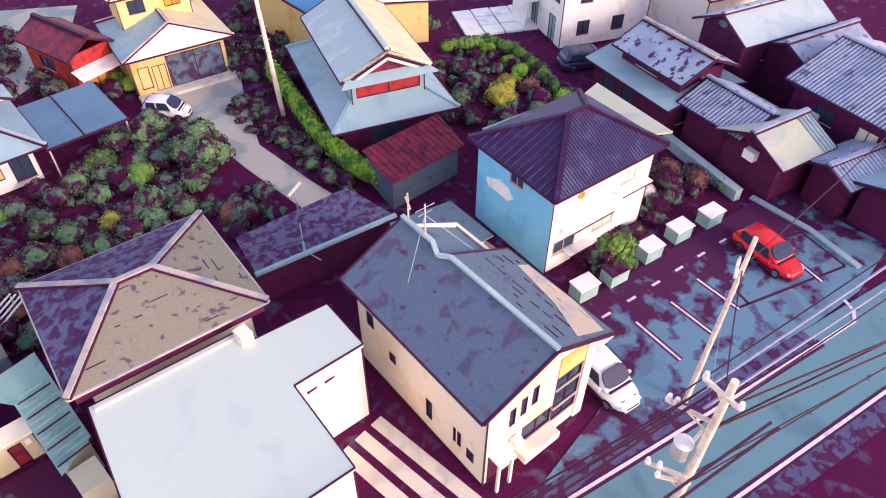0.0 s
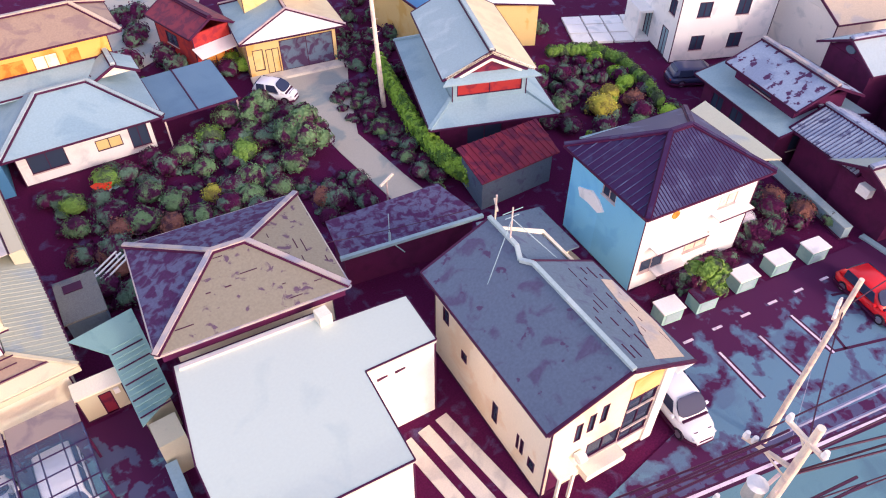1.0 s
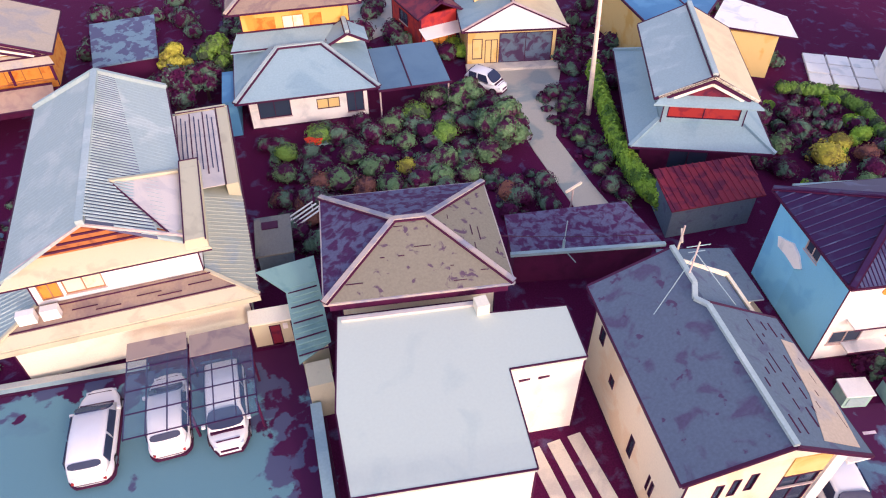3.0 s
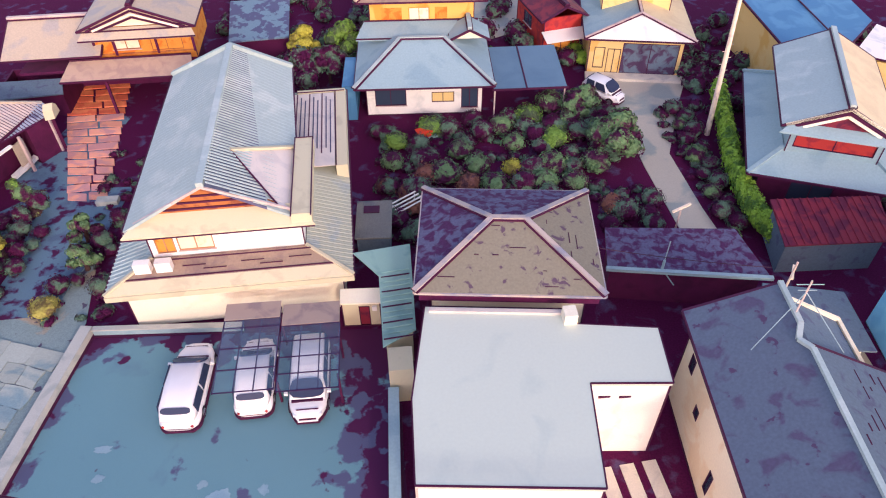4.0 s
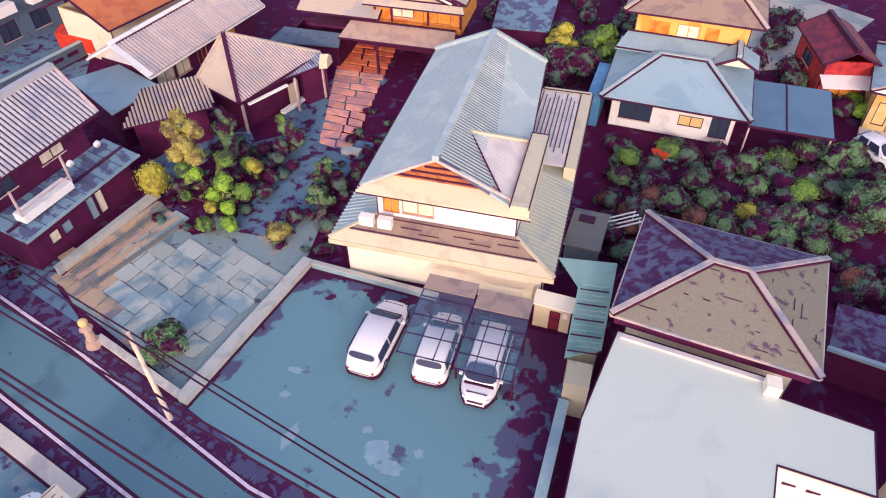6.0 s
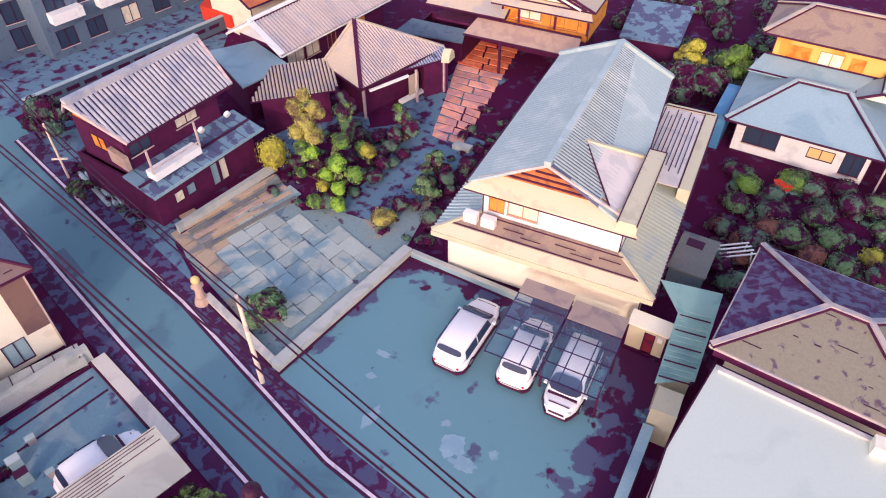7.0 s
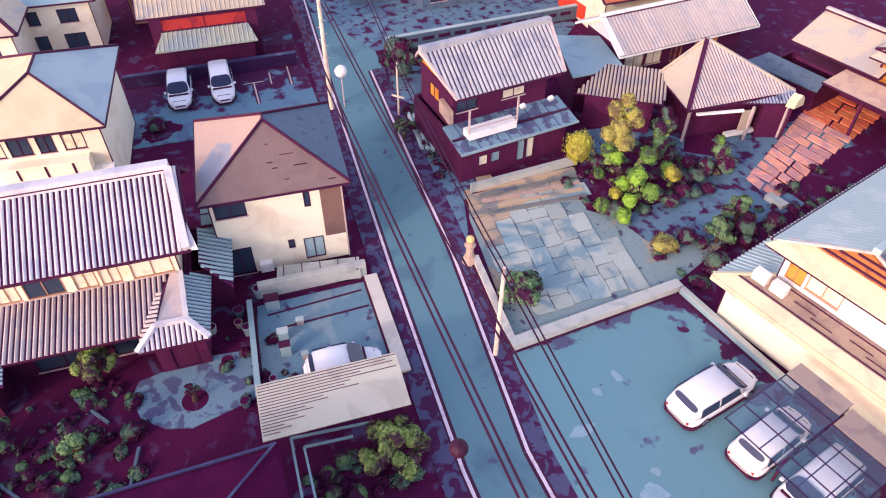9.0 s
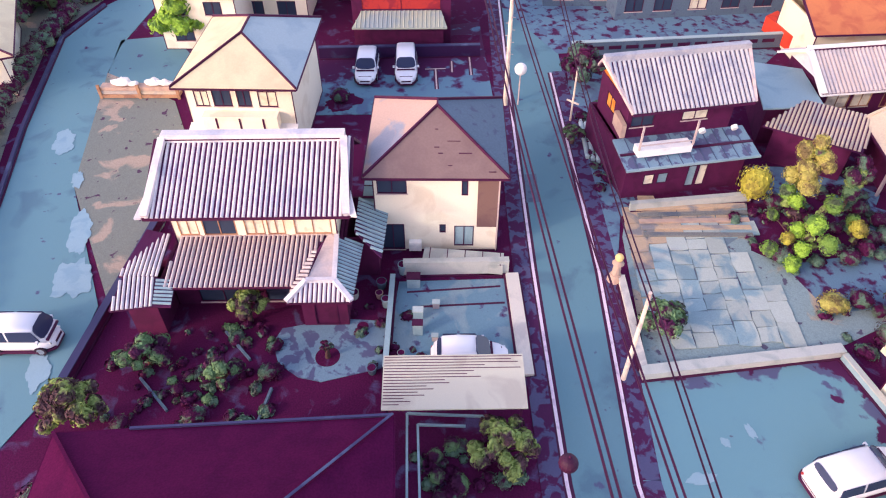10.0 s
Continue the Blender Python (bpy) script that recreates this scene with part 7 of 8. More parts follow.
plates(ob, [[(-3.9, -4.4, 2.45), (3.7, -4.4, 2.45), (3.2, -2.5, 3.1), (-3.2, -2.5, 3.1)]], 0.12, TILE_SAGE, "pent_roof", "pale tile pent roof")
rib_rows(ob, [(-3.9, -4.4, 2.45), (3.7, -4.4, 2.45), (3.2, -2.5, 3.1), (-3.2, -2.5, 3.1)], 0.35, 0.05, TILE_SAGE)
walls(ob, -3.4, 3.4, -3.6, -2.7, 0, 2.4, WOOD_DARK, [])
gable_roof(ob, -4.8, 4.8, -2.75, 3.4, 4.4, 6.0, TILE_TAN, "x", ribs=[("S", 0.35, 0.05)])
for cx, cy, rf, wm, lb in ((-64, 2.5, TILE_BLUE, CREAM2, "far cream house with a grey roof"), (-61, -3.5, TILE_TAN, CREAM2, "far cream house with a tan roof"), (-66, 12, TILE_BROWN, WOOD, "far house with a brown roof")):
    ob = thing("house", corner_m(cx, cy, 72), lb, "house")
    walls(ob, -3.2, 3.2, -3, 3, 0, 4.8, wm, [("S", 1.8, 3.0, 1.4, 1.1, "win"), ("S", 4.6, 3.0, 1.4, 1.1, "win"), ("S", 1.8, 0.8, 1.6, 1.3, "win"), ("S", 4.6, 0.8, 1.6, 1.3, "win")])
    hip_roof(ob, -3.8, 3.8, -3.6, 3.6, 4.8, (-1, 0, 6.4), (1, 0, 6.4), rf, cap=TRIM_DARK, capw=0.14)

# ---- north-west: dark tiled house, stone garden ----
ob = thing("house", corner_m(-33.7, 23.6, 83), "dark timber house with ribbed grey tile roof", "house")
walls(ob, -3.5, 3.4, -2.0, 2.6, 2.6, 5.3, WOOD_DARK, [("S", 1.0, 3.9, 1.5, 1.0, "win"), ("S", 4.4, 4.0, 1.7, 1.0, "blind"), ("W", 2.0, 3.6, 1.4, 1.0, "orange")])
RS_, RN_ = [(-3.6, -2.85, 5.4), (4.1, -2.85, 5.4), (4.6, 0.1, 7.45), (-4.7, 0.1, 7.45)], [(4.1, 3.1, 5.4), (-3.6, 3.1, 5.4), (-4.7, 0.1, 7.45), (4.6, 0.1, 7.45)]
for q in (RS_, RN_):
    plates(ob, [q], 0.14, TROUGH, "roof", "ribbed grey tile slope")
    rib_rows(ob, q, 0.3, 0.112, TILE_GREY)
    lines(ob, [(q[0], q[1])], 0.14, 0.14, TRIM_DARK, "gutter", "", -0.08)
    lines(ob, [(q[1], q[2]), (q[3], q[0])], 0.2, 0.18, TRIM_PALE, "verge_board", "", 0.02)
lines(ob, [(RS_[3], RS_[2])], 0.42, 0.36, TILE_GREY, "ridge_cap", "", 0.12)
for s in (-1, 1):
    gable_end(ob, [(s * 3.45, -2.0, 5.3), (s * 3.45, 2.6, 5.3), (s * 3.45, 0.1, 7.1)], 0.14, (-s, 0, 0), ORANGE if s < 0 else WOOD_DARK)
walls(ob, -3.9, 3.9, -4.0, 3.0, 0, 2.7, WOOD_DARK, [("S", 1.6, 0.9, 0.7, 0.8, "blind"), ("S", 2.5, 0.9, 0.7, 0.8, "shutter"), ("S", 4.4, 0.4, 0.6, 1.6, "shutter"), ("S", 5.1, 0.4, 0.6, 1.6, "blind")])
LF = [(-4.2, -4.6, 2.65), (4.4, -4.6, 2.65), (4.4, -2.0, 3.15), (-4.2, -2.0, 3.15)]
plates(ob, [LF], 0.12, TERRACE, "roof", "blue-grey lower pent roof")
lines(ob, [((-4.2 + k * 0.72, -4.6, 2.67), (-4.2 + k * 0.72, -2.05, 3.16)) for k in range(1, 12)], 0.04, 0.04, FRAME_BLUE, "roof_seam")
lines(ob, [(LF[0], LF[1])], 0.16, 0.12, TILE_BLUE, "gutter", "", -0.02)
lines(ob, [((-4.2, -3.4, 2.95), (4.4, -3.4, 2.95))], 0.2, 0.05, TRIM_DARK, "roof_seam")
part("balcony", box(bmesh.new(), -3.3, 0.1, -3.9, -3.1, 3.0, 3.5), WHITE, ob, "white balcony parapet")
lines(ob, [((-3.3, -3.9, 3.85), (0.1, -3.9, 3.85))], 0.06, 0.06, TRIM_PALE, "rail")
for s in (-3.3, 0.1):
    part("post", box(bmesh.new(), s - 0.05, s + 0.05, -3.9, -3.8, 3.5, 5.2), TRIM_PALE, ob)
for x in (0.9, 3.0):
    part("dish", bar(bmesh.new(), (x, -3.3, 3.9), (x, -3.1, 4.0), 0.4, 0.4, sides=14), WHITE, ob, "white round dish")
part("gable_board", slab(bmesh.new(), [(-3.9, -2.3, 4.3), (-3.6, -2.3, 4.3), (-3.6, -0.9, 4.5), (-3.9, -0.9, 4.5)], 0.9), TRIM_TAN, ob, "pale timber panel on the gable end")
ob = thing("shed", pose(0, 0, 0), "garage with a flat blue sheet roof", "shed")
part("roof", slab(bmesh.new(), [(-38.2, 33.4, 3.0), (-32.6, 30.4, 3.0), (-31.6, 34.4, 3.0), (-36.2, 36.2, 3.0)], 0.12), TILE_BLUE, ob, "flat blue sheet roof")
part("wall", slab(bmesh.new(), [(-37.8, 33.5, 2.88), (-32.8, 30.9, 2.88), (-32.0, 34.1, 2.88), (-36.1, 35.8, 2.88)], 2.88), WOOD_DARK, ob)
ob = thing("shed", pose(0, 0, 0), "low shed with pale ribbed tiles", "shed")
SF = [(-31.4, 29.6, 2.6), (-27.0, 33.6, 2.6), (-29.2, 36.4, 3.2), (-32.4, 33.4, 3.2)]
part("roof", slab(bmesh.new(), SF, 0.12), TROUGH, ob)
rib_rows(ob, SF, 0.25, 0.085, TILE_TAN)
part("wall", slab(bmesh.new(), [(-31.0, 30.2, 2.4), (-27.6, 33.4, 2.4), (-29.2, 35.6, 2.4), (-31.9, 33.2, 2.4)], 2.4), WOOD_DARK, ob)
ob = thing("house", corner_m(-34.6, 41.0, 80), "long house with pale ribbed tiles and amber windows", "house")
walls(ob, -5.0, 6.4, -2.2, 2.4, 0, 3.2, WOOD_DARK, [("S", 1.3, 1.5, 1.7, 1.2, "blind"), ("S", 3.1, 1.5, 1.4, 1.2, "blind"), ("S", 5.2, 1.3, 1.0, 1.5, "wine"), ("S", 8.0, 1.5, 2.2, 1.2, "orange")], frame_mat=WOOD)
gable_roof(ob, -5.7, 7.2, -3.0, 3.1, 3.2, 4.9, TROUGH, "x", cap=WHITE, gut=WHITE, ribs=[("S", 0.3, 0.122), ("N", 0.3, 0.122)], rib_mat=TILE_WARM)
lines(ob, [((-5.6, -3.05, 3.2), (-5.6, 0.05, 4.9))], 0.5, 0.14, WHITE, "verge_board", "broad white verge board", 0.1)
for s in (-1, 1):
    x = -5.0 if s < 0 else 6.4
    gable_end(ob, [(x, -2.2, 3.2), (x, 2.4, 3.2), (x, 0.1, 4.6)], 0.14, (-s, 0, 0), WHITE)
ob = thing("house", corner_m(-41.7, 44.6, 76), "house with an orange tiled roof", "house")
walls(ob, -3.8, 3.8, -3.0, 3.0, 0, 3.8, CREAM, [("S", 2, 1.2, 1.6, 1.2, "win")])
gable_roof(ob, -4.6, 4.6, -4.0, 4.0, 3.8, 5.6, ORANGE_ROOF, "x", cap=TRIM_DARK)
solo("sign_board", slab(bmesh.new(), [(-47.1, 41.8, 1.3), (-42.6, 40.9, 1.7), (-43.1, 42.4, 1.7), (-47.7, 43.4, 1.3)], 1.3), FLAME, "scarlet sheet-covered stack beside a house", "stack")
ob = thing("house", pose(0, 0, 0), "small garden house with a pyramid roof of tan and ribbed tile", "house")
AP, P0, P1, P2, P3 = (-28.3, 38.25, 5.5), (-25.2, 33.85, 3.0), (-22.9, 41.8, 3.0), (-27.6, 42.6, 3.0), (-29.6, 35.7, 3.0)
plates(ob, [[P3, P0, AP]], 0.12, TILE_TAN, "roof", "plain tan slope")
plates(ob, [[P0, P1, AP]], 0.12, TROUGH, "roof", "slope of ribbed grey tile")
plates(ob, [[P1, P2, AP], [P2, P3, AP]], 0.12, TILE_GREY, "roof")
rib_rows(ob, [P0, P1, AP], 0.23, 0.08, TILE_WARM)
lines(ob, [(P0, AP)], 0.3, 0.14, TRIM_DARK, "ridge_cap", "dark hip tiles", 0.06)
lines(ob, [(P1, AP), (P3, AP)], 0.22, 0.14, TILE_TAN, "ridge_cap", "", 0.06)
lines(ob, [(P3, P0), (P0, P1)], 0.14, 0.14, TRIM_DARK, "gutter", "", -0.08)
W0 = [(-25.9, 35.2), (-24.0, 41.2), (-27.4, 41.8), (-28.9, 36.3)]
part("wall", slab(bmesh.new(), [(x, y, 2.86) for x, y in W0[::-1]], 2.86), WOOD_DARK, ob, "dark timber wall")
WF = [(-24.7, 37.0, 2.75), (-22.1, 41.0, 2.7), (-22.9, 41.9, 3.05), (-25.2, 37.9, 3.05)]
plates(ob, [WF], 0.1, TROUGH, "roof", "lower veranda roof of ribbed tile")
rib_rows(ob, WF, 0.23, 0.08, TILE_COOL)
part("end_panel", loft(bmesh.new(), [[(-22.35 + dx, 40.25 + 0.35 * dx + u, z) for u, z in ((0, 2.6), (0.15, 3.2), (0.5, 3.5), (0.85, 3.2), (1.0, 2.6))] for dx in (0.0, 0.55)]), IVORY, ob, "rounded white gable end")
part("wall", slab(bmesh.new(), [(-23.2, 39.2, 2.6), (-22.1, 40.9, 2.6), (-23.0, 41.4, 2.6), (-24.0, 39.8, 2.6)], 2.6), WOOD_DARK, ob)
part("veranda_edge", bar(bmesh.new(), (-24.2, 37.3, 0.4), (-22.9, 41.6, 0.4), 0.4, 0.2), WHITE, ob, "white veranda edge board")
part("eave_board", bar(bmesh.new(), (-25.0, 34.6, 2.55), (-23.6, 37.6, 2.55), 0.2, 0.14), WHITE, ob, "pale eave board")
for x, y in ((-25.6, 34.7), (-23.4, 38.4), (-22.3, 40.6)):
    part("post", box(bmesh.new(), x - 0.08, x + 0.08, y - 0.08, y + 0.08, 0, 2.66), TRIM_PALE, ob)
part("door_leaf", slab(bmesh.new(), [(-23.92, 38.2, 2.1), (-23.62, 39.1, 2.1), (-23.7, 39.14, 2.1), (-24.0, 38.24, 2.1)], 2.0), TILE_TAN, ob, "tan door")
ob = thing("house", corner_m(-20.2, 49.6, 1.5), "house with amber timber upper storey and tan roofs", "house")
# dark wall colour stands for the pent's shadow, the orange pane for warm light
walls(ob, -5.8, 5.6, -0.4, 3.6, 0, 2.98, WOOD_DARK, [("S", 9.4, 0.3, 2.2, 1.8, "orange"), ("S", 6.4, 0.3, 1.6, 1.6, "wine")])
for x in (0.4, 6.2):
    part("post", box(bmesh.new(), x - 0.09, x + 0.09, -4.8, -4.62, 0, 2.84), WOOD_DARK, ob)
part("upper_floor", box(bmesh.new(), -5.7, 6.4, -3.4, -0.42, 2.8, 2.99), WOOD_DARK, ob)
plates(ob, [[(-2.6, -4.95, 2.9), (6.4, -4.95, 2.9), (6.2, -3.1, 3.5), (-2.2, -3.1, 3.5)]], 0.12, TRIM_TAN, "pent_roof", "tan lower pent roof")
lines(ob, [((-2.6, -4.95, 2.86), (6.4, -4.95, 2.86)), ((-2.2, -3.06, 3.56), (6.2, -3.06, 3.56))], 0.1, 0.12, TRIM_DARK, "gutter")
plates(ob, [[(-8.6, -5.0, 1.9), (-2.8, -4.6, 1.9), (-3.0, -3.5, 2.5), (-7.8, -3.5, 2.5)]], 0.1, SLATE, "pent_roof", "blue-grey lean-to roof")
walls(ob, -7.6, -3.0, -4.3, -0.42, 0, 1.85, WOOD_DARK, [])
walls(ob, -0.4, 6.5, -2.5, 2.6, 3.0, 5.5, ORANGE, [("S", 2.2, 3.9, 1.9, 1.0, "blind"), ("S", 5.0, 3.7, 2.2, 1.4, "orange")], frame_mat=GABLE_WOOD)
gable_roof(ob, -0.9, 7.0, -3.3, 3.4, 5.75, 7.35, TILE_TAN, "y", cap=TRIM_DARK)
gable_end(ob, [(-0.3, -2.9, 5.8), (6.4, -2.9, 5.8), (3.05, -2.9, 7.15)], 0.14, (0, 1, 0), CREAM)
plates(ob, [[(-0.9, -3.7, 5.2), (7.0, -3.7, 5.2), (6.6, -2.92, 5.75), (-0.5, -2.92, 5.75)]], 0.1, TILE_TAN, "pent_roof", "tan pent below the gable")
lines(ob, [((-0.9, -3.72, 5.18), (7.0, -3.72, 5.18)), ((-0.9, -3.2, 5.62), (7.0, -3.2, 5.62))], 0.06, 0.09, TRIM_DARK, "gutter")
for k, w in ((0.45, TRIM_DARK), (0.75, CREAM2), (1.05, TRIM_DARK)):
    lines(ob, [((-0.9 + k * 1.4, -3.32, 5.72), (3.05, -3.32, 7.35 - k * 0.75)), ((7.0 - k * 1.4, -3.32, 5.72), (3.05, -3.32, 7.35 - k * 0.75))], 0.06, 0.14, w, "barge_board")
for x in (-0.35, 1.0, 3.9, 6.45):
    part("timber_post", box(bmesh.new(), x - 0.08, x + 0.08, -2.6, -2.504, 3.5, 5.4), WOOD_DARK, ob)
for z in (3.55, 5.0):
    part("timber_rail", box(bmesh.new(), -0.4, 6.5, -2.56, -2.504, z, z + 0.1), GABLE_WOOD, ob)
gable_roof(ob, -6.6, 0.2, -3.4, 3.6, 4.0, 5.4, TILE_TAN, "x", cap=TRIM_PALE)
# red paving slabs
ob = thing("paved_walk", pose(0, 0, 0), "walk of reddish paving slabs", "paving")
rng = random.Random(17)
for j in range(-1, 15):
    y, x, span = 35.8 + j * 0.92, -20.6 - j * 0.27, 2.6 + 0.15 * j
    cut = rng.uniform(0.38, 0.62)
    for a, b in ((0.0, cut - 0.02), (cut + 0.02, 1.0)):
        lift, skew = 0.08 + rng.uniform(0, 0.03), rng.uniform(-0.1, 0.1)
        pts = [(x + a * span, y + skew), (x + b * span, y - skew), (x + b * span - 0.2, y + 0.72 - skew), (x + a * span - 0.2, y + 0.72 + skew)]
        part("slab", slab(bmesh.new(), [(u, v, lift) for u, v in pts], lift), RED_TILE if j < 10 else LIT_PAVING, ob)
solo("stone_bench", box(bmesh.new(), -18.4, -17.1, 34.2, 34.8, 0, 0.35), CONCRETE, "low pale stone block at the end of a red walk", "block")
# flagstones in the garden
ob = thing("stone_garden", pose(0, 0, 0), "garden laid with irregular grey and tan flagstones", "paving")
sheet("bed", [(-18.7, 16.2), (-27.8, 19.6), (-26.4, 24.9), (-24.9, 24.3), (-24.5, 23.1), (-17.6, 22.4)], 0.045, 0.05, BED_JOINT, "grey joints between the stones", ob)
rng = random.Random(3)
o0, ux, uy = Vector((-18.6, 14.9)), Vector((-0.93, 0.34)), Vector((0.25, 0.97))
for j in range(9):
    run = 0.2 + rng.random() * 0.5
    while run < 11.2:
        w = rng.uniform(0.9, 1.7)
        c = o0 + ux * (run + w / 2) + uy * (0.6 + j * 1.12)
        run += w
        if c.y > 25.4 or (c.y > 23.4 and c.x > -24.6) or c.x > -17.2 + (c.y - 14) * 0.15 or (j == 0 and c.x > -20.4):
            continue
        pts = []
        for sx, sy in ((-1, -1), (0.1, -1.04), (1, -1), (1.03, 0.1), (1, 1), (-0.1, 1.03), (-1, 1)):
            p = c + ux * (-sx * (w / 2 - 0.03) + rng.uniform(-0.05, 0.05)) + uy * (sy * 0.53 + rng.uniform(-0.05, 0.05))
            pts.append((p.x, p.y, 0.09 + rng.uniform(0, 0.012)))
        part("flagstone", slab(bmesh.new(), pts[::-1], 0.07), PAVER_TAN if (c.x < -26.6 or c.x + c.y < -6.5) else PAVER, ob)
for j in range(5):
    a = Vector((-29.2 + 0.35 * j * 0.2, 19.9)) + uy * 0.1
    p, q = (-28.9 + j * 0.55, 19.6 - j * 0.18), (-27.2 + j * 0.62, 26.2 - j * 0.3)
    solo("stone_kerb", bar(bmesh.new(), (p[0], p[1], 0.1), (q[0], q[1], 0.1), 0.3, 0.2), (PAVER_TAN, GRAVEL, TRIM_TAN)[j % 3], "long stone kerb edging a garden bed", "kerb", "stone kerbs")
fence("garden_wall", [(-29.0, 19.2), (-27.6, 26.8)], 0.6, 0.25, CONCRETE, "low concrete wall before a dark house", "wall", CONCRETE)
bush(-27.75, 26.95, 1.0, LEAF_YELLOW, "egg-shaped yellow-green clipped tree", squash=1.45)
cloud_pine(-25.5, 28.2, [(-25.9, 28.6, 5.2, 0.5, LEAF_GOLD), (-26.2, 28.0, 4.6, 0.6, LEAF_GOLD), (-25.3, 28.6, 4.5, 0.6, LEAF_GOLD), (-25.5, 27.9, 3.8, 0.75, LEAF_GOLD), (-24.9, 28.6, 4.2, 0.45, LEAF_GOLD), (-25.0, 27.9, 3.0, 0.7, LEAF_GOLD), (-26.0, 27.5, 3.1, 0.55, LEAF_GOLD)], "golden cloud-pruned pine in a garden", 520)
cloud_pine(-23.4, 26.6, [(-25.8, 27.5, 2.0, 0.55, LEAF_MID), (-24.9, 27.4, 2.0, 0.5, LEAF_BRIGHT), (-23.8, 29.0, 2.2, 0.6, LEAF_MID), (-22.6, 26.8, 2.3, 0.62, LEAF_BRIGHT), (-21.7, 27.2, 1.5, 0.6, LEAF_MID), (-23.3, 26.5, 1.4, 0.5, LEAF_BRIGHT), (-22.1, 26.0, 1.1, 0.5, LEAF_BRIGHT), (-23.0, 25.7, 1.2, 0.4, LEAF_YELLOW), (-21.6, 25.1, 0.7, 0.5, LEAF_BRIGHT), (-23.1, 24.8, 0.6, 0.5, LEAF_MID), (-25.2, 26.4, 1.0, 0.4, LEAF_MID)], "bright green cloud-pruned pine in a garden", 540)
cloud_pine(-22.2, 29.9, [(-22.2, 29.7, 1.5, 0.55, LEAF_YELLOW), (-23.1, 30.2, 1.2, 0.45, LEAF_MID), (-21.3, 29.8, 0.8, 0.5, LEAF_DARK)], "small yellow-green cloud-pruned pine", 560)
cloud_pine(-25.1, 31.6, [(-25.4, 31.9, 3.4, 0.5, LEAF_DARK), (-25.1, 31.2, 2.8, 0.6, LEAF), (-25.0, 32.1, 2.8, 0.5, LEAF_DARK), (-24.8, 31.2, 1.8, 0.6, LEAF)], "dark green cloud-pruned tree behind a pine", 580)
cloud_pine(-21.9, 33.6, [(-22.0, 33.8, 1.8, 0.6, LEAF), (-22.4, 34.0, 2.2, 0.4, LEAF_MID), (-21.3, 33.7, 1.2, 0.7, LEAF_DARK), (-22.1, 32.9, 0.9, 0.6, LEAF_DARK)], "green cloud-pruned tree beside a stone path", 600)
bush(-18.6, 25.4, 0.75, LEAF_GOLD, "round gold-green clipped shrub")
tree(-18.0, 31.0, 2.0, 1.0, LEAF, "small green tree in a garden", 56, 6, 900, 0.13)
tree(-17.4, 28.6, 1.6, 0.9, LEAF, "small green tree in a garden", 57, 6, 900, 0.13)
tree(-20.2, 16.4, 1.5, 1.3, LEAF, "leafy green shrub beside a wall", 58, 8, 1400, 0.13)
rng = random.Random(6)
for i in range(34):
    x, y = rng.uniform(-27, -15.8), rng.uniform(24.6, 33.5)
    if abs(x + 20.0 - (y - 25) * 0.15) > 1.3:
        bush(x, y, rng.uniform(0.4, 0.75), LEAF_DARK, "dark low garden shrub", group="dark shrubs")
tree(-6.2, 49.2, 4.4, 1.3, LEAF_YELLOW, "yellow-green rounded tree top behind a roof", 61, 7, 1300, 0.15)
tree(-3.2, 50.6, 3.8, 1.6, LEAF_MID, "bright green tree between the houses", 62, 9, 1800, 0.16)
tree(-4.4, 47.8, 3.2, 1.7, LEAF_DARK, "dark green tree behind a roof", 66, 9, 1500, 0.15)
tree(-6.6, 46.9, 3.4, 2.1, LEAF_DARK, "dark green tree behind a roof", 63, 8, 1400, 0.15)
ob = thing("shed", corner_m(-9.5, 53.0, 5), "outbuilding with a blue-grey sheet roof", "shed")
part("roof", slab(bmesh.new(), [(-2.6, -3, 2.8), (1.9, -3, 2.8), (2.2, 3, 3.4), (-2.6, 3, 3.4)], 0.12), TERRACE, ob)
part("wall", box(bmesh.new(), -2.4, 1.8, -2.6, 2.8, 0, 2.68), WOOD_DARK, ob)
# far row beyond the dark house
ob = thing("apartment_house", corner_m(-54.0, 39.0, 78), "grey two-storey terrace with balconies", "house")
walls(ob, -8, 8, -3, 3, 0, 6.2, SLATE, [("S", u, z, 1.6, 1.5, "win" if (u < 5 or u > 10) else "blind") for u in (1.6, 4.2, 7.4, 10.4, 13.4) for z in (0.7, 3.7)])
part("roof", box(bmesh.new(), -8.4, 8.4, -3.4, 3.4, 6.2, 6.5), TILE_BLUE, ob)
for u in (-6, -2, 2, 6):
    part("balcony", box(bmesh.new(), u - 1.3, u + 1.3, -3.9, -3.02, 3.0, 3.8), WHITE, ob, "white balcony front")
bal = fence("balustrade", [(-47.8, 24.0), (-44.0, 41.5)], 1.25, 0.3, SLATE, "long pale balustrade with slots behind the houses", "wall", TILE)
for i in range(12):
    k = 0.04 + i * 0.08
    p = Vector((3.8 * k + 0.17, 17.5 * k - 0.04, 0.75))
    part("slot", bar(bmesh.new(), p - Vector((0.11, 0.5, 0)), p + Vector((0.11, 0.5, 0)), 0.03, 0.3), TRIM_DARK, bal)
ob = thing("apartment_house", corner_m(-59.0, 30.0, 72), "cream three-storey house with round lamps", "house")
walls(ob, -3.6, 3.6, -3, 3, 0, 4.6, SLATE, [("S", u, z, 1.8, 1.7, "win") for u in (1.8, 5.2) for z in (0.6, 2.7)])
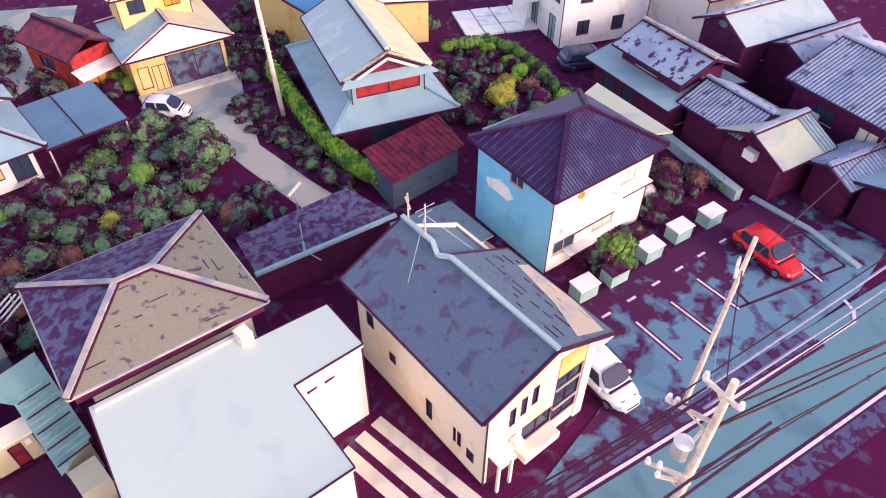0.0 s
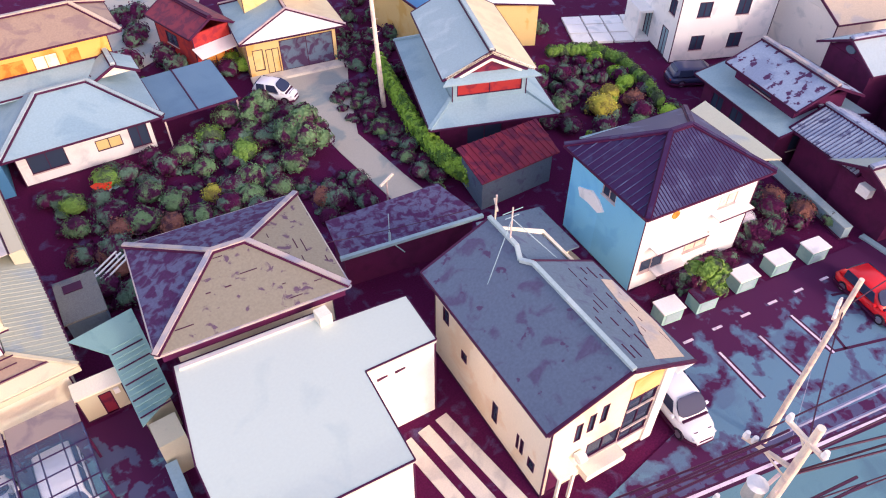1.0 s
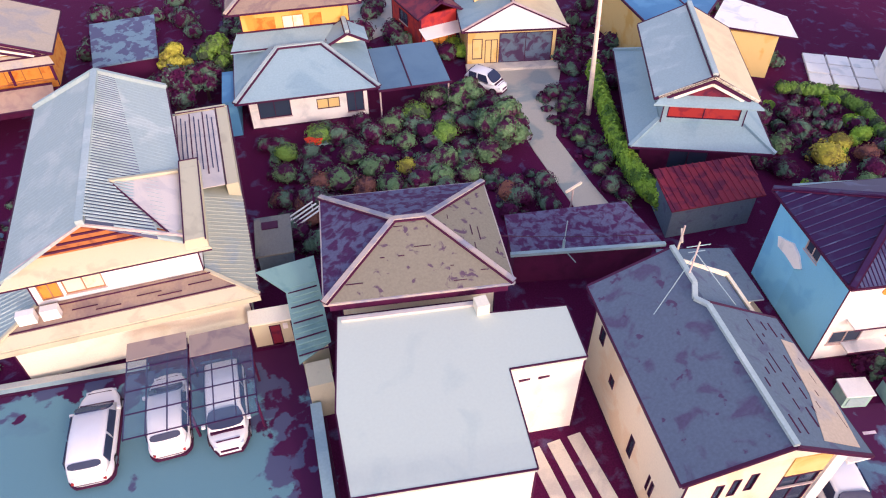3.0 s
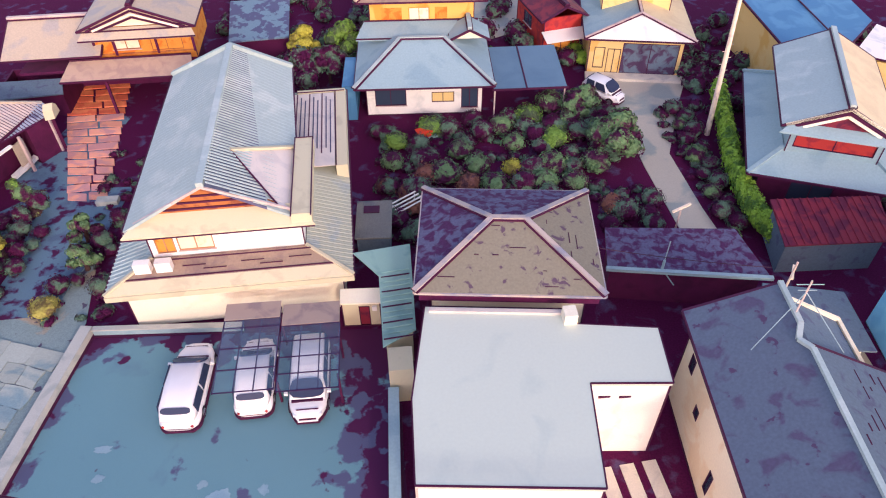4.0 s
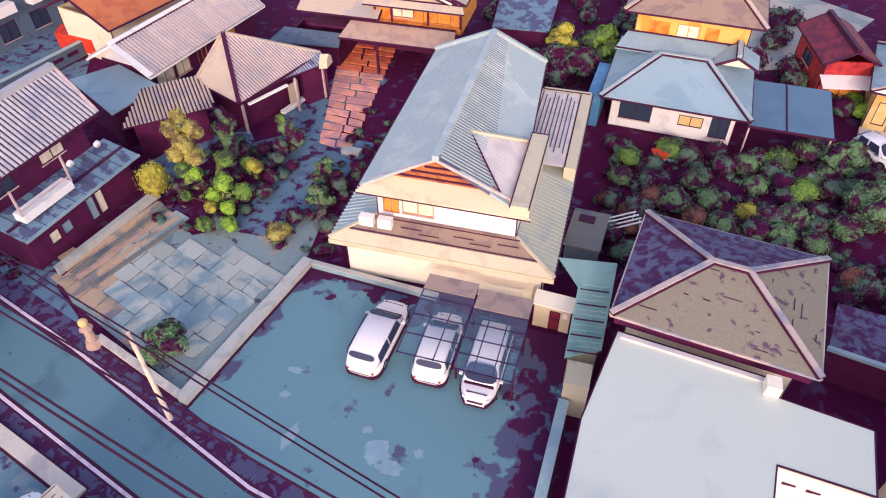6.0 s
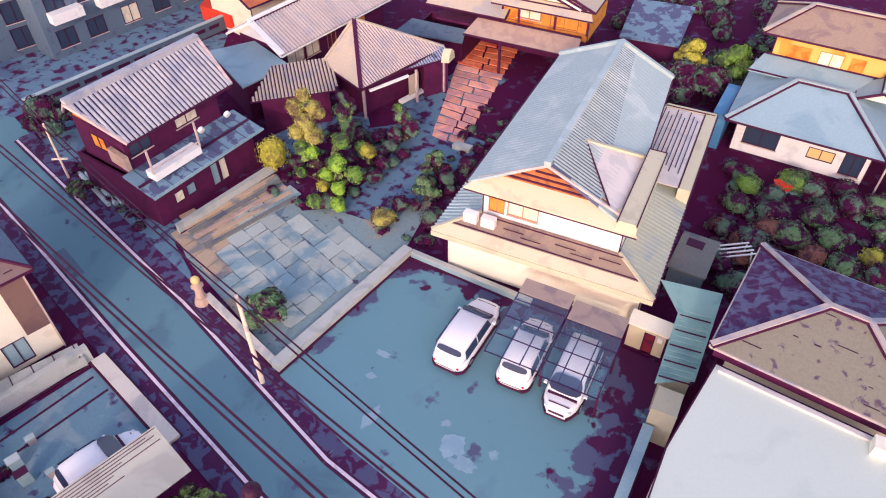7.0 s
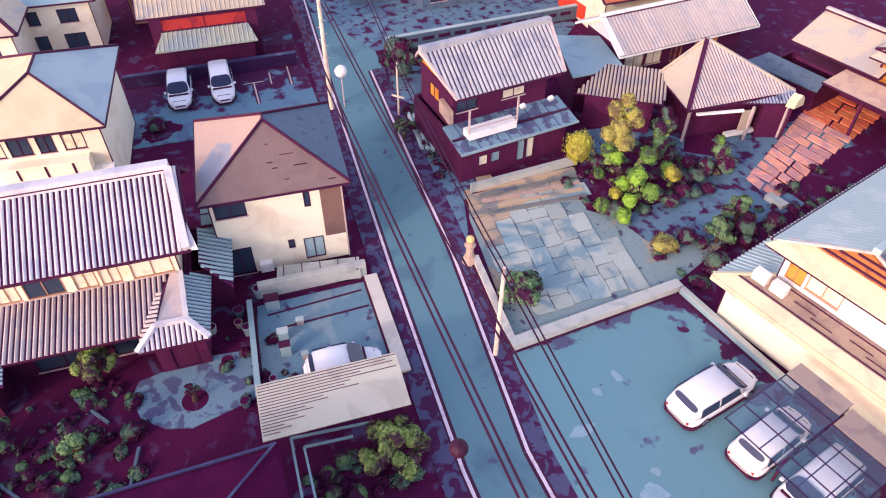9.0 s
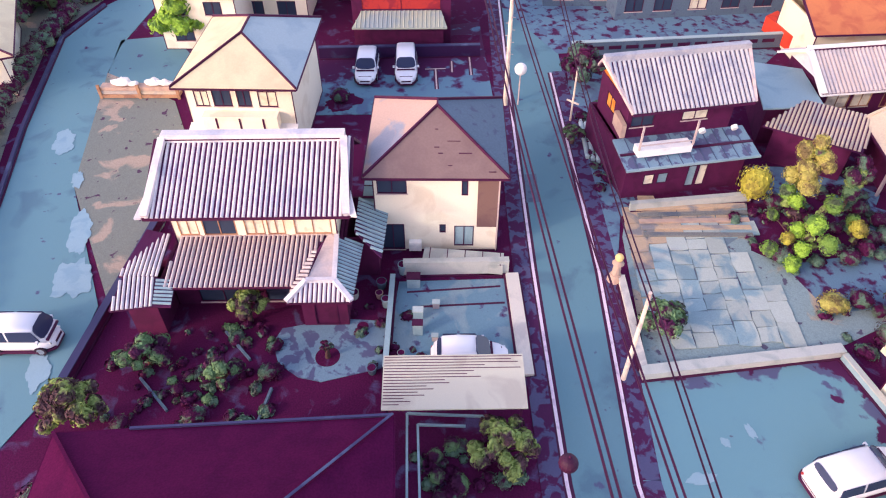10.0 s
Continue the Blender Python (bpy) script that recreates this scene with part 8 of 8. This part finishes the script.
walls(ob, -3.62, 3.62, -3.02, 3.02, 4.602, 7.0, CREAM, [("S", 2.0, 5.2, 1.3, 1.0, "blind"), ("S", 5.2, 5.2, 1.3, 1.0, "win")])
for x in (-3.0, 0.0, 3.0):
    part("lamp", bar(bmesh.new(), (x, -3.3, 4.3), (x, -3.1, 4.3), 0.9, 0.9, sides=14), CREAM2, ob, "round cream lamp")
part("roof", box(bmesh.new(), -4, 4, -3.4, 3.4, 7.0, 7.3), TILE_BLUE, ob)
tree(-43.9, 23.0, 3.0, 1.8, LEAF_DARK, "dark green tree beside the lane", 64, 12, 2200, 0.15)
tree(-36.6, 18.9, 1.6, 0.8, LEAF, "small palm-like plant beside a dark house", 65, 5, 500, 0.16)

# forecourt of the brown-roofed house
fence("garden_wall", [(-28.4, 5.9), (-26.6, 10.0)], 0.8, 1.0, CONCRETE, "broad grey concrete wall top before a cream house", "wall")
for k in (0.08, 0.3, 0.52, 0.74, 0.96):
    x, y = -28.4 + 1.8 * k, 5.9 + 4.1 * k
    solo("wall_joint", bar(bmesh.new(), (x - 0.5, y + 0.2, 0.805), (x + 0.5, y - 0.2, 0.805), 0.05, 0.02), TRIM_DARK, "dark joint between concrete wall blocks", "", "", "structure")
for p, q in (((-25.3, 4.7), (-24.2, 9.2)), ((-26.5, 4.4), (-25.4, 9.4))):
    solo("drain_joint", bar(bmesh.new(), (p[0], p[1], 0.055), (q[0], q[1], 0.055), 0.12, 0.02), TRIM_DARK, "dark joint across a concrete forecourt", "", "", "structure")
fence("garden_wall", [(-27.5, 3.9), (-21.6, 2.0)], 0.6, 0.2, NAVY_DARK, "dark low wall beside a forecourt", "wall", TILE_BLUE)
for x, y, w, h in ((-26.9, 4.9, 0.7, 0.7), (-24.6, 4.5, 0.5, 0.6), (-23.6, 4.2, 0.5, 0.8), (-25.0, 5.6, 0.35, 0.4), (-22.9, 4.9, 0.3, 0.35)):
    ob = thing("storage_box", pose(x, y, 0.045, 0, 0, 72), "grey outdoor storage box on a forecourt", "box")
    part("body", box(bmesh.new(), -w / 2, w / 2, -w * 0.35, w * 0.35, 0, h), TILE_BLUE if w > 0.4 else TRIM_PALE, ob)
    part("lid", box(bmesh.new(), -w / 2 - 0.03, w / 2 + 0.03, -w * 0.35 - 0.03, w * 0.35 + 0.03, h + 0.002, h + 0.06), TRIM_DARK if h > 0.65 else TILE, ob)
# frame of a plant bed beside the dark roof
ob = thing("trellis", pose(0, 0, 0), "pale blue metal frame round a plant bed", "frame")
lines(ob, [((-18.6, 2.3, 0.9), (-14.2, 1.1, 0.9)), ((-18.6, 2.3, 0.9), (-17.4, 5.6, 0.9)), ((-17.9, 2.6, 0.9), (-14.4, 1.7, 0.9)), ((-17.9, 2.6, 0.9), (-17.2, 4.6, 0.9))], 0.1, 0.1, TILE_BLUE, "rail")
for x, y in ((-18.6, 2.3), (-14.2, 1.1), (-17.4, 5.6), (-16.4, 1.7)):
    part("post", box(bmesh.new(), x - 0.05, x + 0.05, y - 0.05, y + 0.05, 0, 0.85), TILE_BLUE, ob)
for x, y, r in ((-16.6, 3.0, 0.35), (-15.6, 2.8, 0.4), (-16.9, 3.9, 0.4), (-15.0, 3.6, 0.45), (-14.6, 2.6, 0.35)):
    bush(x, y, r, LEAF, "small green plant in a dark bed", group="bed plants")
# far yard: dark fence, and a dark sheet as the lean-to shade behind the two cars
fence("garden_wall", [(-53.7, 4.4), (-50.2, 17.0)], 1.0, 0.3, NAVY_DARK, "dark fence behind two parked cars", "wall", NAVY)
sheet("pavement", [(-57.5, 5.0), (-53.8, 4.4), (-50.3, 17.0), (-53.6, 18.2)], 0.06, 0.05, SOIL, "dark ground sheet standing for lean-to shade behind a fence")
for p, q in (((-49.4, 12.1), (-49.0, 13.7)), ((-49.2, 12.9), (-46.2, 12.1)), ((-50.0, 14.5), (-48.3, 14.0)), ((-50.6, 16.2), (-47.4, 15.3))):
    solo("road_joint", strip(bmesh.new(), [p, q], 0.34, 0.049, 0.01), TRIM_DARK, "dark outline strip added under a bay line", "", "", "structure")
    solo("road_line", strip(bmesh.new(), [p, q], 0.12, 0.053, 0.01), TRIM_PALE, "worn pale bay line in a yard", "", "", "structure")
blot("pavement", -46.6, 5.0, 1.2, 1.4, 81, SOIL, "dark planting patch in a yard", 0.055)
bush(-46.8, 4.8, 0.7, LEAF_DARK, "dark round shrub in a yard")

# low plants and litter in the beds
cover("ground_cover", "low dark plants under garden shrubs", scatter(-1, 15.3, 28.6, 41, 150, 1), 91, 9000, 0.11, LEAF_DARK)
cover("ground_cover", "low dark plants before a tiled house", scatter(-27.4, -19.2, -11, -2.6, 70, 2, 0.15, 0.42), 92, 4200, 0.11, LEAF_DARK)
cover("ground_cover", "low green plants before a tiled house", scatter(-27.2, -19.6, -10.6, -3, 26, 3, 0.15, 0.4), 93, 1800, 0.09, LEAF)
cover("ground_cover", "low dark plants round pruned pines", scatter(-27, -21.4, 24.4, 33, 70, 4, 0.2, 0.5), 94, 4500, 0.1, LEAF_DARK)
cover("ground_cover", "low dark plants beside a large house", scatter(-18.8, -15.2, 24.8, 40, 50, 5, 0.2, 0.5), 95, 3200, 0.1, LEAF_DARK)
cover("ground_cover", "low plants round a garden terrace", scatter(-27.6, -21.6, 1.2, 4.0, 16, 30, 0.15, 0.35), 131, 900, 0.09, LEAF_DARK)
cover("ground_cover", "low plants along a hedge", scatter(18.9, 21.0, 27, 41, 40, 6, 0.25, 0.6), 96, 3000, 0.11, LEAF_DARK)
cover("ground_cover", "wild dark shrubs behind the houses", scatter(-14, 12, 50, 66, 90, 7, 0.5, 1.3, 0.8), 97, 9000, 0.18, LEAF_DARK)
cover("ground_cover", "wild green shrubs behind the houses", scatter(-4, 10, 49, 62, 26, 8, 0.4, 1.0, 0.8), 98, 3000, 0.16, LEAF)
cover("ground_cover", "wild shrubs between the houses", scatter(22, 40, 40, 56, 80, 9, 0.4, 1.1, 0.8), 99, 7000, 0.17, LEAF_DARK)
cover("ground_cover", "shrubs between the houses", scatter(29, 39, 22.5, 36, 70, 10, 0.3, 0.8, 0.8), 100, 6500, 0.13, LEAF_DARK)
cover("ground_cover", "green shrubs between the houses", scatter(29, 39, 22.5, 36, 14, 11, 0.3, 0.7, 0.8), 101, 1600, 0.12, LEAF_BRIGHT)
cover("ground_cover", "dark plants beside the dark-roofed house", scatter(-20.5, -17.2, -13, -9, 40, 12, 0.3, 0.8, 0.9), 102, 3600, 0.12, LEAF_DARK)
cover("ground_cover", "dark plants in a framed bed", scatter(-17.2, -14.0, 2.2, 6.2, 30, 13, 0.2, 0.45), 103, 2400, 0.1, LEAF_DARK)
cover("ground_cover", "shrubs beyond a side road", scatter(-66, -58, -6, 0, 40, 14, 0.4, 1.0, 0.9), 104, 3600, 0.16, LEAF_DARK)
cover("ground_cover", "trees and shrubs beyond a side road", scatter(-82, -70, -30, -10, 50, 15, 0.7, 1.6, 1.0), 105, 5000, 0.24, LEAF)

# beside the dark timber house
ob = thing("water_pipe_stack", pose(-36.4, 19.75, 0, 0, 0, -19), "pale blue plastic pipes stacked beside a dark house", "pipes")
for k in range(3):
    part("pipe", bar(bmesh.new(), (-2.5 + k * 0.3, k * 0.34, 0.17), (1.9 + k * 0.25, k * 0.34, 0.17), 0.32, 0.32, sides=10), TILE, ob)
ob = thing("wire_post", pose(-39.2, 20.0, 0, 0, 0, 30), "thin tan wooden post beside a dark house", "post")
part("shaft", taper(bmesh.new(), (0, 0, 0), (0, 0, 4.2), 0.08, 0.06, 8), POLE_CON, ob)
part("crossbar", box(bmesh.new(), -0.5, 0.5, -0.05, 0.05, 1.5, 1.6), POLE_CON, ob)
cover("ground_cover", "dark weeds between a house and the lane", [(x, 18.3 - (x + 31) * 0.3 + (y - 17.5) * 0.5, z, a, b, c) for x, y, z, a, b, c in scatter(-41, -31, 17.5, 21.0, 36, 21, 0.25, 0.5)], 121, 2600, 0.11, LEAF_DARK)
sheet("pavement", [(6.6, 52.6), (10.8, 54.6), (15.6, 60.1), (19, 66), (10, 72), (5, 60)], 0.03, 0.04, PATH_CON, "pale concrete yard behind a red house")

# low wall along the lane by the stone garden, lantern, road patch
fence("garden_wall", [(-18.0, 14.0), (-23.9, 15.9)], 0.35, 0.3, CONCRETE_W, "low pale stone wall along the lane", "wall", CONCRETE_W)
ob = thing("stone_lantern", pose(-24.0, 15.6, 0), "tan stone lantern post beside the lane", "lantern")
part("base", taper(bmesh.new(), (0, 0, 0), (0, 0, 0.5), 0.45, 0.3, 10), TRIM_TAN, ob)
part("shaft", taper(bmesh.new(), (0, 0, 0.5), (0, 0, 1.3), 0.25, 0.2, 10), TRIM_TAN, ob)
part("cap", taper(bmesh.new(), (0, 0, 1.302), (0, 0, 1.5), 0.34, 0.15, 10), TRIM_TAN, ob)
bm = bmesh.new()
bmesh.ops.create_uvsphere(bm, u_segments=12, v_segments=8, radius=0.24, matrix=Matrix.Translation((0, 0, 1.72)))
part("ball", bm, YELLOW, ob, "round amber ball")
sheet("road_patch", [(-34.3, 14.45), (-34.1, 15.2), (-31.4, 14.3), (-31.6, 13.5)], 0.042, 0.02, SLATE, "dark square patch in the lane")
for x, y, r in ((-52.45, -10.6, 0.5), (-52.2, -9.9, 0.32), (-51.75, -8.3, 0.45), (-51.5, -7.5, 0.38)):
    ob = thing("sack", pose(x, y, 0.9, 0, 0, 72), "white filled sack lying on a timber barrier", "sack")
    bm = bmesh.new()
    bmesh.ops.create_uvsphere(bm, u_segments=12, v_segments=8, radius=r, matrix=Matrix.Translation((0, 0, r * 0.55)) @ Matrix.Diagonal((1.5, 0.85, 0.5, 1)))
    for v in bm.verts:
        k = noise.noise(v.co * 3.1 + Vector((x, y, 0)))
        v.co.x *= 1 + 0.35 * k
        v.co.y *= 1 + 0.3 * k
        v.co.z = max(v.co.z * (1 + 0.4 * k), 0.01)
    part("bag", bm, WHITE, ob)
    part("tie", bar(bmesh.new(), (r * 1.1, 0, r * 0.5), (r * 1.45, 0, r * 0.6), 0.12, 0.12, sides=8), TRIM_PALE, ob)

# pots and bins between the forecourt and the garden
for x, y, r, h, mt in ((-27.3, 3.2, 0.3, 0.5, SLATE), (-26.6, 2.9, 0.22, 0.4, TRIM_TAN), (-25.9, 3.1, 0.25, 0.6, TILE_BLUE), (-22.4, 3.0, 0.2, 0.35, CONCRETE), (-21.9, 1.4, 0.25, 0.4, SLATE), (-27.0, 1.6, 0.28, 0.45, CONCRETE), (-28.0, 4.6, 0.3, 0.7, TILE_BLUE)):
    ob = thing("plant_pot", pose(x, y, 0.03), "round plant pot beside a forecourt", "pot", "pots")
    part("pot_body", taper(bmesh.new(), (0, 0, 0), (0, 0, h), r * 0.75, r, 10), mt, ob)
    part("earth", taper(bmesh.new(), (0, 0, h + 0.001), (0, 0, h + 0.02), r * 0.85, r * 0.8, 10), SOIL, ob)

# blue-grey paving round the pines and the small garden house
sheet("pavement", [(-25.2, 33.4), (-21.9, 36.2), (-16.6, 36.0), (-17.4, 30.0), (-18.4, 25.3), (-22.2, 25.2), (-21.6, 29.2), (-22.6, 31.6)], 0.04, 0.05, YARD, "stained blue-grey paving beside a small garden house")
ob = thing("hedge", pose(0, 0, 0), "thin curved bright green hedge between houses", "hedge")
HB = [(36.5, 36.4), (39.7, 34.8), (40.2, 32.1), (39.1, 28.6), (37.9, 26.2)]
for i, (p, q) in enumerate(zip(HB, HB[1:])):
    o = new("hedge_section", foliage("hedge_section", 70 + i, [(p[0] + (q[0] - p[0]) * k / 4, p[1] + (q[1] - p[1]) * k / 4, 0.6, 0.45, 0.45, 0.6) for k in range(5)] + [(p[0] + (q[0] - p[0]) * (k + 0.5) / 4, p[1] + (q[1] - p[1]) * (k + 0.5) / 4, 0.55, 0.4, 0.4, 0.55) for k in range(4)], 900, 0.1, LEAF_MID))
    o.parent = ob

sheet("pavement", [(-24.6, 36.6), (-22.6, 44.4), (-18.6, 44.6), (-20.6, 36.1)], 0.03, 0.04, YARD, "stained blue-grey paving beside a red walk")
sheet("pavement", [(-28.2, 27.6), (-26.6, 31.4), (-24.2, 33.2), (-25.6, 35.0), (-29.0, 33.4), (-30.6, 29.2)], 0.03, 0.04, YARD, "stained blue-grey paving behind pruned pines")
sheet("pavement", [(-62, 21.5), (-48.6, 23.2), (-44.9, 41.0), (-50.5, 45.5), (-57, 33.6)], 0.034, 0.05, YARD, "stained blue-grey paving behind a balustrade")
# paved strips beside the lane and round the dark timber house
sheet("pavement", [(-47.2, 23.4), (-41.2, 20.9), (-30.0, 17.4), (-24.2, 15.9), (-28.6, 18.4), (-29.4, 20.0), (-37.2, 21.6), (-38.4, 25.6), (-37.0, 30.0), (-43.2, 40.5), (-46.0, 41.0)], 0.034, 0.05, YARD, "stained blue-grey paving between houses and the lane")

LEAF_WHITE = leaf("white_blossom", rgb(226, 220, 226), rgb(110, 110, 96), 0.6)
bush(32.4, 14.6, 0.6, LEAF_WHITE, "shrub with white blossom beside a blue house")
cover("ground_cover", "dark shrubs beside a blue house", scatter(30.2, 36.6, 12.6, 17.6, 40, 41, 0.3, 0.7, 0.8), 141, 3200, 0.11, LEAF_DARK)
cover("ground_cover", "dark plants along the planters", scatter(23.0, 31.0, 12.9, 13.9, 26, 42, 0.25, 0.5, 0.9), 142, 2000, 0.1, LEAF_DARK)

for p, q in (((-26.6, -5.2), (-24.4, -4.2)), ((-24.9, -9.4), (-22.6, -8.2)), ((-22.4, -3.4), (-20.4, -4.4))):
    solo("bed_edging", bar(bmesh.new(), (p[0], p[1], 0.08), (q[0], q[1], 0.08), 0.12, 0.16), SLATE, "blue-grey edging strip of a garden bed", "edging", "bed edgings")
